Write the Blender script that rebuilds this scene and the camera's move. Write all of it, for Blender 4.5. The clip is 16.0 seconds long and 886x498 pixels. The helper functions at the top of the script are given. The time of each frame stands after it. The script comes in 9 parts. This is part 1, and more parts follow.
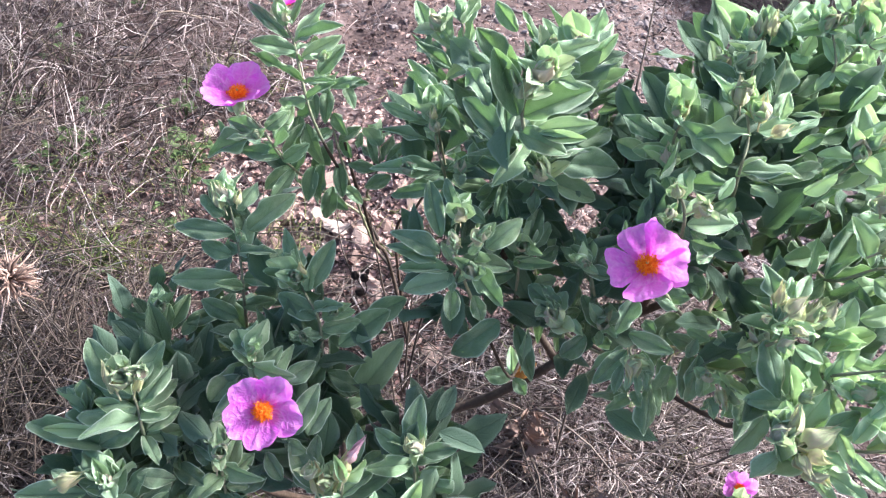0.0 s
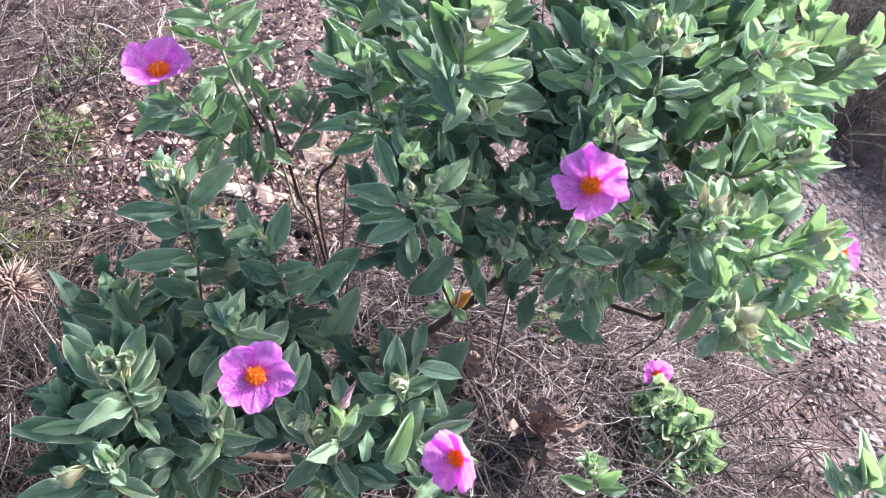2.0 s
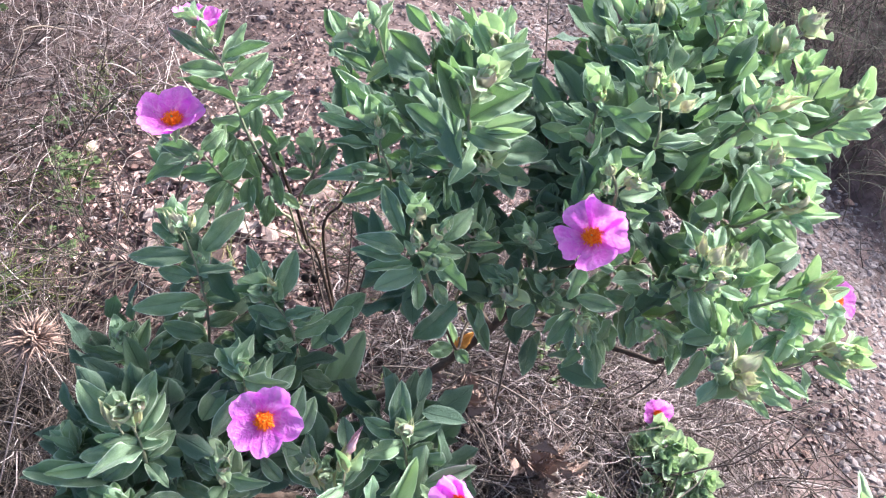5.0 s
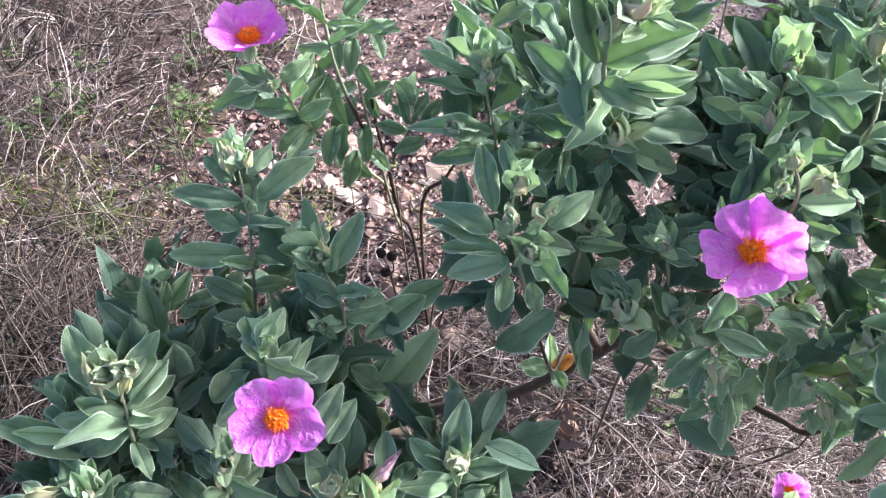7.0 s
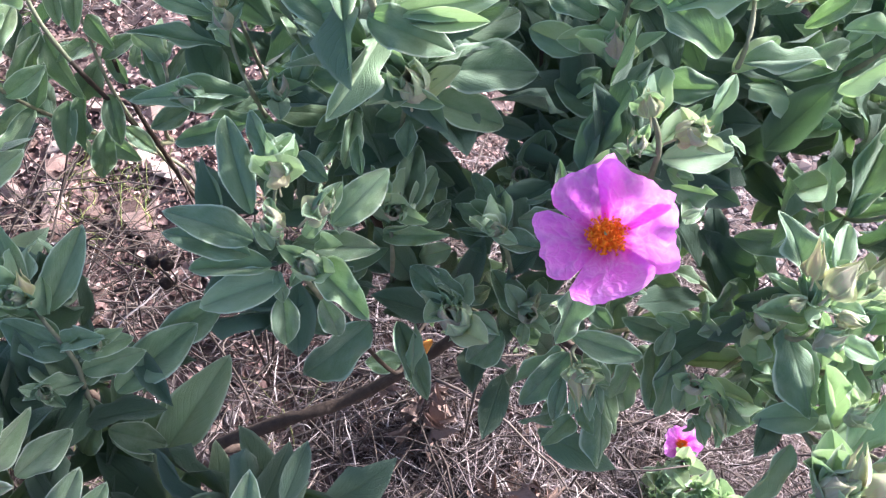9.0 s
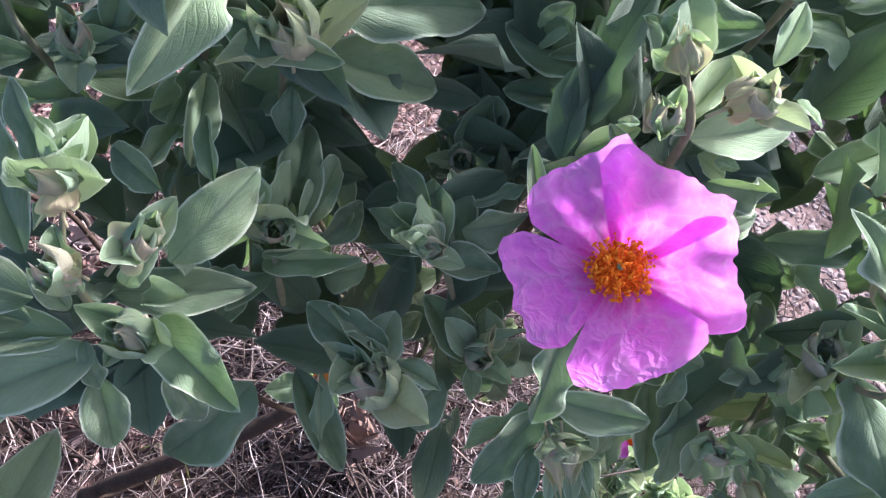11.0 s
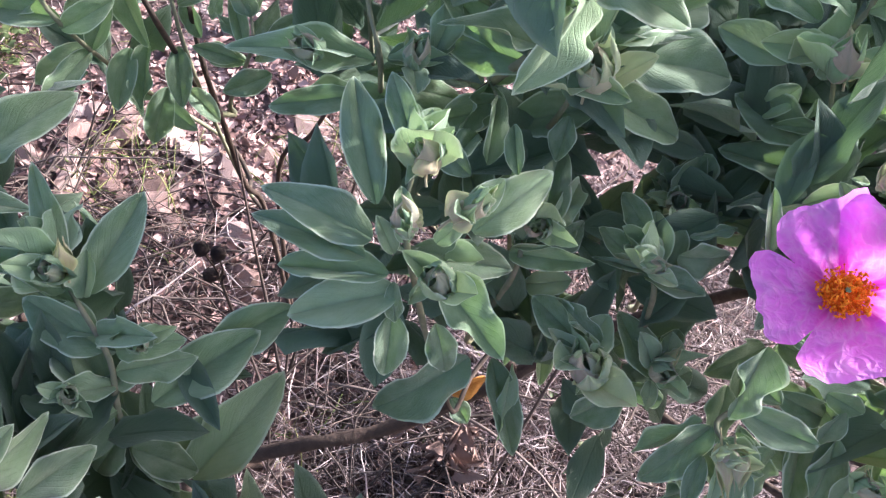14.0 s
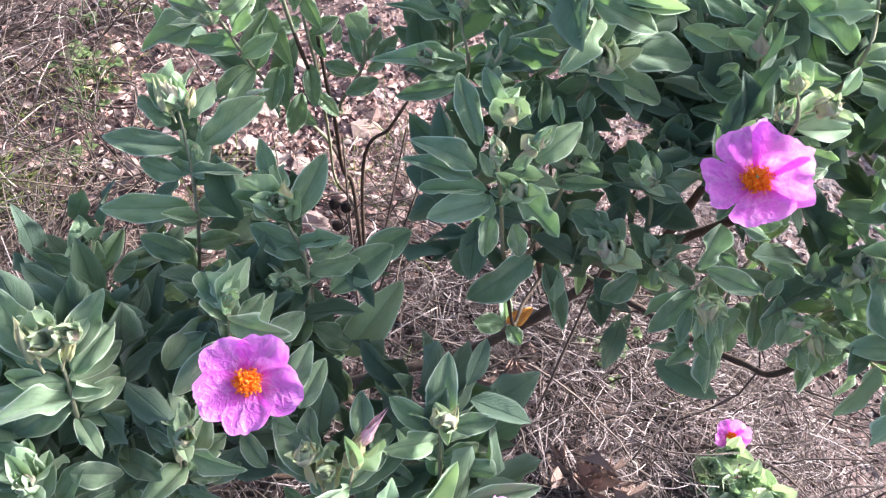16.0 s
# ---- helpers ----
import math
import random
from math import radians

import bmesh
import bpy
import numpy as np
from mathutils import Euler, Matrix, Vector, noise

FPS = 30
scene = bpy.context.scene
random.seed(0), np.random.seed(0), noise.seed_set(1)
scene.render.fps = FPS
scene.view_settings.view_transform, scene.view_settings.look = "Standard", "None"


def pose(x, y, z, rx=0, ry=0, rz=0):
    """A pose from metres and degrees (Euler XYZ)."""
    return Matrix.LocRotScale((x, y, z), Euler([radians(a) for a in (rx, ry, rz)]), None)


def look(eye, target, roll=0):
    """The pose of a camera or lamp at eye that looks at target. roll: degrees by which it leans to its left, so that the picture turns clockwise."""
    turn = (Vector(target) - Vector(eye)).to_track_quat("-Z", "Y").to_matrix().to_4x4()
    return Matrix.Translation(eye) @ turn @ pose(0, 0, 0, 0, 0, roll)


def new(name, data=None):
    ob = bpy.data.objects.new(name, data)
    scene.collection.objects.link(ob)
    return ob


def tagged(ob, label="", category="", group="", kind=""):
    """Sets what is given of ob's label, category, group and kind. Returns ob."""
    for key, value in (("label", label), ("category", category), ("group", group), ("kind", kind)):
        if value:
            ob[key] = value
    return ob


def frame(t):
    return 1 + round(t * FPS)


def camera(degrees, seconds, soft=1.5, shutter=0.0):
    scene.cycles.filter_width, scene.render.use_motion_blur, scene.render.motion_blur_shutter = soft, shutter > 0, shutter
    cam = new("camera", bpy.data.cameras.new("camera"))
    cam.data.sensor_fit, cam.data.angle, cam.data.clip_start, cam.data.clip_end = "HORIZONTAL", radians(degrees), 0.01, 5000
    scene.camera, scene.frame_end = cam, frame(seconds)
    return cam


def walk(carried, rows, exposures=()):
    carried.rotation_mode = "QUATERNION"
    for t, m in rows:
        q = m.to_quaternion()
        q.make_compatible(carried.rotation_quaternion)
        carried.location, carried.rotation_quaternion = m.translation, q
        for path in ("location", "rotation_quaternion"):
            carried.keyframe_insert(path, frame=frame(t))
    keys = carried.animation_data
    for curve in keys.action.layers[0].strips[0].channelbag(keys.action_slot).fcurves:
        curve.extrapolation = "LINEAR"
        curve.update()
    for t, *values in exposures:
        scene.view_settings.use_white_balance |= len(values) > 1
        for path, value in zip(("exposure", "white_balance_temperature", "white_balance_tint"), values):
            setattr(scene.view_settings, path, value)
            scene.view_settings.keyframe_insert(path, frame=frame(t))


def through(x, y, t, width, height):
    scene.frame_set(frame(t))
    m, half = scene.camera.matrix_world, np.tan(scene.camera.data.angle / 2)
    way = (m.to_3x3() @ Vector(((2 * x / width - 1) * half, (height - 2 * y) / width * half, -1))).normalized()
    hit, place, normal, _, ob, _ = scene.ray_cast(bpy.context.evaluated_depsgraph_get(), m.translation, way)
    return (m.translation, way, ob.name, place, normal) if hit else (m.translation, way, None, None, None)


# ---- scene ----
cam = camera(57.08, 16.0, 1.3)
EXPOSURES = [(0, 1.56, 5820, 8), (3, 1.56, 5830, 9), (7, 1.60, 5850, 9), (9, 1.64, 5780, 14), (11.3, 1.42, 5850, 24), (12.5, 1.36, 5850, 34), (13.5, 1.48, 5850, 31), (14, 1.76, 6000, 20), (15, 1.94, 6100, 14), (16, 1.74, 6000, 12)]
PATH = [
    (0, (0.0000, 0.0000, 1.0000), (-0.0000, 0.7071, 0.2929), -0.00),
    (0.5, (-0.0193, 0.0047, 0.9854), (0.0133, 0.6823, 0.2507), 0.08),
    (1, (-0.0340, 0.0088, 0.9870), (0.0484, 0.6606, 0.2330), 0.91),
    (1.5, (-0.0474, -0.0028, 1.0020), (0.0749, 0.6335, 0.2404), 1.44),
    (2, (-0.0586, -0.0135, 1.0257), (0.0937, 0.6219, 0.2686), 1.61),
    (2.5, (-0.0635, -0.0219, 1.0491), (0.1195, 0.6146, 0.2999), 2.94),
    (3, (-0.0650, -0.0323, 1.0611), (0.1241, 0.6118, 0.3199), 3.22),
    (3.2, (-0.0640, -0.0367, 1.0638), (0.1177, 0.6126, 0.3252), 2.88),
    (5.3, (-0.0616, -0.0105, 1.0416), (0.0947, 0.6515, 0.3086), 1.93),
    (5.5, (-0.0581, -0.0092, 1.0402), (0.0962, 0.6512, 0.3053), 2.04),
    (6, (-0.0691, 0.0100, 1.0247), (0.0546, 0.6564, 0.2717), 2.16),
    (6.5, (-0.0312, 0.0328, 0.9745), (0.0198, 0.7081, 0.2387), -0.57),
    (7, (-0.0260, 0.0639, 0.9401), (-0.0290, 0.7452, 0.2082), 0.94),
    (7.5, (-0.0149, 0.0826, 0.9151), (-0.0397, 0.7656, 0.1851), 1.22),
    (8, (0.0043, 0.1134, 0.9179), (0.0046, 0.7852, 0.1773), 1.49),
    (8.5, (0.0118, 0.1340, 0.8988), (0.0833, 0.7819, 0.1404), 2.42),
    (9, (0.0278, 0.1606, 0.8702), (0.1560, 0.7782, 0.0943), 3.56),
    (9.2, (0.0340, 0.1733, 0.8561), (0.1735, 0.7813, 0.0746), 3.75),
    (11.3, (0.0507, 0.2447, 0.7860), (0.2990, 0.7989, -0.0085), 10.25),
    (11.5, (0.0541, 0.2447, 0.7786), (0.3237, 0.7943, -0.0121), 11.17),
    (12, (0.0511, 0.2500, 0.7715), (0.3806, 0.7578, -0.0245), 15.26),
    (12.5, (0.0536, 0.2506, 0.7750), (0.3909, 0.7579, -0.0181), 15.55),
    (13, (0.0413, 0.2397, 0.7847), (0.3191, 0.8027, 0.0064), 13.68),
    (13.5, (0.0123, 0.2290, 0.8021), (0.2089, 0.8378, 0.0335), 12.48),
    (14, (-0.0142, 0.2064, 0.8143), (0.1262, 0.8454, 0.0580), 11.56),
    (14.5, (-0.0487, 0.1739, 0.8299), (0.0504, 0.8248, 0.0773), 10.71),
    (15, (-0.0702, 0.1435, 0.8498), (0.0183, 0.8007, 0.1013), 11.10),
    (15.5, (-0.0645, 0.1148, 0.8740), (0.0367, 0.7703, 0.1256), 9.23),
    (16, (-0.0627, 0.0778, 0.9014), (0.0532, 0.7306, 0.1527), 6.87),
]
walk(cam, [(t, look(eye, target, roll)) for t, eye, target, roll in PATH], EXPOSURES)

# ---- light ----
SUN_ELEVATION, SUN_AZIMUTH = radians(25), radians(71)   # azimuth from +y towards +x
world = bpy.data.worlds.new("world")
scene.world = world
world.use_nodes = True
wn = world.node_tree.nodes
sky = wn.new("ShaderNodeTexSky")
sky.sky_type, sky.sun_disc = "NISHITA", False
sky.sun_elevation, sky.sun_rotation = SUN_ELEVATION, SUN_AZIMUTH
sky.air_density, sky.dust_density, sky.ozone_density = 0.8, 5.0, 0.8
wn["Background"].inputs["Strength"].default_value = 0.145
world.node_tree.links.new(sky.outputs["Color"], wn["Background"].inputs["Color"])
sun_dir = Vector((math.sin(SUN_AZIMUTH) * math.cos(SUN_ELEVATION), math.cos(SUN_AZIMUTH) * math.cos(SUN_ELEVATION), math.sin(SUN_ELEVATION)))
sun = new("sun", bpy.data.lights.new("sun", "SUN"))
sun.data.energy, sun.data.angle, sun.data.color = 5.0, radians(6), (1.0, 0.97, 0.94)
sun.matrix_world = look(sun_dir * 5, (0, 0, 0))


# ---- materials ----
def material(name):
    m = bpy.data.materials.new(name)
    m.use_nodes = True
    t = m.node_tree
    return m, t, t.nodes["Principled BSDF"]


def node(t, kind, **values):
    n = t.nodes.new(kind)
    for k, v in values.items():
        n.inputs[k.replace("_", " ")].default_value = v
    return n


def ramp(t, fac, stops):
    n = t.nodes.new("ShaderNodeValToRGB")
    while len(n.color_ramp.elements) < len(stops):
        n.color_ramp.elements.new(0.5)
    for e, (p, c) in zip(n.color_ramp.elements, stops):
        e.position, e.color = p, (*c, 1)
    t.links.new(fac, n.inputs["Fac"])
    return n.outputs["Color"]


def mix(t, fac, a, b, mode="MIX"):
    n = t.nodes.new("ShaderNodeMix")
    n.data_type, n.blend_type = "RGBA", mode
    for socket, v in ((n.inputs[0], fac), (n.inputs[6], a), (n.inputs[7], b)):
        if isinstance(v, (int, float)):
            socket.default_value = v
        elif isinstance(v, tuple):
            socket.default_value = (*v, 1)
        else:
            t.links.new(v, socket)
    return n.outputs[2]


def maths(t, op, a, b=0.0):
    n = t.nodes.new("ShaderNodeMath")
    n.operation = op
    for socket, v in zip(n.inputs, (a, b)):
        if isinstance(v, (int, float)):
            socket.default_value = v
        else:
            t.links.new(v, socket)
    return n.outputs[0]


def noise_tex(t, coords, scale, detail=4.0, rough=0.55):
    n = node(t, "ShaderNodeTexNoise", Scale=scale, Detail=detail, Roughness=rough)
    if coords is not None:
        t.links.new(coords, n.inputs["Vector"])
    return n.outputs["Fac"]


def bump(t, p, height, strength, distance):
    n = node(t, "ShaderNodeBump", Strength=strength, Distance=distance)
    t.links.new(height, n.inputs["Height"])
    t.links.new(n.outputs["Normal"], p.inputs["Normal"])
    return n


def ramp_value(t, fac, lo, hi):
    n = node(t, "ShaderNodeMapRange")
    n.inputs["From Min"].default_value, n.inputs["From Max"].default_value = lo, hi
    t.links.new(fac, n.inputs["Value"])
    return n.outputs["Result"]


def leaf_material(name, colours, vein, rim, tint, through, island=False, thin=0.24):
    """Felted leaf: midrib, side veins, woolly rim, speckle; thin, so some light passes."""
    m, t, p = material(name)
    uv = t.nodes.new("ShaderNodeUVMap")
    sep = t.nodes.new("ShaderNodeSeparateXYZ")
    t.links.new(uv.outputs["UV"], sep.inputs[0])
    u, v = sep.outputs["X"], sep.outputs["Y"]
    across = maths(t, "ABSOLUTE", maths(t, "SUBTRACT", u, 0.5))
    if island:
        rnd = t.nodes.new("ShaderNodeNewGeometry").outputs["Random Per Island"]
    else:
        rnd = t.nodes.new("ShaderNodeObjectInfo").outputs["Random"]
    geo = t.nodes.new("ShaderNodeTexCoord").outputs["Object"]
    base = ramp(t, rnd, [(0.0, colours[0]), (0.45, colours[1]), (0.8, colours[2]), (1.0, colours[3])])
    mott = noise_tex(t, uv.outputs["UV"], 5.0, 5.0, 0.6)
    base = mix(t, maths(t, "MULTIPLY", mott, 0.5), base, tint)
    # midrib and arching side veins
    rib = maths(t, "SUBTRACT", 1.0, maths(t, "MINIMUM", maths(t, "MULTIPLY", across, 18.0), 1.0))
    slant = maths(t, "SUBTRACT", maths(t, "MULTIPLY", v, 9.0), maths(t, "MULTIPLY", across, 9.0))
    saw = maths(t, "ABSOLUTE", maths(t, "SUBTRACT", maths(t, "FRACT", slant), 0.5))
    side = maths(t, "SUBTRACT", 1.0, maths(t, "MINIMUM", maths(t, "MULTIPLY", saw, 7.0), 1.0))
    cells = node(t, "ShaderNodeTexVoronoi", Scale=26.0)
    cells.feature = "DISTANCE_TO_EDGE"
    t.links.new(uv.outputs["UV"], cells.inputs["Vector"])
    net = maths(t, "MINIMUM", maths(t, "MULTIPLY", cells.outputs["Distance"], 6.0), 1.0)
    veins = maths(t, "MAXIMUM", rib, maths(t, "MULTIPLY", side, 0.25))
    base = mix(t, maths(t, "MULTIPLY", veins, 0.38), base, vein)
    patch = ramp(t, noise_tex(t, geo, 3.0, 3.0), [(0.35, (0, 0, 0)), (0.65, (1, 1, 1))])
    base = mix(t, maths(t, "MULTIPLY", patch, 0.14), base, rim)
    # white wool along the margin
    wool = noise_tex(t, uv.outputs["UV"], 60.0, 2.0)
    edge = t.nodes.new("ShaderNodeAttribute")
    edge.attribute_name = "rim"
    base = mix(t, maths(t, "MULTIPLY", edge.outputs["Fac"], maths(t, "ADD", 0.35, maths(t, "MULTIPLY", wool, 0.75))), base, rim)
    # a few brown specks and a bleached bruise
    speck = ramp_value(t, noise_tex(t, geo, 7.0, 4.0, 0.7), 0.70, 0.78)
    base = mix(t, maths(t, "MULTIPLY", speck, 0.5), base, (0.16, 0.11, 0.06))
    fuzz = noise_tex(t, uv.outputs["UV"], 140.0, 2.0)
    base = mix(t, maths(t, "MULTIPLY", ramp_value(t, fuzz, 0.40, 0.75), 0.20), base, rim)
    t.links.new(base, p.inputs["Base Color"])
    p.inputs["Roughness"].default_value = 0.95
    p.inputs["Specular IOR Level"].default_value = 0.06
    p.inputs["Sheen Weight"].default_value = 0.20
    p.inputs["Sheen Roughness"].default_value = 0.55
    h = maths(t, "SUBTRACT", maths(t, "ADD", maths(t, "MULTIPLY", net, 0.12), maths(t, "MULTIPLY", fuzz, 0.3)), maths(t, "MULTIPLY", veins, 0.9))
    h = maths(t, "ADD", h, maths(t, "MULTIPLY", mott, 0.8))
    b = bump(t, p, h, 0.6, 0.0008)
    tr = t.nodes.new("ShaderNodeBsdfTranslucent")
    t.links.new(mix(t, 0.55, base, through), tr.inputs["Color"])
    t.links.new(b.outputs["Normal"], tr.inputs["Normal"])
    ms = node(t, "ShaderNodeMixShader", Fac=thin)
    t.links.new(p.outputs[0], ms.inputs[1])
    t.links.new(tr.outputs[0], ms.inputs[2])
    t.links.new(ms.outputs[0], t.nodes["Material Output"].inputs["Surface"])
    return m


MATURE = ((0.064, 0.124, 0.064), (0.102, 0.182, 0.088), (0.144, 0.238, 0.110), (0.200, 0.306, 0.134))
YOUNG = ((0.207, 0.370, 0.210), (0.254, 0.430, 0.240), (0.301, 0.480, 0.250), (0.367, 0.520, 0.230))
mature = leaf_material("mature_leaf", MATURE, (0.045, 0.085, 0.05), (0.78, 0.88, 0.68), (0.180, 0.268, 0.142), (0.22, 0.45, 0.04))
young = leaf_material("young_leaf", YOUNG, (0.16, 0.24, 0.11), (0.72, 0.78, 0.62), (0.34, 0.47, 0.27), (0.42, 0.62, 0.15), False, 0.34)
FELT = ((0.180, 0.280, 0.160), (0.230, 0.345, 0.195), (0.280, 0.405, 0.222), (0.340, 0.460, 0.232))
felt = leaf_material("felted_leaf", FELT, (0.10, 0.15, 0.10), (0.72, 0.82, 0.65), (0.28, 0.40, 0.24), (0.36, 0.54, 0.14), False, 0.30)
head = leaf_material("head_leaf", ((0.27, 0.37, 0.22), (0.33, 0.43, 0.26), (0.39, 0.49, 0.29), (0.47, 0.53, 0.29)), (0.18, 0.25, 0.14), (0.76, 0.80, 0.62), (0.42, 0.50, 0.32), (0.45, 0.60, 0.22), False, 0.35)
heart = leaf_material("heart_leaf", ((0.36, 0.42, 0.25), (0.44, 0.46, 0.29), (0.52, 0.46, 0.33), (0.56, 0.43, 0.34)), (0.26, 0.28, 0.17), (0.80, 0.78, 0.64), (0.50, 0.42, 0.33), (0.55, 0.50, 0.28), False, 0.35)
# old inner leaves: mature green darkened, so the crown's inner shade sits in colour
OLD_SHADED = ((0.042, 0.080, 0.046), (0.060, 0.112, 0.062), (0.084, 0.146, 0.080), (0.118, 0.190, 0.090))
old_shaded_joined = leaf_material("old_leaf_shaded", OLD_SHADED, (0.025, 0.05, 0.03), (0.42, 0.50, 0.40), (0.062, 0.105, 0.074), (0.14, 0.30, 0.03), True, 0.18)


def surface(name, stops, scale, rough=0.9, relief=0.4, depth=0.002, random_from="", spread=0.5, second=6.0):
    m, t, p = material(name)
    co = t.nodes.new("ShaderNodeTexCoord").outputs["Object"]
    fine, broad = noise_tex(t, co, scale, 6.0, 0.65), noise_tex(t, co, scale / second, 3.0)
    f = maths(t, "ADD", maths(t, "MULTIPLY", fine, 0.55), maths(t, "MULTIPLY", broad, 0.45))
    if random_from:
        r = (t.nodes.new("ShaderNodeNewGeometry").outputs["Random Per Island"] if random_from == "island"
             else t.nodes.new("ShaderNodeObjectInfo").outputs["Random"])
        f = maths(t, "ADD", maths(t, "MULTIPLY", f, 1 - spread), maths(t, "MULTIPLY", r, spread))
    t.links.new(ramp(t, f, stops), p.inputs["Base Color"])
    p.inputs["Roughness"].default_value = rough
    p.inputs["Specular IOR Level"].default_value = 0.25
    bump(t, p, fine, relief, depth)
    return m


bark = surface("bark", [(0.25, (0.025, 0.017, 0.013)), (0.5, (0.060, 0.041, 0.031)), (0.75, (0.13, 0.095, 0.075))], 160, 0.9, 0.9, 0.002)
stem_green = surface("green_stem", [(0.3, (0.13, 0.15, 0.085)), (0.55, (0.21, 0.21, 0.135)), (0.75, (0.30, 0.25, 0.185))], 300, 0.8, 0.4, 0.0005)
stem_brown = surface("young_bark", [(0.3, (0.030, 0.023, 0.018)), (0.6, (0.075, 0.056, 0.043)), (0.8, (0.14, 0.115, 0.09))], 250, 0.9, 0.6, 0.0008)
soil = surface("soil", [(0.30, (0.035, 0.024, 0.022)), (0.5, (0.120, 0.081, 0.075)), (0.72, (0.28, 0.208, 0.195))], 45, 0.97, 0.9, 0.006)
stone = surface("stone", [(0.15, (0.10, 0.078, 0.076)), (0.45, (0.21, 0.168, 0.163)), (0.75, (0.28, 0.235, 0.226)), (0.97, (0.43, 0.375, 0.355))], 90, 0.9, 0.5, 0.002, "island", 0.6)
stone_single = surface("stone_single", [(0.15, (0.13, 0.083, 0.070)), (0.45, (0.28, 0.185, 0.158)), (0.7, (0.41, 0.295, 0.255)), (0.95, (0.60, 0.50, 0.45))], 90, 0.9, 0.5, 0.002, "object", 0.6)
straw = surface("straw", [(0.1, (0.045, 0.032, 0.031)), (0.4, (0.14, 0.104, 0.101)), (0.65, (0.34, 0.272, 0.262)), (0.9, (0.58, 0.495, 0.465))], 60, 0.85, 0.3, 0.0006, "island", 0.8)
twig_mat = surface("dead_twig", [(0.1, (0.030, 0.023, 0.020)), (0.5, (0.075, 0.056, 0.047)), (0.9, (0.17, 0.135, 0.115))], 120, 0.9, 0.5, 0.001, "island", 0.6)
dry_leaf_mat = surface("dry_leaf", [(0.1, (0.085, 0.057, 0.047)), (0.5, (0.20, 0.132, 0.108)), (0.9, (0.40, 0.285, 0.235))], 70, 0.85, 0.6, 0.001, "island", 0.6)
grass_green = surface("green_grass", [(0.1, (0.07, 0.10, 0.025)), (0.5, (0.14, 0.18, 0.05)), (0.9, (0.28, 0.27, 0.10))], 50, 0.7, 0.2, 0.0005, "island", 0.7)
weed_mat = surface("weed_leaf", [(0.1, (0.045, 0.070, 0.025)), (0.5, (0.080, 0.115, 0.042)), (0.9, (0.13, 0.165, 0.070))], 80, 0.6, 0.3, 0.0006, "island", 0.6)
orange_leaf_mat = surface("orange_leaf", [(0.2, (0.35, 0.12, 0.02)), (0.6, (0.55, 0.24, 0.05)), (0.9, (0.62, 0.38, 0.10))], 120, 0.7, 0.3, 0.0006)


def bud_material():
    m, t, p = material("bud_sepal")
    uv = t.nodes.new("ShaderNodeUVMap").outputs["UV"]
    sep = t.nodes.new("ShaderNodeSeparateXYZ")
    t.links.new(uv, sep.inputs[0])
    r = t.nodes.new("ShaderNodeObjectInfo").outputs["Random"]
    base = ramp(t, r, [(0.0, (0.30, 0.40, 0.17)), (0.5, (0.38, 0.46, 0.18)), (1.0, (0.50, 0.53, 0.17))])
    stretch = t.nodes.new("ShaderNodeMapping")
    stretch.inputs["Scale"].default_value = (16, 2.2, 1)
    t.links.new(uv, stretch.inputs["Vector"])
    lines = noise_tex(t, stretch.outputs["Vector"], 2.0, 3.0)
    pink = ramp(t, lines, [(0.42, (0, 0, 0)), (0.68, (1, 1, 1))])
    blush = ramp(t, noise_tex(t, t.nodes.new("ShaderNodeTexCoord").outputs["Object"], 1.4, 2.0), [(0.40, (0, 0, 0)), (0.62, (1, 1, 1))])
    base = mix(t, maths(t, "MULTIPLY", pink, 0.45), base, (0.46, 0.19, 0.20))
    base = mix(t, maths(t, "MULTIPLY", blush, 0.32), base, (0.56, 0.33, 0.31))
    edge = t.nodes.new("ShaderNodeAttribute")
    edge.attribute_name = "rim"
    base = mix(t, maths(t, "MULTIPLY", edge.outputs["Fac"], 0.7), base, (0.66, 0.72, 0.32))
    fuzz = noise_tex(t, uv, 120.0, 2.0)
    base = mix(t, maths(t, "MULTIPLY", fuzz, 0.25), base, (0.58, 0.58, 0.46))
    t.links.new(base, p.inputs["Base Color"])
    p.inputs["Roughness"].default_value = 0.75
    p.inputs["Sheen Weight"].default_value = 0.3
    b = bump(t, p, maths(t, "ADD", lines, maths(t, "MULTIPLY", fuzz, 0.4)), 0.5, 0.0006)
    tr = t.nodes.new("ShaderNodeBsdfTranslucent")
    t.links.new(base, tr.inputs["Color"])
    ms = node(t, "ShaderNodeMixShader", Fac=0.25)
    t.links.new(p.outputs[0], ms.inputs[1])
    t.links.new(tr.outputs[0], ms.inputs[2])
    t.links.new(ms.outputs[0], t.nodes["Material Output"].inputs["Surface"])
    return m


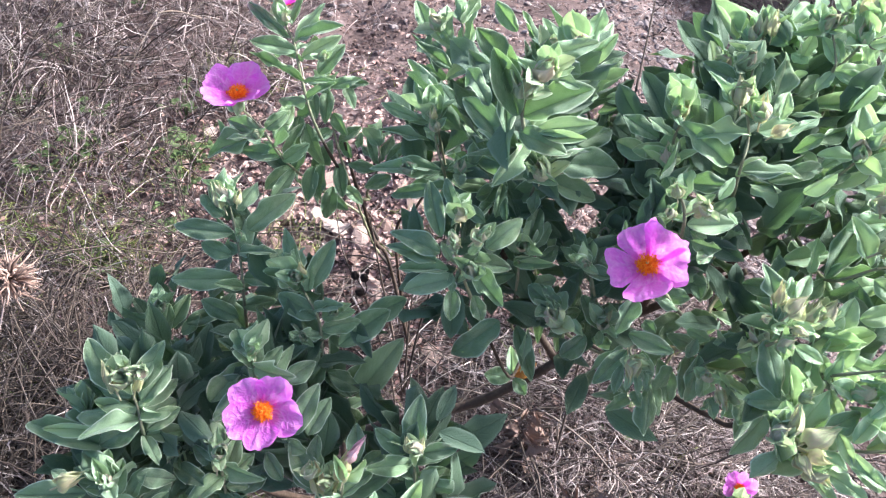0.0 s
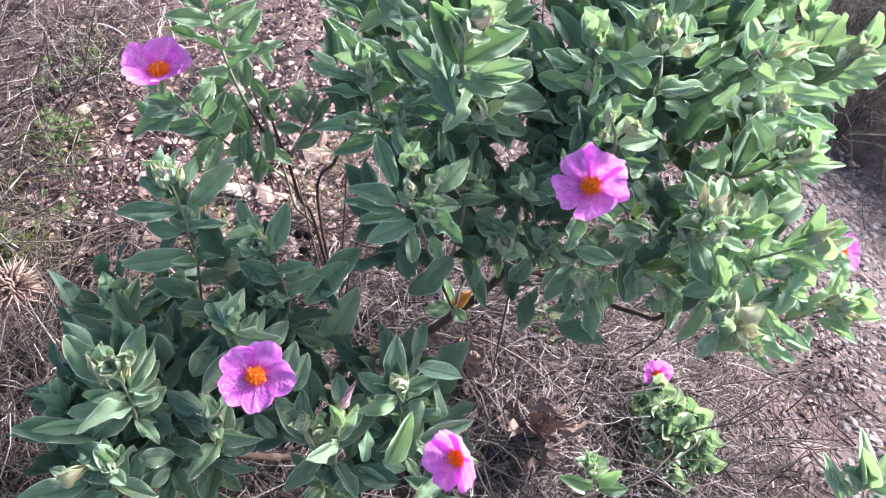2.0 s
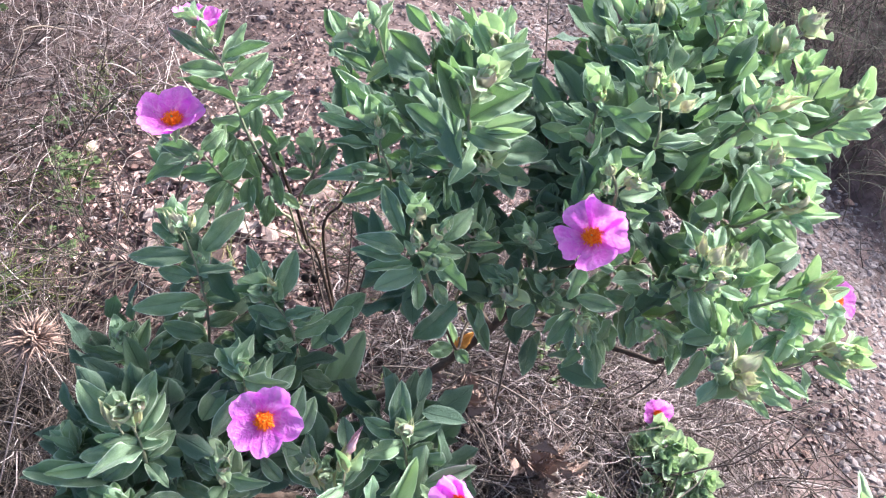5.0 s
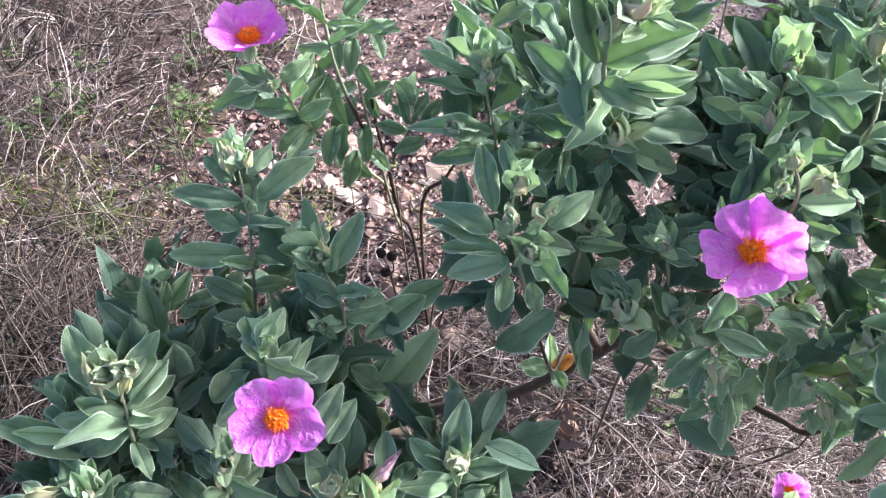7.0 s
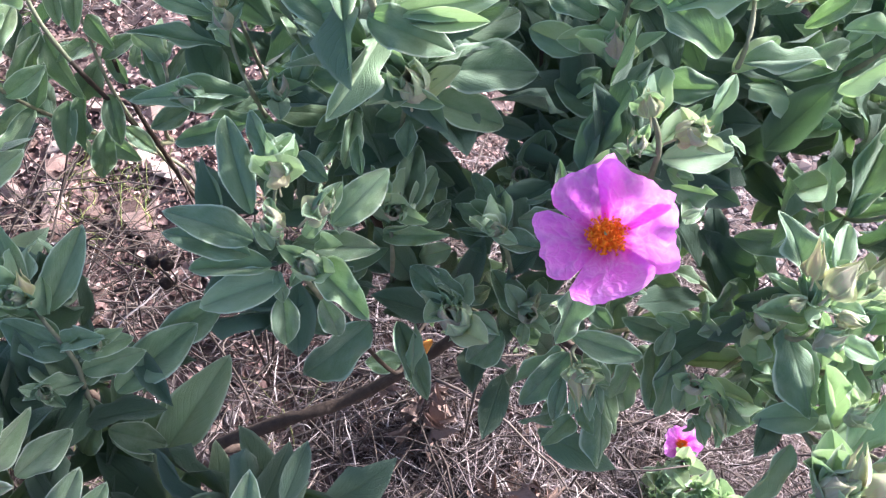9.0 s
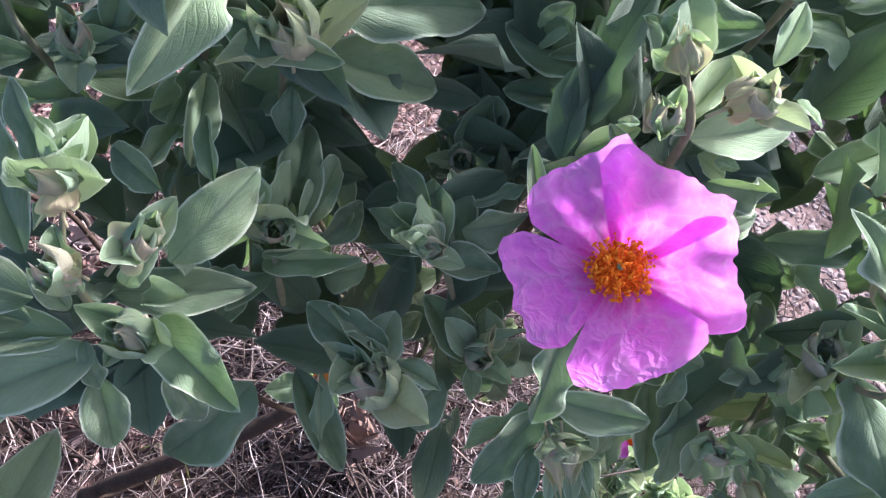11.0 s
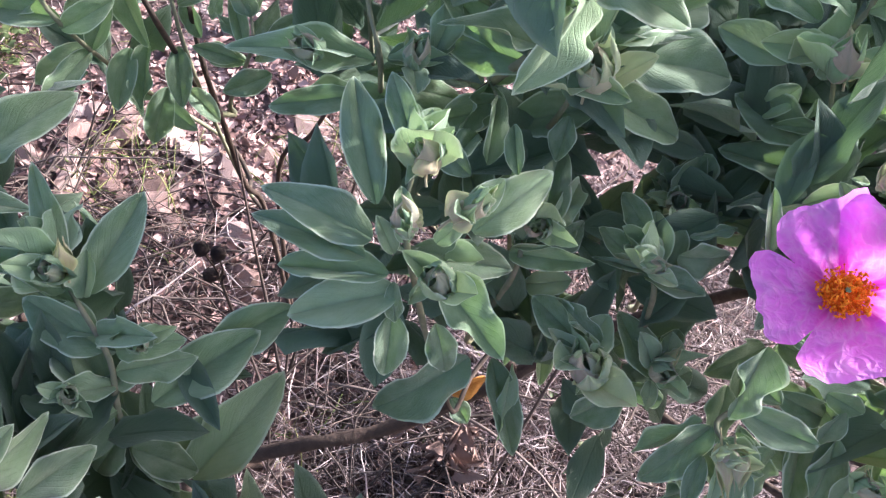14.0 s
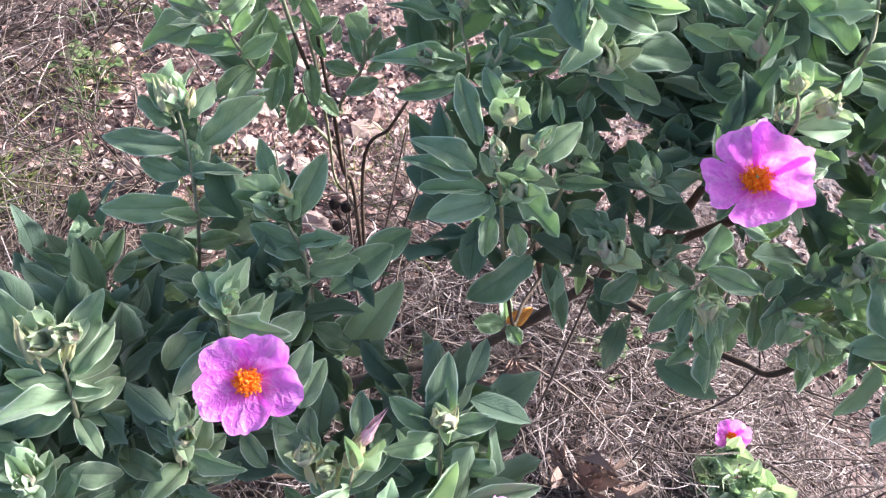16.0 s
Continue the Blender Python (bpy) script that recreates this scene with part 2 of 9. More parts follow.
def crease_lines(t, uv):
    """Sharp wrinkles of crumpled tissue: straight folds between flat facets, large and small."""
    warp = node(t, "ShaderNodeTexNoise", Scale=3.0, Detail=2.0)
    t.links.new(uv, warp.inputs["Vector"])
    bent = mix(t, 0.28, uv, warp.outputs["Color"])
    out = None
    for scale, sharp, w in ((3.2, 5.0, 1.0), (7.0, 4.0, 0.6), (15.0, 3.0, 0.25)):
        v = node(t, "ShaderNodeTexVoronoi", Scale=scale)
        v.feature = "DISTANCE_TO_EDGE"
        t.links.new(bent, v.inputs["Vector"])
        ridge = maths(t, "SUBTRACT", 1.0, maths(t, "MINIMUM", maths(t, "MULTIPLY", v.outputs["Distance"], sharp), 1.0))
        h = maths(t, "MULTIPLY", maths(t, "MULTIPLY", ridge, ridge), w)
        out = h if out is None else maths(t, "ADD", out, h)
    return out


def petal_material():
    m, t, p = material("petal")
    uv = t.nodes.new("ShaderNodeUVMap").outputs["UV"]
    sep = t.nodes.new("ShaderNodeSeparateXYZ")
    t.links.new(uv, sep.inputs[0])
    v = sep.outputs["Y"]
    base = ramp(t, v, [(0.0, (0.70, 0.40, 0.12)), (0.20, (0.84, 0.05, 0.54)), (0.46, (0.93, 0.14, 0.84)), (1.0, (0.95, 0.28, 0.97))])
    stretch = t.nodes.new("ShaderNodeMapping")
    stretch.inputs["Scale"].default_value = (26, 3, 1)
    t.links.new(uv, stretch.inputs["Vector"])
    lines = noise_tex(t, stretch.outputs["Vector"], 1.6, 4.0)
    base = mix(t, maths(t, "MULTIPLY", lines, 0.25), base, (0.70, 0.14, 0.66))
    # crumples and folds paled in colour: highlights painted on, besides the bump below
    crumple = noise_tex(t, uv, 9.0, 5.0, 0.6)
    base = mix(t, maths(t, "MULTIPLY", ramp_value(t, crumple, 0.5, 0.75), 0.14), base, (0.95, 0.50, 0.96))
    folds = crease_lines(t, uv)
    base = mix(t, maths(t, "MULTIPLY", folds, 0.22), base, (0.97, 0.60, 0.97))
    t.links.new(base, p.inputs["Base Color"])
    p.inputs["Roughness"].default_value = 0.5
    p.inputs["Specular IOR Level"].default_value = 0.3
    b = bump(t, p, maths(t, "ADD", folds, maths(t, "MULTIPLY", lines, 0.06)), 0.60, 0.0012)
    tr = t.nodes.new("ShaderNodeBsdfTranslucent")
    t.links.new(base, tr.inputs["Color"])
    ms = node(t, "ShaderNodeMixShader", Fac=0.58)
    t.links.new(p.outputs[0], ms.inputs[1])
    t.links.new(tr.outputs[0], ms.inputs[2])
    t.links.new(ms.outputs[0], t.nodes["Material Output"].inputs["Surface"])
    return m


bud_mat, petal_mat = bud_material(), petal_material()
stamen_mat = surface("stamen", [(0.15, (0.80, 0.11, 0.002)), (0.5, (1.0, 0.22, 0.005)), (0.85, (1.0, 0.38, 0.02))], 300, 0.6, 0.3, 0.0003, "island", 0.6)
wither_mat = surface("withered_petal", [(0.25, (0.55, 0.20, 0.40)), (0.5, (0.66, 0.38, 0.42)), (0.75, (0.72, 0.55, 0.45))], 90, 0.7, 0.5, 0.001)

rust_mat = surface("rusty_petal", [(0.25, (0.16, 0.060, 0.030)), (0.5, (0.36, 0.15, 0.075)), (0.75, (0.52, 0.28, 0.16))], 90, 0.8, 0.5, 0.001)

# ---- helpers for things ----
rng = random.Random(11)


def mesh_from(name, verts, faces, mat, uvs=None, smooth=True, rim=None):
    me = bpy.data.meshes.new(name)
    me.from_pydata(verts, [], faces)
    me.materials.append(mat)
    if uvs is not None:
        layer = me.uv_layers.new(name="UVMap")
        loops = np.empty(len(me.loops), dtype=np.int32)
        me.loops.foreach_get("vertex_index", loops)
        layer.data.foreach_set("uv", np.asarray(uvs, dtype=np.float32)[loops].ravel())
    if rim is not None:
        a = me.attributes.new("rim", "FLOAT", "POINT")
        a.data.foreach_set("value", np.asarray(rim, dtype=np.float32))
    if smooth:
        me.polygons.foreach_set("use_smooth", [True] * len(me.polygons))
    me.update()
    return me


def part(name, me, parent, m=None, label=""):
    """One mesh object under a thing or a part; m is its pose in the world."""
    ob = new(name, me)
    ob.parent = parent
    home = Matrix.Identity(4)
    p = parent
    chain = []
    while p is not None:
        chain.append(p.matrix_basis.copy())
        p = p.parent
    for c in reversed(chain):
        home = home @ c
    ob.matrix_basis = home.inverted() @ (m if m is not None else home)
    if label:
        ob["label"] = label
    return ob


def thing(name, place, label, category, group=""):
    ob = new(name)
    ob.empty_display_size = 0.02
    ob.matrix_basis = Matrix.Translation(place)
    return tagged(ob, label, category, group)


def smooth_line(points, steps):
    pts = [Vector(p) for p in points]
    if len(pts) < 3:
        return [pts[0].lerp(pts[1], k / steps) for k in range(steps + 1)]
    ext = [pts[0] * 2 - pts[1]] + pts + [pts[-1] * 2 - pts[-2]]
    out = []
    for a, b, c, d in zip(ext, ext[1:], ext[2:], ext[3:]):
        for k in range(steps):
            u = k / steps
            out.append(0.5 * (2 * b + (c - a) * u + (2 * a - 5 * b + 4 * c - d) * u * u + (3 * b - a - 3 * c + d) * u ** 3))
    return out + [pts[-1]]


def tube(line, radii, sides, verts, faces, knobs=0.0):
    """Adds a tapered tube along the line."""
    start = len(verts)
    n = len(line)
    ref = Vector((0.31, 0.2, 0.93))
    for i, p in enumerate(line):
        d = (line[min(i + 1, n - 1)] - line[max(i - 1, 0)]).normalized()
        a = d.cross(ref)
        a = a.normalized() if a.length > 1e-4 else Vector((1, 0, 0))
        b = d.cross(a)
        r = radii[i] if isinstance(radii, (list, tuple)) else radii
        for k in range(sides):
            an = 2 * math.pi * k / sides
            rr = r * (1 + (knobs * noise.noise((p + a * math.cos(an) * r * 2 + b * math.sin(an) * r * 2) * 90) if knobs else 0))
            verts.append(tuple(p + (a * math.cos(an) + b * math.sin(an)) * rr))
    for i in range(n - 1):
        for k in range(sides):
            q = start + i * sides
            faces.append((q + k, q + (k + 1) % sides, q + sides + (k + 1) % sides, q + sides + k))
    faces.append(tuple(start + (n - 1) * sides + k for k in range(sides)))
    faces.append(tuple(start + k for k in reversed(range(sides))))


# ---- leaves: unit long along y, unit wide along x ----
COLUMNS = (-1.0, -0.955, -0.88, -0.66, -0.42, -0.17, 0.0, 0.17, 0.42, 0.66, 0.88, 0.955, 1.0)


def leaf_grid(nx, ny, arch, fold, cup, wave, twist, seed, point=1.0):
    """A lance-shaped leaf with a sunken midrib, an uneven outline and rolled, wavy margins."""
    r = random.Random(seed)
    verts, faces, uvs, rim = [], [], [], []
    ph, fat, bow, roll = r.uniform(0, 6), r.uniform(0.86, 1.0), r.uniform(-0.10, 0.10), r.uniform(0.0, 0.16)
    cols = COLUMNS if nx == 12 else [math.copysign(abs(2 * i / nx - 1) ** 0.62, 2 * i / nx - 1) for i in range(nx + 1)]
    for j in range(ny + 1):
        v = j / ny
        half = 0.5 * (math.sin(math.pi * v ** fat) ** 0.71 if 0 < v < 1 else 0) * (1 - 0.10 * v * point) * 1.03 + 0.06 * (1 - v) ** 3
        for i, s in enumerate(cols):
            a, side = abs(s), (1.0 if s > 0 else -1.0)
            h = half * (1 + 0.10 * noise.noise(Vector((v * 2.6, side * 3.1, seed * 1.37))) + (0.05 * noise.noise(Vector((v * 17, side * 5.3, seed))) if a > 0.9 else 0.0))
            x = h * s + bow * math.sin(math.pi * v) * 0.5
            z = -arch * (v - 0.15) ** 2 + fold * a * half + cup * (a ** 2) * half
            z += half * a * a * wave * (1.15 * math.sin(v * 9 + ph + 1.0 + side) + 0.4 * math.sin(v * 17 + 2 * ph - side * 2))
            z += 0.09 * half * math.sin(math.pi * min(1.0, a * 1.05))
            z -= roll * half * a ** 6 + 0.05 * half * math.exp(-(s * 4) ** 2)
            z += twist * x * v + 0.028 * noise.noise(Vector((x * 5, v * 5, seed))) + 0.012 * noise.noise(Vector((x * 13, v * 12, seed + 3)))
            verts.append((x * (1 - 0.25 * max(cup, 0) * a), v, z))
            uvs.append((0.5 + 0.5 * s, v))
            rim.append(1.0 if a > 0.99 or v > 0.985 else (0.8 if a > 0.95 and v > 0.05 else 0.0))
    nx = len(cols) - 1
    for j in range(ny):
        for i in range(nx):
            q = j * (nx + 1) + i
            faces.append((q, q + 1, q + nx + 2, q + nx + 1))
    return verts, faces, uvs, rim


def leaf_mesh(name, mat, **k):
    v, f, u, r = leaf_grid(12, 20, **k)
    return mesh_from(name, v, f, mat, u, True, r)


FLAT = [dict(arch=0.18, fold=0.25, cup=0.1, wave=0.10, twist=0.1, seed=1), dict(arch=0.32, fold=0.15, cup=0.0, wave=0.22, twist=-0.2, seed=2),
        dict(arch=0.05, fold=0.45, cup=0.1, wave=0.12, twist=0.2, seed=3), dict(arch=0.45, fold=0.3, cup=0.0, wave=0.18, twist=0.0, seed=4),
        dict(arch=-0.12, fold=0.35, cup=0.25, wave=0.15, twist=-0.1, seed=5), dict(arch=0.25, fold=-0.1, cup=0.2, wave=0.3, twist=0.3, seed=6),
        dict(arch=0.60, fold=0.2, cup=0.1, wave=0.25, twist=-0.3, seed=7), dict(arch=0.12, fold=0.55, cup=-0.1, wave=0.2, twist=0.0, seed=8),
        dict(arch=0.30, fold=0.75, cup=-0.2, wave=0.25, twist=-0.4, seed=9), dict(arch=0.40, fold=-0.2, cup=-0.3, wave=0.35, twist=0.2, seed=10),
        dict(arch=0.75, fold=0.4, cup=0.0, wave=0.30, twist=0.5, seed=14), dict(arch=0.15, fold=0.2, cup=0.5, wave=0.40, twist=-0.5, seed=15)]
CUPPED = [dict(arch=-0.55, fold=0.5, cup=0.9, wave=0.25, twist=0.2, seed=11), dict(arch=-0.35, fold=0.9, cup=0.5, wave=0.4, twist=-0.4, seed=12),
          dict(arch=-0.8, fold=0.3, cup=1.0, wave=0.35, twist=0.1, seed=13)]
KINDS = {"m": [leaf_mesh("mature_leaf", mature, **k) for k in FLAT],
         "y": [leaf_mesh("young_leaf", young, **k) for k in FLAT[:6]] + [leaf_mesh("young_leaf", young, **k) for k in CUPPED[:2]],
         "f": [leaf_mesh("felted_leaf", felt, **k) for k in FLAT + CUPPED[:1]],
         "h": [leaf_mesh("pale_sunlit_leaf", head, **k) for k in FLAT[:5] + CUPPED[:1]],
         "c": [leaf_mesh("curled_leaf", felt, **k) for k in CUPPED] + [leaf_mesh("curled_leaf", mature, **k) for k in CUPPED]}
FACING = Vector((0.05, -0.62, 0.78))


def leaf_pose(base, tip, width, turn, thick=1.0):
    b, t = Vector(base), Vector(tip)
    y = t - b
    ln = y.length
    y.normalize()
    z = FACING - y * FACING.dot(y)
    if z.length < 0.15:
        z = Vector((0, 0.5, 0.8)) - y * Vector((0, 0.5, 0.8)).dot(y)
    z.normalize()
    x = y.cross(z)
    m = Matrix((x * width, y * ln, z * ln * 0.62 * thick)).transposed().to_4x4()
    return Matrix.Translation(b) @ m @ Matrix.Identity(4) if not turn else Matrix.Translation(b) @ Matrix.Rotation(turn, 4, y) @ m


def leaf(sh, base, tip, width, kind="m", turn=None):
    me = rng.choice(KINDS[kind])
    PLACED[sh.parent.name].append((Vector(base), Vector(tip), width, THIN[0]))
    turn = rng.uniform(-0.60, 0.60) * (0.45 if width > 0.0125 else 1.0) if turn is None else turn
    return part("leaf", me, sh, leaf_pose(base, tip, 0.98 * width / max(0.86, math.cos(turn)), turn))


NODES, PLACED, THIN = {}, {}, [1.0]


def in_gap(p):
    """The leafless space under the crown, round the bare main branch."""
    return -0.02 < p.x < 0.40 and 0.25 < p.z < 0.475


def by_twigs(p):
    """The open space round the bare twigs between the two shrubs."""
    return -0.092 < p.x < -0.022 and p.y > 0.37 and p.z < 0.62


def shoot(shrub, line, r, thin=1.0, head=1.0, kind="f"):
    """A leafy shoot: its stem is a tapering tube, green at the end; leaves are hung on it."""
    THIN[0] = thin
    first = Vector(line[0])
    lower = [p for p in NODES[shrub.name] if p.z < first.z - 0.005] or NODES[shrub.name]
    node_at = min(lower, key=lambda p: (p - first).length)
    knee = node_at.lerp(first, 0.55) + Vector((rng.uniform(-0.008, 0.008), rng.uniform(0, 0.012), -0.012))
    pts = smooth_line([node_at, knee] + [Vector(p) for p in line], 5)
    n = len(pts)
    verts, faces = [], []
    o = pts[0]
    tube([p - o for p in pts], [r * (1.9 - 1.15 * i / (n - 1)) for i in range(n)], 7, verts, faces, 0.3)
    me = mesh_from("shoot", verts, faces, stem_brown)
    me.materials.append(stem_green)
    cut = 7 * (n - 22)
    me.polygons.foreach_set("material_index", [1 if p.index > cut else 0 for p in me.polygons])
    s = part("shoot", me, shrub, Matrix.Translation(o))
    tip_dir = (pts[-1] - pts[-4]).normalized()
    low = round(3 * thin) + (3 if shrub is shrub_b else 0)
    for k in range(low):
        i = int(n * (0.22 + 0.34 * k / 3)) if shrub is not shrub_b else int(n * (0.35 + 0.5 * k / max(low, 1)))
        if in_gap(pts[i]) or by_twigs(pts[i]):
            continue
        axis = (pts[i + 1] - pts[i - 1]).normalized()
        a = axis.orthogonal().normalized()
        a.rotate(Matrix.Rotation(k * 1.571 + rng.uniform(-0.4, 0.4), 3, axis))
        for side in (1, -1):
            ln = rng.uniform(0.024, 0.036)
            end = pts[i] + (a * side + axis * rng.uniform(0.2, 0.7) + Vector((0, 0, -0.25))).normalized() * ln
            part("leaf", rng.choice(KINDS["m"]), s, leaf_pose(pts[i], end, ln * rng.uniform(0.34, 0.44), rng.uniform(-0.7, 0.7)))
    if head:
        rosette(s, pts[-1] - tip_dir * 0.004, tip_dir, (0.013 + rng.random() * 0.007) * head, kind)
    return s


def wrap_mesh(name, mat, seed, spread, flare, close):
    """A half-open leaf wrapped round the heart of a leaf head: unit high along z, pointed, with a crinkled rim."""
    r = random.Random(seed)
    nx, ny = 16, 14
    ph, side = r.uniform(0, 6), r.uniform(-0.5, 0.5)
    verts, faces, uvs, rim = [], [], [], []
    for j in range(ny + 1):
        v = j / ny
        out = 0.06 + 0.21 * math.sin(math.pi * min(1.0, 0.06 + v * close)) ** 0.85 + flare * max(0.0, v - 0.45) ** 1.6
        wide = spread * math.sin(math.pi * min(0.86, (0.08 + 0.79 * v)) ** 0.75) ** 0.6
        for i in range(nx + 1):
            q = 2 * i / nx - 1
            an = q * wide + side * v
            rr = out * (1 + 0.24 * q * q * math.sin(v * 8 + ph + q * 2) + 0.20 * noise.noise(Vector((q * 2.2, v * 3.0, seed))) - 0.20 * math.exp(-(q * 4) ** 2) * v)
            rr += 0.05 * abs(q) ** 5 * v
            verts.append((rr * math.cos(an), rr * math.sin(an), v - 0.30 * q * q * v * v + 0.03 * math.sin(q * 3 + ph) * v - max(0.0, flare) * 0.35 * max(0.0, v - 0.6)))
            uvs.append((i / nx, v))
            rim.append(1.0 if abs(q) > 0.99 or v > 0.985 else (0.25 if abs(q) > 0.86 else 0.0))
    for j in range(ny):
        for i in range(nx):
            k = j * (nx + 1) + i
            faces.append((k, k + 1, k + nx + 2, k + nx + 1))
    return mesh_from(name, verts, faces, mat, uvs, True, rim)


WRAPS = {}
for kind, m in (("f", head), ("g", felt), ("y", young)):
    wr = random.Random(90)
    WRAPS[kind] = ([wrap_mesh("curled_leaf", m, 500 + k, wr.uniform(0.9, 1.4), wr.uniform(-0.05, 0.22), 0.90) for k in range(6)],
                   [wrap_mesh("curled_leaf", m, 540 + k, wr.uniform(1.2, 1.8), wr.uniform(-0.1, 0.06), 1.0) for k in range(5)],
                   [leaf_mesh("small_leaf", m, **q) for q in (FLAT[0], FLAT[4], CUPPED[0], FLAT[11])],
                   [wrap_mesh("curled_leaf", heart, 580 + k, wr.uniform(1.6, 2.4), wr.uniform(-0.16, 0.0), 1.05) for k in range(4)])


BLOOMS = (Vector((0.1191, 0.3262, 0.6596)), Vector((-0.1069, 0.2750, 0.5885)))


def cleared_sun_lane(p):
    """Lane from the highest flower sunwards, cleared of inner leaves to let light in."""
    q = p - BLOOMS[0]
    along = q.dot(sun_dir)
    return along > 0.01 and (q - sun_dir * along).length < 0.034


def curl(s, place, size, kind="f"):
    """The tip of a shoot: two spreading small leaves, two half-open ones and a tight crinkled heart."""
    axis = Vector((rng.uniform(-0.55, 0.55), -0.25 + rng.uniform(-0.45, 0.4), 0.85)).normalized()
    a = axis.orthogonal().normalized()
    m = Matrix((a, axis.cross(a), axis)).transposed().to_4x4()
    p = Vector(place) - axis * size * 0.5
    an = rng.uniform(0, 360)
    for which, count, grow, tilt in ((2, 2, 1.05, 50), (0, 2, 0.88, 10), (1, 2, 0.92, 4), (3, 2, 0.98, 3), (2, 2, 0.84, 9)):
        for k in range(count):
            an += 360 / count + rng.uniform(-25, 25)
            g = grow * size * rng.uniform(0.80, 1.12)
            lean = tilt + rng.uniform(-8, 16)
            if which == 2:
                turn = Matrix.Rotation(radians(an), 4, "Z") @ Matrix.Rotation(radians(90 - lean), 4, "X") @ Matrix.Diagonal((g * 0.62, g * 1.1, g * 0.6, 1))
            else:
                turn = Matrix.Rotation(radians(an), 4, "Z") @ Matrix.Rotation(radians(lean), 4, "Y") @ Matrix.Diagonal((g, g, g * rng.uniform(1.0, 1.25), 1))
            pose_of = Matrix.Translation(p) @ m @ turn
            me = rng.choice(WRAPS[kind][which])
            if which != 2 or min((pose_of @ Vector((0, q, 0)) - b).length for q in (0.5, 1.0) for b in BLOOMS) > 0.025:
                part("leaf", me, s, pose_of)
        an += 65


def rosette(s, place, axis, size, kind="f", rings=3):
    """The crowded youngest leaves at a shoot's end, in crossed pairs."""
    a = axis.orthogonal().normalized()
    a.rotate(Matrix.Rotation(rng.uniform(0, 3.14), 3, axis))
    b = axis.cross(a)
    for k in range(rings):
        for side in (0, math.pi):
            an = side + k * 1.571 + rng.uniform(-0.25, 0.25)
            out = a * math.cos(an) + b * math.sin(an)
            ln = size * (1.25 - 0.25 * k) * rng.uniform(0.85, 1.2)
            tip = place + (axis * (0.75 + 0.22 * k) + out * (0.75 - 0.2 * k)) * ln
            y = (tip - place).normalized()
            z = (axis * 0.6 - out).normalized()
            z = (z - y * z.dot(y)).normalized()
            x = y.cross(z)
            w = ln * rng.uniform(0.60, 0.85)
            m = Matrix.Translation(place) @ Matrix((x * w, y * (tip - place).length, z * ln * 0.55)).transposed().to_4x4()
            part("leaf", rng.choice(KINDS["c"][:3] if k else KINDS[kind]), s, m)


# ---- ground ----
def ground_z(x, y):
    u = max(-8.0, min(40.0, (x - 0.10) / 0.12))
    right = 0.12 * math.log(1 + math.exp(u)) - 0.03 if u < 30 else x - 0.13
    z = 0.14 - 0.75 * math.tanh(right / 2.0)
    z += 0.4 * math.tanh(0.125 * (y - 0.55)) + 0.35 * noise.noise(Vector((x * 0.21, y * 0.21, 4.0))) * min(1.0, max(0.0, (math.hypot(x - 0.3, y - 0.7) - 2.0) * 0.4))
    d = Vector((x * 2.2, y * 2.2, 0.3))
    z += 0.05 * noise.noise(d) + 0.016 * noise.noise(d * 4.1) + 0.006 * noise.noise(d * 11)
    # bank beyond the path
    bank = max(0.0, 0.83 * (x - 1.0) + 0.55 * (y - 1.03) - 0.08)
    z += 0.40 * (1 - math.exp(-bank * 1.8))
    return z


def grid_axis(lo, hi, near_lo, near_hi, fine, coarse):
    out, v = [], lo
    while v < hi:
        out.append(v)
        v += fine if near_lo <= v < near_hi else coarse
    return out + [hi]


xs = [-60, -40, -25, -15, -10, -7, -5.5, -4.2, -3.2] + grid_axis(-2.5, 3.5, -1.0, 2.0, 0.02, 0.1) + [4.2, 5, 6.5, 8, 11, 15, 22, 32, 45, 60]
ys = [-60, -40, -25, -15, -10, -7, -5, -3.6, -2.4] + grid_axis(-1.5, 4.0, 0.1, 2.0, 0.02, 0.1) + [5, 6.5, 8.5, 11, 15, 22, 32, 45, 60]
gv = [(x, y, ground_z(x, y)) for y in ys for x in xs]
gf = [(j * len(xs) + i, j * len(xs) + i + 1, (j + 1) * len(xs) + i + 1, (j + 1) * len(xs) + i) for j in range(len(ys) - 1) for i in range(len(xs) - 1)]
ground = tagged(new("ground", mesh_from("ground", gv, gf, soil)), "stony brown earth of a dry slope under leaf litter", "ground", kind="structure")

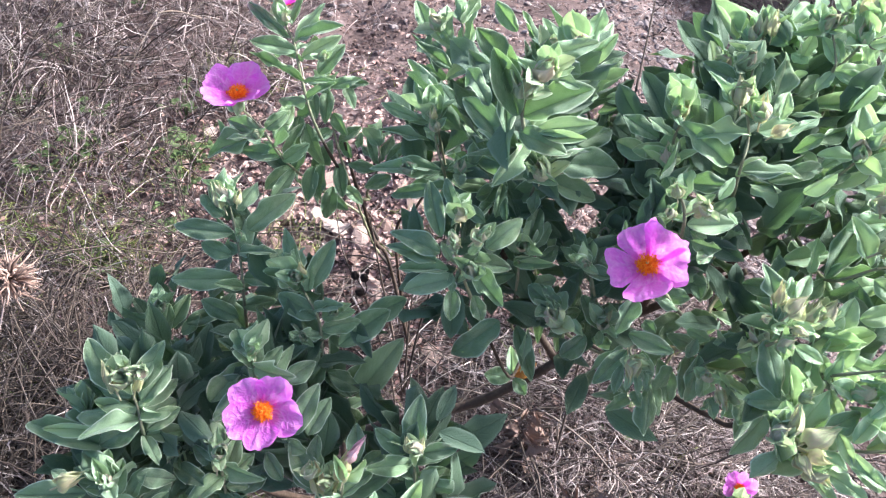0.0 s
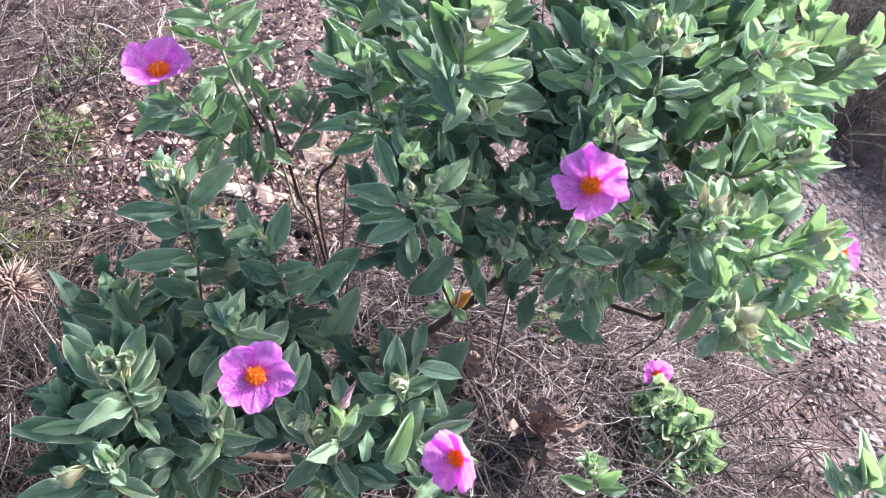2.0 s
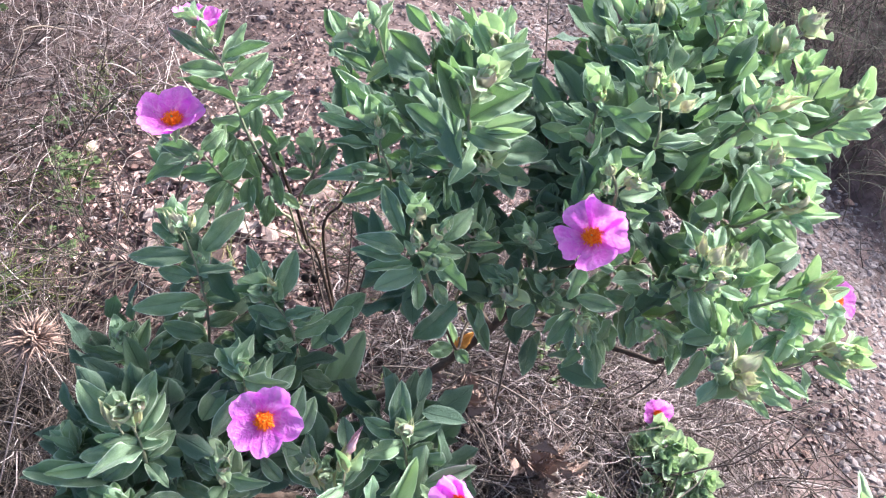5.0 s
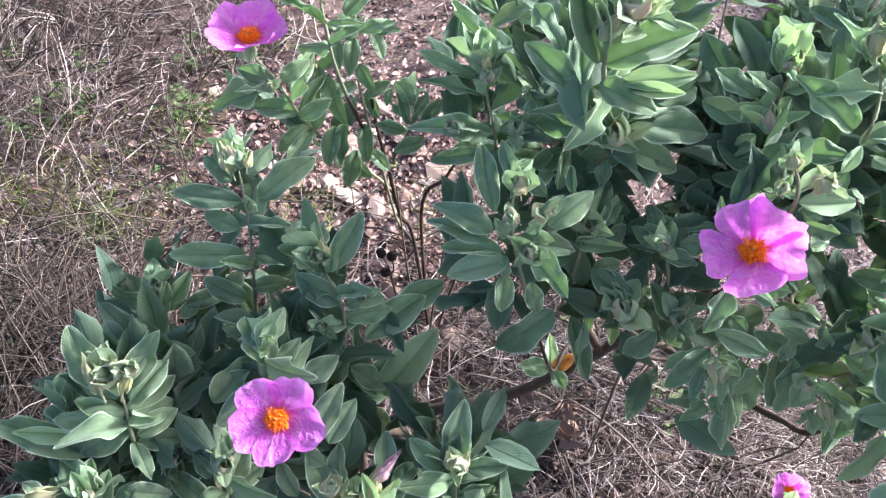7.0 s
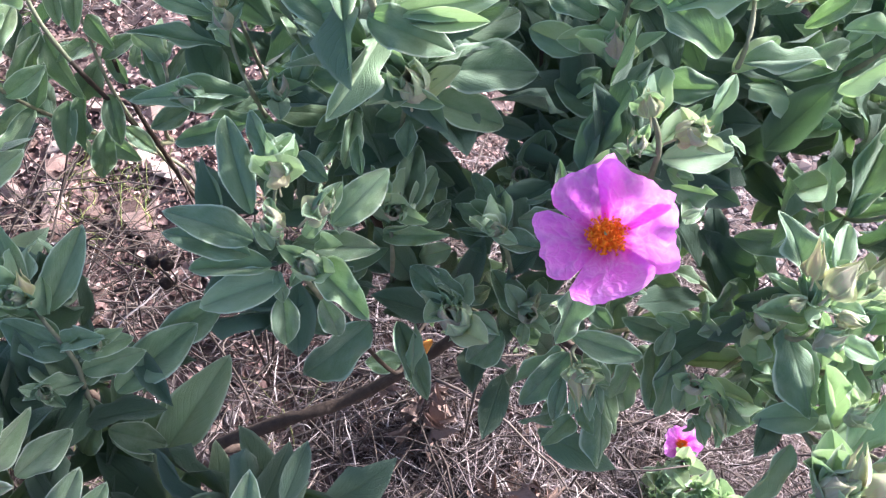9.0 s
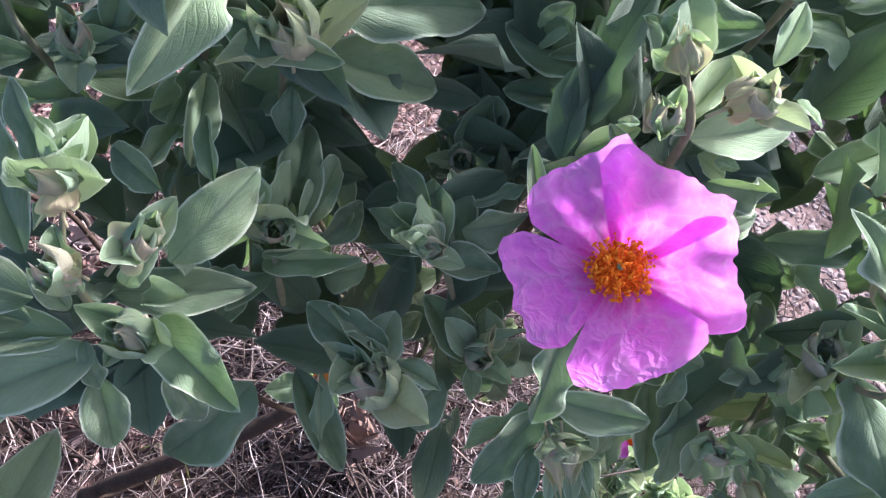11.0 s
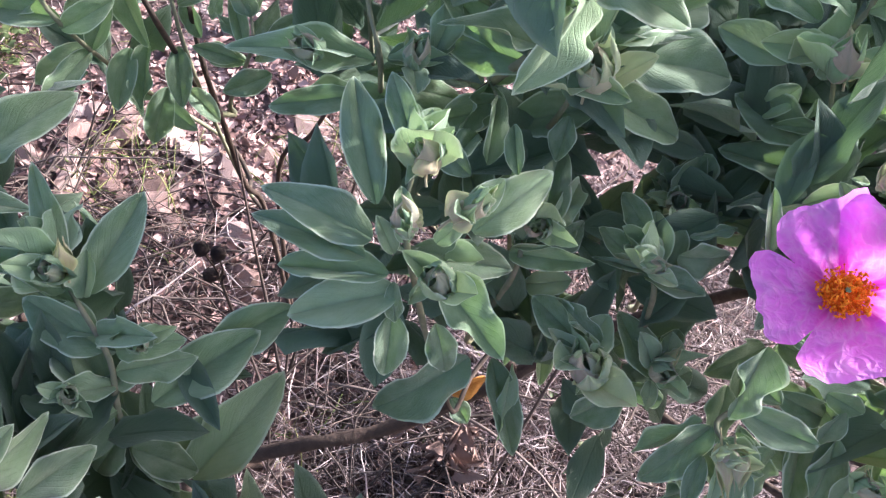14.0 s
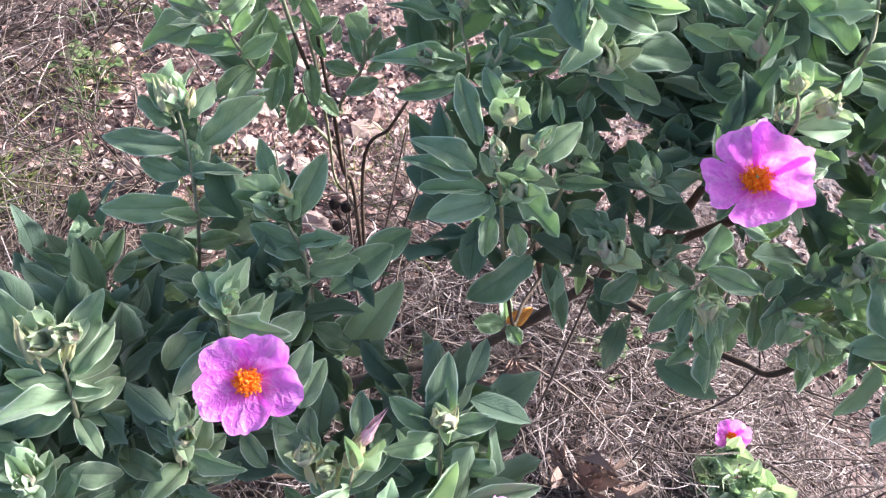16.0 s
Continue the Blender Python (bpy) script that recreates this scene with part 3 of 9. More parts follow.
# ---- buds and flowers ----
def bud_mesh(seed):
    """Three broad heart-shaped sepals with drawn-out tips, creased and loosely lapping, on a short stalk."""
    r = random.Random(seed)
    verts, faces, uvs, rim = [], [], [], []
    nx, ny = 14, 16
    for sep in range(3):
        a0 = 2.094 * sep + r.uniform(-0.3, 0.3)
        lift, flare, ln, ph = 0.82 + 0.16 * sep, r.uniform(0.0, 0.7), r.uniform(0.82, 1.12), r.uniform(0, 6)
        gape = r.uniform(0.05, 0.40)
        o = len(verts)
        for j in range(ny + 1):
            v = j / ny
            rad = 0.46 * math.sin(math.pi * min(1.0, 0.12 + 0.86 * v ** 0.70)) ** 0.8 * (1 - 0.30 * v) * lift + flare * max(0.0, v - 0.8)
            wide = 1.35 * max(0.025, math.sin(math.pi * (0.10 + 0.895 * v) ** 0.58)) ** 0.8
            for i in range(nx + 1):
                q = 2 * i / nx - 1
                an = a0 + q * wide
                rr = rad * (1 + 0.22 * q * q * math.sin(v * 8 + ph + 2 * q) + 0.22 * noise.noise(Vector((q * 2.6, v * 2.4, seed + sep))) + 0.14 * math.exp(-(q * 4) ** 2)
                            + gape * abs(q) ** 3 * math.sin(math.pi * v) - 0.05 * math.cos(q * 14))
                verts.append((rr * math.cos(an), v * ln + 0.07 * math.sin(3 * q + ph) * v - 0.10 * abs(q) ** 3 * (1 - v), rr * math.sin(an) * 0.80))
                uvs.append((i / nx + sep, v))
                rim.append(1.0 if abs(q) > 0.99 else (0.35 if abs(q) > 0.84 else 0.0))
        for j in range(ny):
            for i in range(nx):
                k = o + j * (nx + 1) + i
                faces.append((k, k + 1, k + nx + 2, k + nx + 1))
    n0 = len(verts)
    tube([Vector((0, -0.40, 0)), Vector((0.02, -0.2, 0)), Vector((0, 0.05, 0))], [0.05, 0.05, 0.06], 6, verts, faces)
    uvs.extend([(0.5, 0.0)] * (len(verts) - n0))
    rim.extend([0.0] * (len(verts) - n0))
    return mesh_from("bud", verts, faces, bud_mat, uvs, True, rim)


BUDS = [bud_mesh(k) for k in range(7)]


def bud(sh, base, tip, width):
    b, t = Vector(base), Vector(tip)
    y = (t - b)
    ln = y.length
    y.normalize()
    x = y.orthogonal().normalized()
    x.rotate(Matrix.Rotation(rng.uniform(0, 6.28), 3, y))
    z = x.cross(y)
    m = Matrix.Translation(b) @ Matrix((x * width * 1.2, y * ln * 0.9, z * width * 1.1)).transposed().to_4x4()
    return part("bud", rng.choice(BUDS), sh, m, "pale green bud with pink-veined sepals")


def petal_mesh(seed, crumple=1.0):
    """A broad petal; the freshly unfolded ones are crumpled and straight-edged, the others smooth and round."""
    r = random.Random(seed)
    nu, nv = 40, 36
    verts, faces, uvs = [], [], []
    broad, slope, notch, at = r.uniform(0.43, 0.50), r.uniform(-0.08, 0.08), r.uniform(0.0, 0.05), r.uniform(-0.5, 0.5)
    folds = []
    for k in range(16):
        an = r.uniform(0, 3.14)
        f = r.uniform(1.5, 4.0)
        folds.append((math.cos(an), math.sin(an), f, r.uniform(0.03, 0.07) / f ** 0.6, r.random(), r.uniform(-0.5, 0.5), r.uniform(0.3, 1.0)))
    for j in range(nv + 1):
        v = j / nv
        for i in range(nu + 1):
            s = 2 * i / nu - 1
            half = broad * (1 + 0.18 * crumple) * min(1.0, v / (0.65 + 0.14 * crumple)) ** 0.82 * (1 - (0.20 - 0.13 * crumple) * max(0.0, (v - 0.68) / 0.32) ** 2)
            end = 0.99 + slope * s - 0.07 * max(0.0, (abs(s) - 0.75) / 0.25) ** 2 + (0.05 + 0.05 * crumple) * noise.noise(Vector((s * 1.9, seed * 3.7, 0.5))) + 0.022 * noise.noise(Vector((s * 7, seed, 0.5)))
            end -= notch * math.exp(-((s - at) / 0.16) ** 2)
            end += (1 - crumple) * (0.05 - 0.15 * s * s)
            x, y = half * s, v * end
            # crumpled tissue: many crossing folds, plus a broad swell
            crease = 0.05 * noise.noise(Vector((x * 2.6, y * 2.6, seed * 1.7)))
            for scale, deep in ((2.6, 0.034), (5.5, 0.016)):
                wx, wy = x + 0.10 * noise.noise(Vector((x * 4, y * 4, seed))), y + 0.10 * noise.noise(Vector((x * 4, y * 4, seed + 7)))
                near = noise.voronoi(Vector((wx * scale * 1.25, wy * scale * 0.85, seed * 2.3)))[0]
                crease -= crumple * deep * min(0.45, near[1] - near[0])
            for ca, sa, freq, amp, off, mx, my in folds:
                u = (x * ca + y * sa) * freq + off
                near = 0.25 * math.exp(-((x - mx) ** 2 + (y - my) ** 2) * 3)
                crease += crumple * amp * near * (abs((u % 1.0) - 0.5) * 2 - 0.5)
            z = 0.16 * v * v + 0.10 * s * s * v + crease * min(1, v * 2.2)
            z += 0.03 * math.sin(s * 5 + seed) * v ** 3 + 0.008 * math.sin(s * 11 + 3 * seed) * v - 0.08 * max(0, v - 0.8)
            verts.append((x, y, z))
            uvs.append((i / nu, v))
    for j in range(nv):
        for i in range(nu):
            q = j * (nu + 1) + i
            faces.append((q, q + 1, q + nu + 2, q + nu + 1))
    return mesh_from("petal", verts, faces, petal_mat, uvs)


PETALS = [petal_mesh(k) for k in range(9)]
SMOOTH_PETALS = [petal_mesh(20 + k, 0.2) for k in range(7)]


def stamens_mesh():
    r = random.Random(3)
    verts, faces = [], []
    for k in range(430):
        a, e = r.uniform(0, 6.283), math.acos(1 - r.random() * 0.78)
        d = Vector((math.sin(e) * math.cos(a), math.sin(e) * math.sin(a), math.cos(e)))
        ln = 0.25 * r.uniform(0.72, 1.22)
        bend = Vector((r.uniform(-1, 1), r.uniform(-1, 1), 0.4)) * 0.04
        p0, p1, p2 = d * 0.05, d * ln * 0.55 + bend, d * ln + bend * 1.4
        tube([p0, p1, p2], [0.006, 0.005, 0.0045], 4, verts, faces)
        # anther
        o = len(verts)
        s = 0.0155 * r.uniform(0.7, 1.4)
        ax = d.orthogonal().normalized()
        ax.rotate(Matrix.Rotation(r.uniform(0, 6.28), 3, d))
        bx = d.cross(ax)
        ring = [p2 + (ax * math.cos(q) * 1.9 + bx * math.sin(q) * 0.75) * s for q in (0, 1.257, 2.513, 3.77, 5.027)]
        verts.append(tuple(p2 - d * s))
        verts.extend(tuple(q) for q in ring)
        verts.append(tuple(p2 + d * s))
        for q in range(5):
            faces.append((o, o + 1 + (q + 1) % 5, o + 1 + q))
            faces.append((o + 6, o + 1 + q, o + 1 + (q + 1) % 5))
    # dense heart of the brush
    o = len(verts)
    for j in range(6):
        e = 1.35 * j / 5
        for k in range(12):
            q = 0.21 * (1 + 0.12 * noise.noise(Vector((j, k, 3))))
            verts.append((q * math.sin(e) * math.cos(k * 0.5236), q * math.sin(e) * math.sin(k * 0.5236), q * math.cos(e)))
    for j in range(5):
        for k in range(12):
            faces.append((o + j * 12 + k, o + j * 12 + (k + 1) % 12, o + (j + 1) * 12 + (k + 1) % 12, o + (j + 1) * 12 + k))
    return mesh_from("stamen_brush", verts, faces, stamen_mat)


STAMENS = stamens_mesh()


def cone_mesh(name, profile, sides, mat):
    verts, faces, uvs = [], [], []
    for rr, zz in profile:
        for k in range(sides):
            a = 6.2832 * k / sides
            verts.append((rr * math.cos(a), rr * math.sin(a), zz))
            uvs.append((k / sides, zz))
    for j in range(len(profile) - 1):
        for k in range(sides):
            faces.append((j * sides + k, j * sides + (k + 1) % sides, (j + 1) * sides + (k + 1) % sides, (j + 1) * sides + k))
    return mesh_from(name, verts, faces, mat, uvs)


CALYX = cone_mesh("calyx", [(0.02, -0.42), (0.035, -0.25), (0.10, -0.14), (0.17, -0.05), (0.12, 0.02), (0.03, 0.04)], 12, bud_mat)
STIGMA = cone_mesh("stigma", [(0.012, 0.0), (0.012, 0.22), (0.035, 0.26), (0.03, 0.29), (0.005, 0.30)], 8, young)
SEPAL = leaf_mesh("sepal", young, arch=-0.3, fold=0.3, cup=0.7, wave=0.15, twist=0.1, seed=31)


def flower(shrub, place, normal, right, radius, angles, cup=0.0, petals=SMOOTH_PETALS):
    """Five crumpled petals round a brush of orange stamens, on a green calyx. Angles in degrees from right, counted towards up."""
    z = Vector(normal).normalized()
    x = Vector(right)
    x = (x - z * x.dot(z)).normalized()
    y = z.cross(x)
    m = Matrix.Translation(place) @ Matrix((x, y, z)).transposed().to_4x4() @ Matrix.Scale(radius, 4)
    f = part("flower", CALYX, shrub, m, "open magenta flower with five crumpled petals and orange stamens")
    for k, an in enumerate(angles):
        turn = Matrix.Rotation(radians(an - 90), 4, "Z") @ Matrix.Rotation(radians(6 + cup + (k % 2) * 5 + rng.uniform(-4, 4)), 4, "X")
        grow = rng.uniform(0.95, 1.05)
        part("petal", petals[(k + int(angles[0])) % len(petals)], f, m @ Matrix.Translation((0, 0, 0.012 * k)) @ turn @ Matrix.Diagonal((grow, grow, 1, 1)))
    part("stamen_brush", STAMENS, f, m @ Matrix.Translation((0, 0, 0.03)), "brush of orange stamens")
    part("stigma", STIGMA, f, m)
    for k in range(3):
        turn = Matrix.Rotation(radians(angles[0] + 30 + 120 * k), 4, "Z") @ Matrix.Rotation(radians(-22), 4, "X")
        part("sepal", SEPAL, f, m @ Matrix.Translation((0, 0, -0.07)) @ turn @ Matrix.Diagonal((0.36, 0.55, 0.3, 1)))
    return f


def limb(shrub, line, r0, r1):
    pts = smooth_line(line, 7)
    n = len(pts)
    verts, faces = [], []
    o = pts[0].copy()
    tube([p - o for p in pts], [r0 + (r1 - r0) * i / (n - 1) for i in range(n)], 12, verts, faces, 0.35)
    NODES[shrub.name].extend(pts[3:])
    return part("branch", mesh_from("branch", verts, faces, bark), shrub, Matrix.Translation(o), "dark brown woody branch")


def filler(shrub, share, near, far, seed):
    """The inner leaves of the crown, behind the outer ones, joined."""
    r = random.Random(seed)
    grids = [leaf_grid(4, 6, **k) for k in FLAT]
    verts, faces, uvs, rim = [], [], [], []
    home = shrub.matrix_basis.translation
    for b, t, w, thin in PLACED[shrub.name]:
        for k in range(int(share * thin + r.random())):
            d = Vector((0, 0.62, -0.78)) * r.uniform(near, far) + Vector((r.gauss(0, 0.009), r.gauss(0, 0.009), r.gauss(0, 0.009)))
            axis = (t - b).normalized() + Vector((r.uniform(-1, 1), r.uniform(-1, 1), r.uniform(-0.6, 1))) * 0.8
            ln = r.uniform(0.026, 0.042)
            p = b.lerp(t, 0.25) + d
            if in_gap(p) or in_gap(p + axis.normalized() * ln) or by_twigs(p + axis.normalized() * ln * 0.5) or cleared_sun_lane(p + axis.normalized() * ln * 0.5) or (p.x > 0.12 and p.z < 0.56):
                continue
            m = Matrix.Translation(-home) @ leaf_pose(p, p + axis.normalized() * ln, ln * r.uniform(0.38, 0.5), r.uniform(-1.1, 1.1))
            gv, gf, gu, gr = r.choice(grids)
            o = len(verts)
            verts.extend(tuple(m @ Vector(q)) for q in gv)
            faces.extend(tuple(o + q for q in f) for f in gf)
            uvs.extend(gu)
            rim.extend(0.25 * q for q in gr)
    ob = part("inner_foliage", mesh_from("inner_foliage", verts, faces, old_shaded_joined, uvs, True, rim), shrub)
    return tagged(ob, kind="stuff")


def withered_flower(sh, base, tip, width, mat=wither_mat, label="shrivelled pink petals of a spent flower"):
    ob = bud(sh, base, tip, width)
    me = ob.data.copy()
    me.materials.clear()
    me.materials.append(mat)
    for v in me.vertices:
        v.co.x *= 1 + 0.5 * noise.noise(v.co * 7)
        v.co.z *= 1 + 0.5 * noise.noise(v.co * 6 + Vector((3, 1, 2)))
    ob.data, ob.name = me, "withered_petals"
    ob["label"] = label
    return ob


ORANGE = leaf_mesh("orange_leaf", orange_leaf_mat, arch=0.3, fold=0.5, cup=0.2, wave=0.3, twist=0.2, seed=41)


def orange_leaf(sh, base, tip, width):
    return part("leaf", ORANGE, sh, leaf_pose(base, tip, width, 0.2), "withering orange leaf")


# ---- the shrubs ----
def shrub_at(x, y, label):
    s = thing("rockrose_shrub", (x, y, ground_z(x, y) - 0.01), label, "shrub", "rockroses on the slope")
    NODES[s.name], PLACED[s.name] = [s.matrix_basis.translation.copy()], []
    return s


shrub_a = shrub_at(-0.03, 0.55, "spreading rockrose shrub with felted grey-green leaves and magenta flowers")
shrub_b = shrub_at(-0.10, 0.46, "low rockrose shrub with grey-green leaves, pale buds and magenta flowers")
limb(shrub_a, [(-0.03, 0.55, 0.10), (-0.0879, 0.4802, 0.2357), (-0.0282, 0.4660, 0.2922), (0.0262, 0.4692, 0.3096), (0.0754, 0.4760, 0.3376), (0.1102, 0.4815, 0.3643), (0.1367, 0.4837, 0.3947), (0.1752, 0.4754, 0.4430), (0.2087, 0.4612, 0.4854), (0.2417, 0.4472, 0.5279)], 0.0058, 0.003)
limb(shrub_a, [(0.1344, 0.4834, 0.3916), (0.1655, 0.4602, 0.3924), (0.2014, 0.4147, 0.4036), (0.2245, 0.3818, 0.4201), (0.2362, 0.3660, 0.4326), (0.2563, 0.3596, 0.4828)], 0.0032, 0.002)
limb(shrub_a, [(0.1102, 0.4815, 0.3643), (0.0928, 0.4781, 0.4033), (0.0709, 0.4610, 0.4710), (0.0523, 0.4504, 0.5311), (0.0382, 0.4654, 0.5603), (0.0413, 0.4722, 0.5954)], 0.0036, 0.002)
limb(shrub_a, [(0.1752, 0.4754, 0.4430), (0.1868, 0.4712, 0.5095), (0.2019, 0.4767, 0.5433), (0.2113, 0.4874, 0.5823), (0.2024, 0.5125, 0.6074)], 0.0036, 0.002)
limb(shrub_a, [(0.2111, 0.4629, 0.4871), (0.2424, 0.4529, 0.5478), (0.2735, 0.4570, 0.5801), (0.2993, 0.4813, 0.6045), (0.3179, 0.5282, 0.6231)], 0.003, 0.0018)
limb(shrub_a, [(0.1412, 0.4655, 0.3836), (0.1554, 0.4663, 0.3773), (0.1741, 0.4655, 0.3766), (0.1930, 0.4632, 0.3884)], 0.002, 0.0012)
limb(shrub_b, [(-0.10, 0.46, 0.11), (-0.10, 0.44, 0.26), (-0.09, 0.42, 0.40)], 0.005, 0.0028)
limb(shrub_b, [(-0.10, 0.46, 0.11), (-0.15, 0.40, 0.25), (-0.18, 0.35, 0.38), (-0.19, 0.31, 0.46)], 0.005, 0.0025)
limb(shrub_b, [(-0.10, 0.46, 0.11), (-0.06, 0.37, 0.25), (-0.05, 0.32, 0.38), (-0.04, 0.29, 0.44)], 0.005, 0.0025)
limb(shrub_b, [(-0.10, 0.46, 0.11), (-0.15, 0.49, 0.28), (-0.18, 0.48, 0.42)], 0.004, 0.0022)
limb(shrub_b, [(-0.04, 0.66, 0.12), (-0.0561, 0.5959, 0.3797), (-0.0660, 0.5700, 0.4386), (-0.0704, 0.5416, 0.5092), (-0.0761, 0.5322, 0.5564), (-0.0809, 0.5365, 0.5890)], 0.0022, 0.0012)
limb(shrub_b, [(-0.04, 0.66, 0.12), (-0.0489, 0.5985, 0.4106), (-0.0272, 0.5935, 0.4622), (-0.0130, 0.5940, 0.4909)], 0.002, 0.0012)

s = shoot(shrub_b, [(-0.0819, 0.5355, 0.5435), (-0.0967, 0.5070, 0.6229), (-0.1048, 0.5166, 0.6596), (-0.1096, 0.5318, 0.6817), (-0.1162, 0.5435, 0.6902), (-0.1232, 0.5566, 0.7065)], 0.0009, 0)
curl(s, (-0.1142, 0.5374, 0.7016), 0.0106, 'g')
curl(s, (-0.0869, 0.5151, 0.6824), 0.0115, 'g')
leaf(s, (-0.1132, 0.5361, 0.6845), (-0.1498, 0.5656, 0.7005), 0.0097, 'm')
leaf(s, (-0.1162, 0.5435, 0.6902), (-0.1211, 0.5507, 0.7114), 0.0119, 'm')
leaf(s, (-0.1117, 0.5434, 0.6913), (-0.1007, 0.5672, 0.7100), 0.0079, 'm')
leaf(s, (-0.1093, 0.5334, 0.6831), (-0.0873, 0.5522, 0.7051), 0.0115, 'f')
leaf(s, (-0.1068, 0.5345, 0.6847), (-0.0718, 0.5308, 0.6982), 0.0141, 'm')
leaf(s, (-0.1039, 0.5253, 0.6749), (-0.0739, 0.5324, 0.6887), 0.0115, 'f')
leaf(s, (-0.1029, 0.5237, 0.6732), (-0.1337, 0.5393, 0.6781), 0.0066, 'm')
leaf(s, (-0.1034, 0.5144, 0.6611), (-0.1460, 0.5351, 0.6748), 0.0111, 'm')
leaf(s, (-0.0915, 0.5161, 0.6663), (-0.0718, 0.5298, 0.6833), 0.0147, 'm')
leaf(s, (-0.1034, 0.5144, 0.6611), (-0.0791, 0.5106, 0.6647), 0.0062, 'm')
leaf(s, (-0.0843, 0.5118, 0.6586), (-0.0601, 0.5070, 0.6685), 0.0090, 'm')
s = shoot(shrub_b, [(-0.0819, 0.6046, 0.4445), (-0.1104, 0.5409, 0.5364), (-0.1246, 0.4970, 0.6029), (-0.1384, 0.5068, 0.6226), (-0.1550, 0.5166, 0.6366)], 0.0009, 0.2)
withered_flower(s, (-0.1663, 0.4590, 0.6004), (-0.1662, 0.4644, 0.6104), 0.0090, rust_mat, "dry rust-brown remains of a spent flower")
curl(s, (-0.1412, 0.4947, 0.6274), 0.0112, 'g')
leaf(s, (-0.1385, 0.5050, 0.6197), (-0.1659, 0.5125, 0.6317), 0.0122, 'm')
leaf(s, (-0.1365, 0.5043, 0.6180), (-0.1879, 0.5007, 0.6121), 0.0113, 'm')
leaf(s, (-0.1440, 0.5037, 0.6196), (-0.1663, 0.4995, 0.6211), 0.0061, 'f')
leaf(s, (-0.1362, 0.5076, 0.6231), (-0.1171, 0.5130, 0.6350), 0.0113, 'm')
leaf(s, (-0.1245, 0.4982, 0.6047), (-0.1576, 0.5083, 0.6007), 0.0149, 'm')
leaf(s, (-0.1248, 0.4964, 0.6005), (-0.1032, 0.5010, 0.6135), 0.0119, 'm')
leaf(s, (-0.1291, 0.5034, 0.6144), (-0.1170, 0.5340, 0.6308), 0.0140, 'm')
leaf(s, (-0.1250, 0.5076, 0.5944), (-0.1107, 0.5347, 0.6102), 0.0116, 'm')
s = shoot(shrub_b, [(-0.0741, 0.6356, 0.3653), (-0.0765, 0.5647, 0.4811), (-0.0816, 0.5249, 0.5686), (-0.0890, 0.5360, 0.6009), (-0.0951, 0.5544, 0.6264)], 0.0009, 0.1)
leaf(s, (-0.1160, 0.5419, 0.6105), (-0.1213, 0.5214, 0.5846), 0.0146, 'm')
leaf(s, (-0.1117, 0.5381, 0.6050), (-0.0989, 0.5123, 0.5837), 0.0146, 'm')
leaf(s, (-0.1068, 0.5234, 0.5729), (-0.1113, 0.5025, 0.5529), 0.0152, 'm')
leaf(s, (-0.1250, 0.5216, 0.5743), (-0.1460, 0.5055, 0.5638), 0.0148, 'm')
leaf(s, (-0.0988, 0.5250, 0.5746), (-0.1018, 0.5039, 0.5522), 0.0140, 'm')
leaf(s, (-0.0920, 0.5206, 0.5538), (-0.0995, 0.5033, 0.5324), 0.0149, 'm')
leaf(s, (-0.0860, 0.5262, 0.5736), (-0.0829, 0.5046, 0.5553), 0.0126, 'm')
leaf(s, (-0.0929, 0.5545, 0.6264), (-0.0945, 0.5321, 0.6105), 0.0127, 'm')
leaf(s, (-0.1042, 0.5544, 0.6264), (-0.1020, 0.5377, 0.6097), 0.0100, 'm')
leaf(s, (-0.0792, 0.5577, 0.6297), (-0.0710, 0.5442, 0.6161), 0.0108, 'f')
leaf(s, (-0.0838, 0.5570, 0.6290), (-0.0598, 0.5570, 0.6327), 0.0082, 'm')
leaf(s, (-0.0756, 0.5290, 0.5773), (-0.0862, 0.5439, 0.5892), 0.0093, 'm')
leaf(s, (-0.0664, 0.5374, 0.5970), (-0.0698, 0.5264, 0.5899), 0.0070, 'm')
leaf(s, (-0.0828, 0.5225, 0.5522), (-0.0677, 0.5125, 0.5408), 0.0112, 'f')
leaf(s, (-0.0745, 0.5273, 0.5727), (-0.0543, 0.5234, 0.5687), 0.0109, 'm')
leaf(s, (-0.0887, 0.5440, 0.6118), (-0.0788, 0.5316, 0.5973), 0.0110, 'm')
leaf(s, (-0.0913, 0.5359, 0.6009), (-0.1055, 0.5248, 0.5980), 0.0095, 'm')
leaf(s, (-0.0850, 0.5331, 0.5916), (-0.0663, 0.5394, 0.6012), 0.0102, 'm')
s = shoot(shrub_b, [(-0.0663, 0.5395, 0.5312), (-0.0507, 0.5093, 0.5873), (-0.0512, 0.5181, 0.6031)], 0.0009, 0.1)
leaf(s, (-0.0539, 0.5103, 0.5864), (-0.0602, 0.5254, 0.6099), 0.0082, 'm')
leaf(s, (-0.0515, 0.5104, 0.5893), (-0.0418, 0.5299, 0.6037), 0.0099, 'm')
leaf(s, (-0.0452, 0.5098, 0.5880), (-0.0281, 0.5232, 0.5992), 0.0099, 'm')
leaf(s, (-0.0517, 0.5096, 0.5859), (-0.0665, 0.5252, 0.5966), 0.0073, 'm')
leaf(s, (-0.0420, 0.5066, 0.5767), (-0.0632, 0.4982, 0.5718), 0.0121, 'm')
leaf(s, (-0.0496, 0.5090, 0.5817), (-0.0382, 0.5186, 0.5914), 0.0082, 'f')
leaf(s, (-0.0566, 0.5111, 0.5800), (-0.0766, 0.5105, 0.5863), 0.0091, 'm')
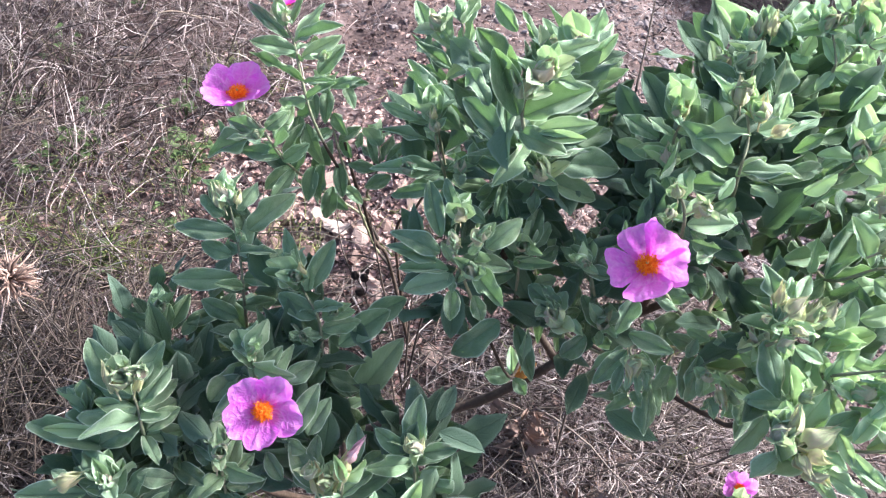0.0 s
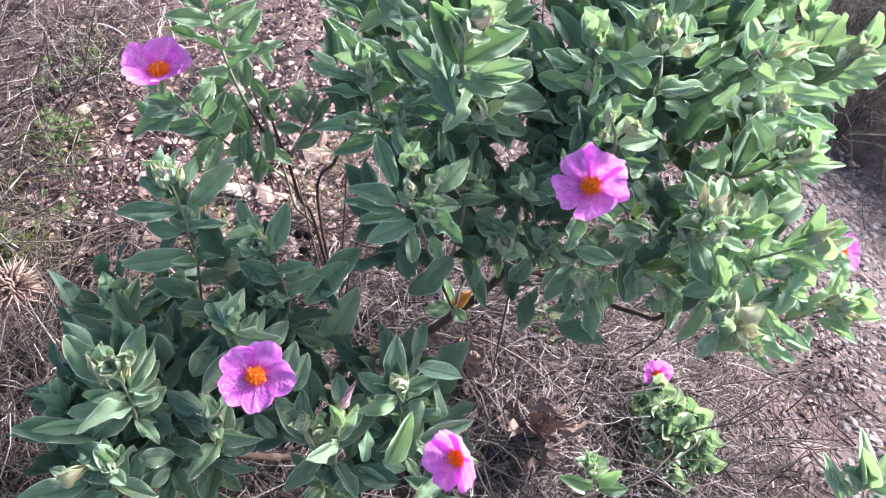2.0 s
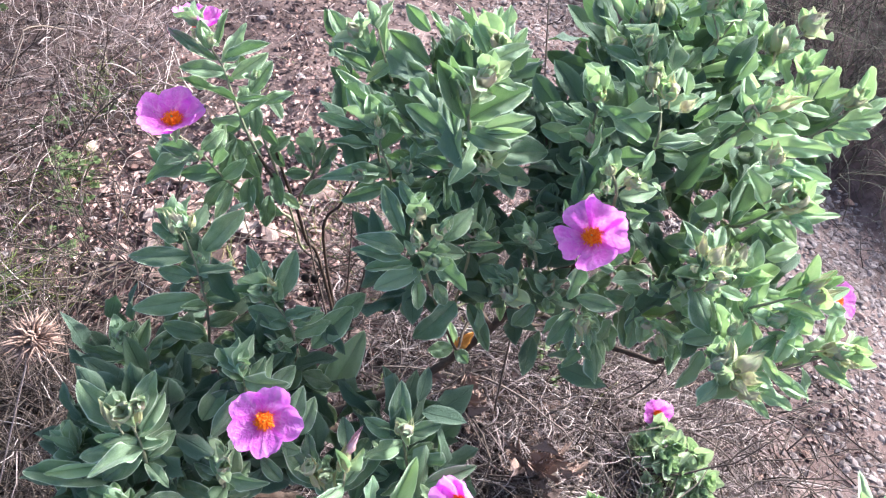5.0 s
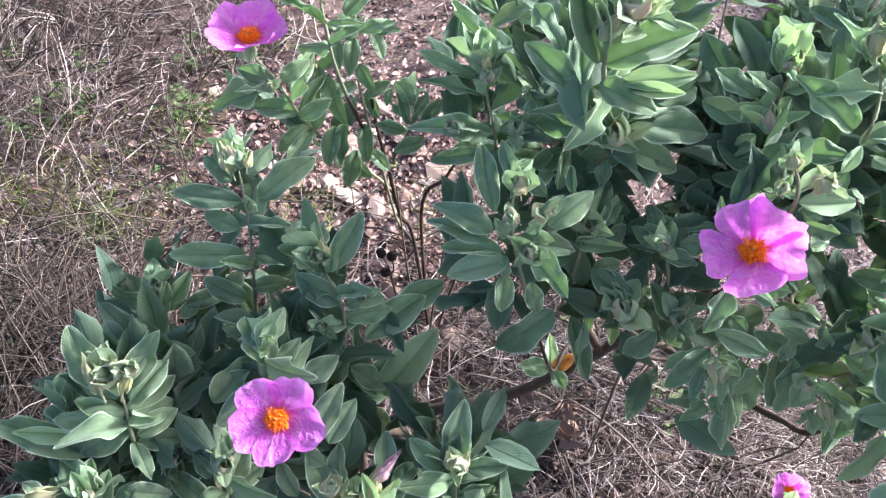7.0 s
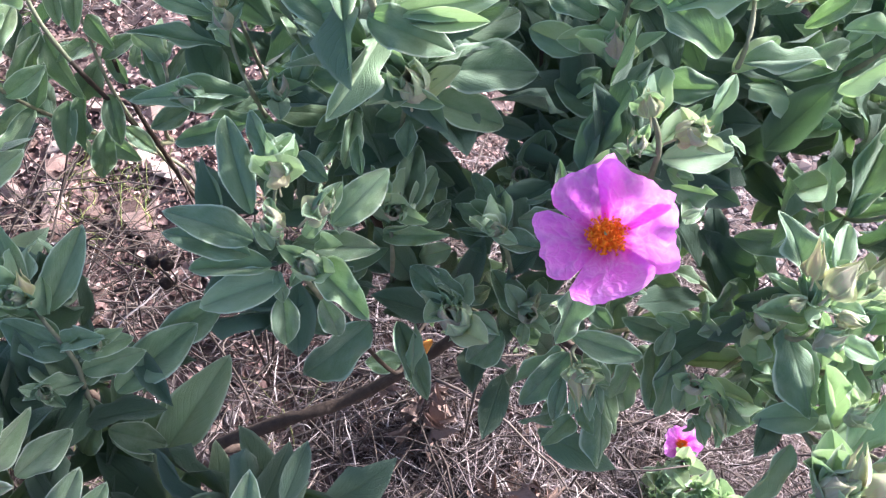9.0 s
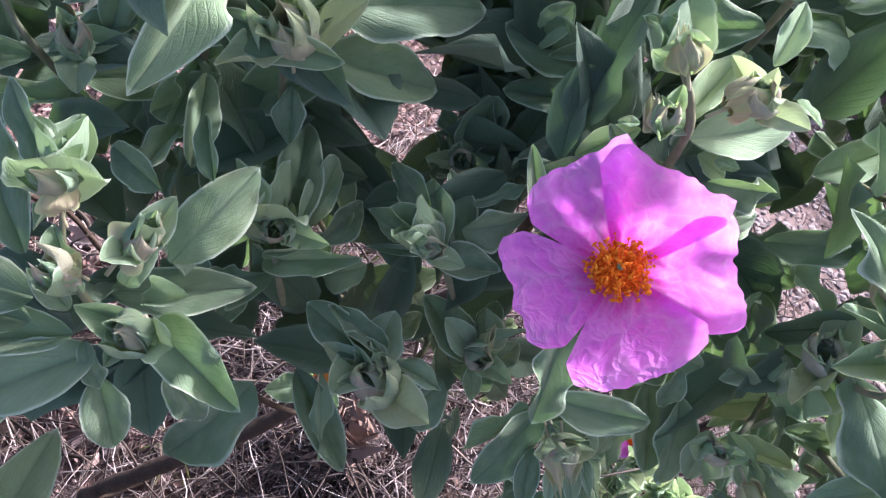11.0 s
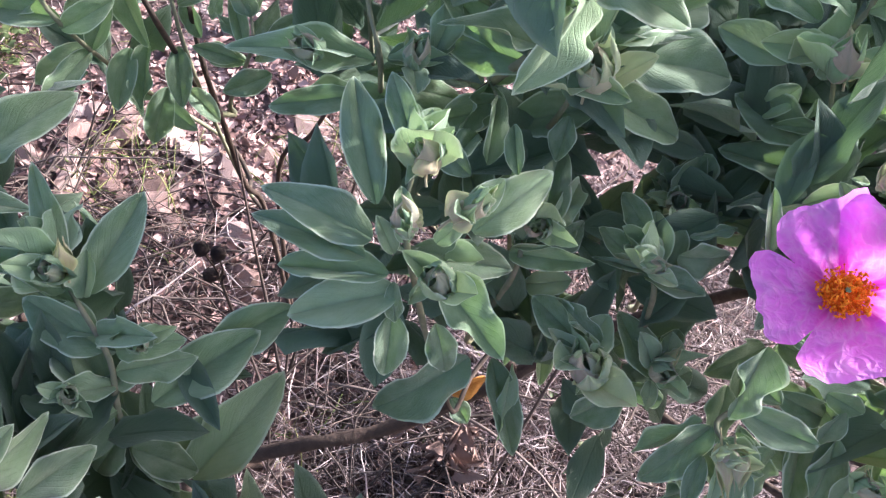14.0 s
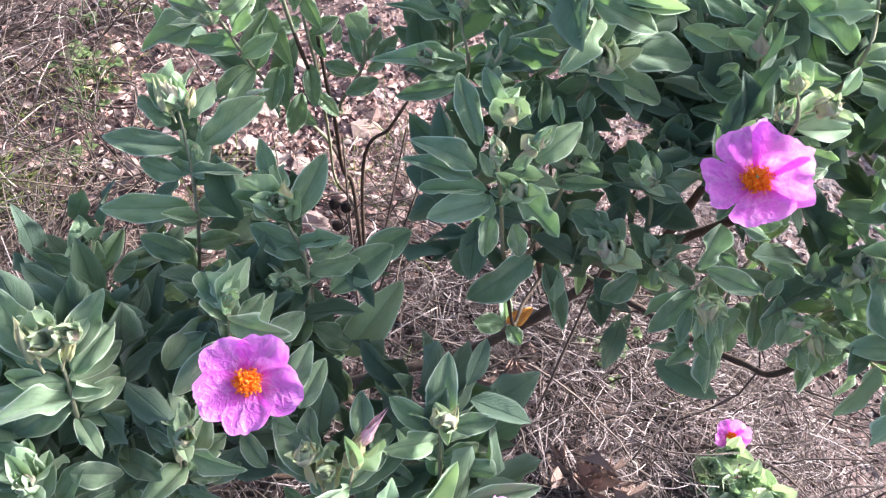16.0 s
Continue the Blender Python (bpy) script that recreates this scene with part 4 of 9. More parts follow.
s = shoot(shrub_a, [(0.0344, 0.5392, 0.4763), (0.0074, 0.5054, 0.5669), (-0.0036, 0.4706, 0.6496), (-0.0076, 0.4779, 0.6639)], 0.0009)
curl(s, (-0.0055, 0.4679, 0.6709), 0.0134)
leaf(s, (-0.0048, 0.4753, 0.6585), (-0.0253, 0.5129, 0.6819), 0.0120, 'm')
leaf(s, (-0.0024, 0.4722, 0.6523), (-0.0186, 0.5026, 0.6791), 0.0161, 'f')
leaf(s, (-0.0168, 0.4732, 0.6565), (-0.0451, 0.4852, 0.6636), 0.0096, 'm')
leaf(s, (0.0024, 0.4744, 0.6557), (0.0024, 0.4875, 0.6725), 0.0088, 'm')
leaf(s, (-0.0008, 0.4711, 0.6482), (0.0081, 0.4886, 0.6612), 0.0089, 'm')
leaf(s, (-0.0096, 0.4731, 0.6551), (-0.0339, 0.4800, 0.6575), 0.0080, 'm')
leaf(s, (0.0044, 0.4720, 0.6486), (0.0189, 0.4960, 0.6585), 0.0113, 'm')
s = shoot(shrub_a, [(0.0327, 0.5052, 0.4955), (0.0067, 0.4540, 0.5999), (0.0004, 0.4238, 0.6517), (-0.0045, 0.4295, 0.6687), (-0.0063, 0.4386, 0.6848)], 0.0009, 0.5)
curl(s, (-0.0219, 0.4158, 0.6607), 0.0125, 'g')
curl(s, (0.0115, 0.4158, 0.6607), 0.0134, 'g')
curl(s, (-0.0058, 0.4243, 0.6876), 0.0109, 'g')
bud(s, (-0.0058, 0.4291, 0.6895), (-0.0069, 0.4337, 0.6984), 0.0060)
leaf(s, (-0.0015, 0.4234, 0.6510), (-0.0494, 0.4244, 0.6560), 0.0144, 'm')
leaf(s, (-0.0089, 0.4303, 0.6704), (-0.0436, 0.4324, 0.6798), 0.0071, 'm')
leaf(s, (0.0030, 0.4246, 0.6501), (0.0259, 0.4304, 0.6547), 0.0099, 'm')
leaf(s, (-0.0072, 0.4231, 0.6523), (-0.0320, 0.4190, 0.6595), 0.0076, 'f')
leaf(s, (0.0030, 0.4245, 0.6512), (0.0248, 0.4198, 0.6550), 0.0076, 'f')
leaf(s, (0.0183, 0.4279, 0.6523), (0.0257, 0.4375, 0.6681), 0.0104, 'f')
leaf(s, (-0.0046, 0.4239, 0.6357), (-0.0370, 0.4276, 0.6253), 0.0116, 'm')
leaf(s, (0.0064, 0.4357, 0.6240), (-0.0279, 0.4432, 0.6202), 0.0127, 'm')
leaf(s, (-0.0059, 0.4368, 0.6816), (-0.0144, 0.4395, 0.6886), 0.0059, 'f')
leaf(s, (-0.0052, 0.4362, 0.6806), (0.0029, 0.4416, 0.6903), 0.0067, 'f')
leaf(s, (-0.0052, 0.4304, 0.6703), (-0.0107, 0.4329, 0.6799), 0.0052, 'f')
leaf(s, (0.0063, 0.4352, 0.6322), (0.0344, 0.4385, 0.6242), 0.0134, 'm')
leaf(s, (0.0024, 0.4346, 0.6275), (0.0064, 0.4265, 0.6081), 0.0111, 'm')
s = shoot(shrub_a, [(0.0351, 0.5941, 0.5851), (0.0185, 0.5586, 0.6552), (0.0148, 0.5726, 0.6799)], 0.0009)
curl(s, (-0.0055, 0.5631, 0.6827), 0.0182)
curl(s, (0.0815, 0.5432, 0.6742), 0.0182)
leaf(s, (-0.0104, 0.5699, 0.6671), (-0.0209, 0.5941, 0.6855), 0.0144, 'm')
leaf(s, (0.0040, 0.5652, 0.6628), (0.0002, 0.5915, 0.6847), 0.0125, 'f')
leaf(s, (0.0194, 0.5602, 0.6585), (0.0225, 0.5886, 0.6840), 0.0116, 'f')
leaf(s, (0.0563, 0.5579, 0.6450), (0.0264, 0.5874, 0.6650), 0.0207, 'm')
leaf(s, (0.0066, 0.5579, 0.6446), (-0.0222, 0.5759, 0.6602), 0.0127, 'm')
leaf(s, (0.0574, 0.5625, 0.6747), (0.0405, 0.5788, 0.6921), 0.0125, 'm')
leaf(s, (0.0073, 0.5628, 0.6595), (-0.0142, 0.5821, 0.6708), 0.0106, 'f')
leaf(s, (0.0204, 0.5579, 0.6439), (0.0437, 0.5504, 0.6401), 0.0129, 'f')
leaf(s, (0.0765, 0.5584, 0.6525), (0.0614, 0.5912, 0.6754), 0.0118, 'm')
leaf(s, (0.0867, 0.5583, 0.6514), (0.0846, 0.5886, 0.6772), 0.0109, 'f')
leaf(s, (0.1021, 0.5577, 0.6463), (0.0984, 0.5933, 0.6763), 0.0110, 'f')
leaf(s, (0.1072, 0.5580, 0.6490), (0.1248, 0.5859, 0.6778), 0.0130, 'f')
leaf(s, (0.1171, 0.5587, 0.6588), (0.1356, 0.5745, 0.6773), 0.0119, 'f')
leaf(s, (0.0957, 0.5587, 0.6569), (0.1099, 0.5780, 0.6769), 0.0108, 'm')
leaf(s, (0.0857, 0.5574, 0.6415), (0.0702, 0.5759, 0.6603), 0.0120, 'm')
leaf(s, (0.0307, 0.5585, 0.6537), (0.0003, 0.5598, 0.6335), 0.0126, 'f')
s = shoot(shrub_a, [(0.1216, 0.5288, 0.6082), (0.0985, 0.4975, 0.6805), (0.0951, 0.5068, 0.7011)], 0.0009, kind='y')
curl(s, (0.0957, 0.4925, 0.7050), 0.0200)
leaf(s, (0.0955, 0.5024, 0.6909), (0.0911, 0.5294, 0.7131), 0.0099, 'y')
leaf(s, (0.0999, 0.5017, 0.6908), (0.1156, 0.5253, 0.7154), 0.0099, 'y')
leaf(s, (0.1032, 0.4985, 0.6846), (0.1229, 0.5099, 0.7036), 0.0109, 'y')
leaf(s, (0.1080, 0.4963, 0.6747), (0.1297, 0.5084, 0.6854), 0.0110, 'm')
leaf(s, (0.1108, 0.4950, 0.6642), (0.1344, 0.5003, 0.6767), 0.0120, 'y')
leaf(s, (0.1181, 0.4938, 0.6584), (0.1396, 0.4931, 0.6616), 0.0113, 'y')
leaf(s, (0.1138, 0.4929, 0.6482), (0.1273, 0.4906, 0.6538), 0.0077, 'y')
leaf(s, (0.0900, 0.5025, 0.6889), (0.0826, 0.5216, 0.7035), 0.0090, 'y')
leaf(s, (0.0964, 0.4988, 0.6826), (0.1142, 0.5065, 0.6938), 0.0091, 'y')
s = shoot(shrub_a, [(0.0489, 0.3879, 0.6968), (0.0451, 0.3823, 0.7260), (0.0490, 0.3893, 0.7385), (0.0590, 0.3932, 0.7499)], 0.0009)
curl(s, (0.0560, 0.3828, 0.7562), 0.0190)
curl(s, (0.0447, 0.3802, 0.7457), 0.0149)
bud(s, (0.0540, 0.3812, 0.7516), (0.0610, 0.3856, 0.7613), 0.0093)
leaf(s, (0.0429, 0.3827, 0.7251), (0.0288, 0.4041, 0.7564), 0.0210, 'c')
leaf(s, (0.0458, 0.3821, 0.7251), (0.0833, 0.3796, 0.7460), 0.0209, 'm')
leaf(s, (0.0524, 0.3973, 0.7510), (0.0876, 0.4006, 0.7628), 0.0121, 'f')
leaf(s, (0.0445, 0.3817, 0.7147), (0.0683, 0.3652, 0.7132), 0.0151, 'm')
leaf(s, (0.0264, 0.3892, 0.7273), (0.0146, 0.4190, 0.7366), 0.0119, 'm')
leaf(s, (0.0378, 0.3920, 0.7002), (0.0119, 0.4245, 0.7110), 0.0163, 'm')
leaf(s, (0.0431, 0.3811, 0.7033), (0.0205, 0.4083, 0.7009), 0.0161, 'm')
leaf(s, (0.0360, 0.3900, 0.7330), (0.0342, 0.4082, 0.7538), 0.0111, 'c')
leaf(s, (0.0533, 0.3921, 0.7448), (0.0395, 0.3987, 0.7552), 0.0096, 'f')
leaf(s, (0.0584, 0.3901, 0.7455), (0.0722, 0.3894, 0.7538), 0.0083, 'f')
leaf(s, (0.0563, 0.3887, 0.7424), (0.0476, 0.3758, 0.7397), 0.0082, 'c')
leaf(s, (0.0619, 0.3888, 0.7460), (0.0748, 0.3808, 0.7477), 0.0079, 'f')
leaf(s, (0.0367, 0.3831, 0.7125), (0.0396, 0.4140, 0.7266), 0.0129, 'm')
leaf(s, (0.0534, 0.3802, 0.7170), (0.0888, 0.3812, 0.7202), 0.0128, 'f')
leaf(s, (0.0571, 0.3793, 0.7147), (0.0828, 0.3729, 0.7157), 0.0098, 'f')
s = shoot(shrub_a, [(0.0803, 0.4728, 0.4869), (0.0617, 0.4430, 0.5815), (0.0593, 0.4045, 0.6533), (0.0618, 0.4071, 0.6701)], 0.0009)
curl(s, (0.0604, 0.3947, 0.6747), 0.0211)
bud(s, (0.0618, 0.3994, 0.6624), (0.0633, 0.4060, 0.6733), 0.0085)
leaf(s, (0.0727, 0.4071, 0.6701), (0.1172, 0.4105, 0.6664), 0.0224, 'm')
leaf(s, (0.0698, 0.4039, 0.6586), (0.1021, 0.4032, 0.6437), 0.0185, 'm')
leaf(s, (0.0528, 0.4122, 0.6752), (0.0812, 0.4109, 0.6785), 0.0123, 'm')
leaf(s, (0.0585, 0.4068, 0.6657), (0.0489, 0.4093, 0.6766), 0.0077, 'c')
leaf(s, (0.0642, 0.4054, 0.6622), (0.0722, 0.4043, 0.6724), 0.0068, 'c')
leaf(s, (0.0606, 0.4058, 0.6618), (0.0525, 0.3971, 0.6644), 0.0063, 'c')
leaf(s, (0.0662, 0.4044, 0.6582), (0.0727, 0.3998, 0.6621), 0.0046, 'c')
leaf(s, (0.0616, 0.4047, 0.6483), (0.0582, 0.3961, 0.6360), 0.0080, 'm')
leaf(s, (0.0507, 0.4173, 0.6571), (0.0174, 0.4315, 0.6600), 0.0164, 'm')
leaf(s, (0.0445, 0.4212, 0.6390), (0.0220, 0.4248, 0.6256), 0.0138, 'm')
leaf(s, (0.0399, 0.4241, 0.6563), (0.0119, 0.4580, 0.6732), 0.0151, 'm')
leaf(s, (0.0744, 0.4166, 0.6429), (0.0450, 0.4203, 0.6296), 0.0169, 'm')
leaf(s, (0.0808, 0.4291, 0.6666), (0.1170, 0.4468, 0.6673), 0.0165, 'm')
leaf(s, (0.0672, 0.4237, 0.6867), (0.0889, 0.4301, 0.6931), 0.0108, 'f')
leaf(s, (0.0654, 0.4352, 0.6982), (0.0998, 0.4378, 0.7008), 0.0145, 'm')
s = shoot(shrub_a, [(0.0564, 0.4212, 0.4233), (0.0256, 0.3783, 0.5542), (0.0126, 0.3566, 0.6191), (0.0076, 0.3556, 0.6413), (0.0069, 0.3611, 0.6507), (0.0093, 0.3674, 0.6613)], 0.0009, 0.5)
curl(s, (0.0174, 0.3454, 0.6361), 0.0163, 'g')
curl(s, (0.0056, 0.3515, 0.6532), 0.0127, 'g')
curl(s, (0.0245, 0.3514, 0.6614), 0.0136, 'g')
curl(s, (0.0099, 0.3603, 0.6712), 0.0113, 'g')
bud(s, (0.0105, 0.3571, 0.6662), (0.0098, 0.3629, 0.6746), 0.0066)
bud(s, (0.0188, 0.3528, 0.6538), (0.0289, 0.3569, 0.6626), 0.0091)
bud(s, (0.0097, 0.3519, 0.6516), (0.0041, 0.3539, 0.6561), 0.0062)
leaf(s, (-0.0013, 0.3611, 0.6494), (-0.0089, 0.3952, 0.6689), 0.0129, 'm')
leaf(s, (0.0081, 0.3704, 0.6635), (0.0006, 0.3845, 0.6776), 0.0086, 'm')
leaf(s, (-0.0019, 0.3561, 0.6406), (-0.0313, 0.3631, 0.6542), 0.0147, 'm')
leaf(s, (-0.0037, 0.3523, 0.6367), (-0.0375, 0.3667, 0.6413), 0.0127, 'm')
leaf(s, (0.0269, 0.3590, 0.6416), (0.0487, 0.3688, 0.6581), 0.0151, 'm')
leaf(s, (0.0199, 0.3546, 0.6247), (0.0369, 0.3300, 0.6208), 0.0157, 'm')
leaf(s, (0.0069, 0.3505, 0.6237), (-0.0249, 0.3465, 0.6156), 0.0170, 'f')
leaf(s, (0.0056, 0.3477, 0.6169), (0.0047, 0.3381, 0.5963), 0.0119, 'm')
leaf(s, (0.0200, 0.3513, 0.6064), (0.0254, 0.3433, 0.5880), 0.0108, 'm')
leaf(s, (0.0035, 0.3517, 0.6297), (-0.0282, 0.3615, 0.6194), 0.0125, 'm')
leaf(s, (0.0393, 0.3681, 0.5610), (0.0045, 0.3558, 0.5300), 0.0195, 'm')
leaf(s, (0.0052, 0.3512, 0.6272), (0.0056, 0.3429, 0.6178), 0.0055, 'm')
leaf(s, (0.0044, 0.3538, 0.6369), (-0.0015, 0.3589, 0.6476), 0.0066, 'f')
leaf(s, (0.0075, 0.3553, 0.6402), (0.0057, 0.3590, 0.6532), 0.0062, 'f')
leaf(s, (0.0166, 0.3565, 0.6389), (0.0236, 0.3579, 0.6489), 0.0064, 'f')
leaf(s, (0.0197, 0.3553, 0.6327), (0.0308, 0.3516, 0.6368), 0.0064, 'c')
leaf(s, (0.0143, 0.3527, 0.6272), (0.0085, 0.3446, 0.6250), 0.0053, 'c')
leaf(s, (0.0541, 0.3820, 0.6148), (0.0657, 0.4145, 0.6246), 0.0155, 'm')
leaf(s, (0.0393, 0.3709, 0.6536), (0.0394, 0.3889, 0.6576), 0.0058, 'm')
leaf(s, (0.0337, 0.3866, 0.6419), (0.0398, 0.4183, 0.6424), 0.0101, 'm')
leaf(s, (0.0268, 0.3759, 0.6475), (0.0147, 0.3949, 0.6452), 0.0093, 'm')
leaf(s, (0.0229, 0.3840, 0.6458), (0.0327, 0.4028, 0.6418), 0.0078, 'm')
leaf(s, (0.0379, 0.3699, 0.6198), (0.0281, 0.3694, 0.6075), 0.0082, 'm')
leaf(s, (0.0117, 0.3632, 0.6283), (0.0460, 0.3613, 0.6221), 0.0129, 'm')
s = shoot(shrub_a, [(0.1307, 0.4081, 0.4734), (0.1039, 0.3758, 0.5825), (0.0976, 0.3747, 0.6044), (0.0955, 0.3760, 0.6094)], 0.0009, 0.5)
curl(s, (0.0929, 0.3683, 0.6185), 0.0119, 'g')
leaf(s, (0.1021, 0.3747, 0.6054), (0.1069, 0.3967, 0.6181), 0.0113, 'm')
leaf(s, (0.0960, 0.3837, 0.6145), (0.0877, 0.4022, 0.6181), 0.0090, 'm')
leaf(s, (0.0909, 0.3782, 0.6088), (0.0783, 0.3897, 0.6119), 0.0081, 'm')
leaf(s, (0.0969, 0.3752, 0.6064), (0.0870, 0.3871, 0.6148), 0.0059, 'm')
leaf(s, (0.0961, 0.3752, 0.6062), (0.0766, 0.3811, 0.6067), 0.0035, 'm')
leaf(s, (0.0962, 0.3757, 0.6080), (0.0829, 0.3788, 0.6119), 0.0038, 'm')
leaf(s, (0.0943, 0.3749, 0.6048), (0.1127, 0.3640, 0.6072), 0.0112, 'm')
leaf(s, (0.1041, 0.3769, 0.6134), (0.1272, 0.3768, 0.6106), 0.0121, 'm')
leaf(s, (0.1079, 0.3816, 0.6182), (0.1237, 0.3812, 0.6230), 0.0038, 'm')
leaf(s, (0.1000, 0.3884, 0.6040), (0.1091, 0.3973, 0.6036), 0.0066, 'm')
s = shoot(shrub_a, [(0.1509, 0.4553, 0.4774), (0.1340, 0.4373, 0.5419), (0.1155, 0.4091, 0.5992), (0.1146, 0.4129, 0.6038)], 0.0009, 0.25)
curl(s, (0.1114, 0.4041, 0.6120), 0.0123, 'g')
leaf(s, (0.1154, 0.4124, 0.6036), (0.1260, 0.4266, 0.6175), 0.0117, 'm')
leaf(s, (0.1140, 0.4136, 0.6040), (0.1121, 0.4269, 0.6140), 0.0061, 'm')
leaf(s, (0.1110, 0.4113, 0.5998), (0.1103, 0.4247, 0.6060), 0.0053, 'm')
leaf(s, (0.1197, 0.4091, 0.6014), (0.1292, 0.4177, 0.6095), 0.0079, 'f')
leaf(s, (0.1149, 0.4101, 0.6003), (0.1232, 0.4007, 0.6033), 0.0067, 'm')
leaf(s, (0.1116, 0.4103, 0.5988), (0.1067, 0.4228, 0.5921), 0.0077, 'm')
s = shoot(shrub_a, [(0.0566, 0.4321, 0.4772), (0.0517, 0.3849, 0.5861), (0.0509, 0.3823, 0.6094), (0.0508, 0.3843, 0.6157)], 0.0009, 0.25)
curl(s, (0.0515, 0.3769, 0.6264), 0.0138, 'g')
leaf(s, (0.0532, 0.3825, 0.6118), (0.0580, 0.4100, 0.6239), 0.0158, 'm')
leaf(s, (0.0477, 0.3831, 0.6090), (0.0462, 0.3925, 0.6195), 0.0063, 'c')
leaf(s, (0.0512, 0.3826, 0.6107), (0.0564, 0.3899, 0.6226), 0.0049, 'c')
leaf(s, (0.0484, 0.3829, 0.6090), (0.0603, 0.3770, 0.6179), 0.0055, 'm')
leaf(s, (0.0479, 0.3832, 0.6046), (0.0736, 0.3720, 0.6135), 0.0108, 'm')
leaf(s, (0.0590, 0.3821, 0.6155), (0.0741, 0.4065, 0.6186), 0.0106, 'f')
leaf(s, (0.0369, 0.3940, 0.5989), (0.0384, 0.4345, 0.6153), 0.0115, 'm')
leaf(s, (0.0538, 0.3840, 0.5360), (0.0650, 0.3535, 0.5087), 0.0146, 'm')
leaf(s, (0.0620, 0.3808, 0.5375), (0.0580, 0.3544, 0.5189), 0.0082, 'f')
leaf(s, (0.0308, 0.3930, 0.5592), (0.0421, 0.4048, 0.5615), 0.0086, 'm')
leaf(s, (0.0708, 0.3978, 0.6101), (0.0605, 0.4172, 0.6030), 0.0088, 'm')
leaf(s, (0.0658, 0.3930, 0.5962), (0.0823, 0.4057, 0.5962), 0.0106, 'm')
leaf(s, (0.0741, 0.3972, 0.5961), (0.0731, 0.4317, 0.5950), 0.0093, 'm')
leaf(s, (0.0816, 0.3996, 0.5695), (0.0633, 0.4082, 0.5520), 0.0120, 'f')
leaf(s, (0.0306, 0.3974, 0.5789), (0.0191, 0.4164, 0.5709), 0.0108, 'm')
leaf(s, (0.0511, 0.3956, 0.5796), (0.0217, 0.4074, 0.5595), 0.0126, 'm')
s = shoot(shrub_a, [(0.1107, 0.4105, 0.4965), (0.0827, 0.3567, 0.5700), (0.0751, 0.3506, 0.5817), (0.0733, 0.3519, 0.5894)], 0.0009, 0.4)
curl(s, (0.0719, 0.3457, 0.5924), 0.0213)
leaf(s, (0.0721, 0.3546, 0.5906), (0.0564, 0.3733, 0.5957), 0.0130, 'm')
leaf(s, (0.0774, 0.3538, 0.5923), (0.0636, 0.3676, 0.6004), 0.0094, 'm')
leaf(s, (0.0772, 0.3529, 0.5916), (0.0714, 0.3519, 0.5961), 0.0038, 'c')
leaf(s, (0.0732, 0.3544, 0.5909), (0.0662, 0.3479, 0.5914), 0.0050, 'c')
leaf(s, (0.0772, 0.3534, 0.5788), (0.0687, 0.3426, 0.5784), 0.0071, 'c')
leaf(s, (0.0738, 0.3512, 0.5846), (0.0790, 0.3487, 0.5978), 0.0075, 'c')
leaf(s, (0.0790, 0.3545, 0.5759), (0.0815, 0.3557, 0.5878), 0.0061, 'c')
leaf(s, (0.0814, 0.3632, 0.5684), (0.0968, 0.3527, 0.5644), 0.0059, 'f')
leaf(s, (0.0994, 0.3597, 0.5553), (0.0828, 0.3561, 0.5333), 0.0145, 'm')
leaf(s, (0.0981, 0.4017, 0.5612), (0.0955, 0.3943, 0.5427), 0.0105, 'm')
leaf(s, (0.0869, 0.3865, 0.5451), (0.1039, 0.3932, 0.5416), 0.0097, 'm')
s = shoot(shrub_a, [(0.1258, 0.4014, 0.5044), (0.1125, 0.3632, 0.5576), (0.1148, 0.3660, 0.5654)], 0.0009, 0.5)
curl(s, (0.1103, 0.3589, 0.5690), 0.0155, 'g')
bud(s, (0.1116, 0.3610, 0.5684), (0.1167, 0.3651, 0.5770), 0.0056)
leaf(s, (0.1112, 0.3643, 0.5555), (0.0982, 0.3852, 0.5694), 0.0147, 'm')
leaf(s, (0.1129, 0.3664, 0.5639), (0.1231, 0.3802, 0.5669), 0.0091, 'm')
leaf(s, (0.1105, 0.3624, 0.5563), (0.1066, 0.3510, 0.5548), 0.0063, 'f')
leaf(s, (0.1137, 0.3609, 0.5566), (0.1295, 0.3660, 0.5590), 0.0087, 'm')
leaf(s, (0.1138, 0.3683, 0.5519), (0.1091, 0.3698, 0.5585), 0.0043, 'c')
leaf(s, (0.1155, 0.3617, 0.5586), (0.1110, 0.3649, 0.5688), 0.0060, 'c')
leaf(s, (0.1189, 0.3610, 0.5437), (0.1061, 0.3733, 0.5361), 0.0100, 'm')
s = shoot(shrub_a, [(0.2010, 0.3810, 0.5208), (0.1646, 0.3591, 0.5745), (0.1292, 0.3334, 0.6388), (0.1257, 0.3341, 0.6479)], 0.0009, 0.7)
leaf(s, (0.1187, 0.3350, 0.6222), (0.1064, 0.3163, 0.6101), 0.0132, 'm')
leaf(s, (0.1606, 0.3412, 0.5841), (0.1754, 0.3346, 0.5785), 0.0089, 'm')
leaf(s, (0.1946, 0.3588, 0.6097), (0.2269, 0.3497, 0.6101), 0.0149, 'm')
leaf(s, (0.1496, 0.3472, 0.6664), (0.1566, 0.3450, 0.6635), 0.0041, 'm')
leaf(s, (0.1469, 0.3437, 0.6631), (0.1657, 0.3415, 0.6570), 0.0103, 'm')
leaf(s, (0.1496, 0.3313, 0.6563), (0.1602, 0.3443, 0.6565), 0.0087, 'm')
leaf(s, (0.1488, 0.3335, 0.6573), (0.1552, 0.3338, 0.6602), 0.0037, 'f')
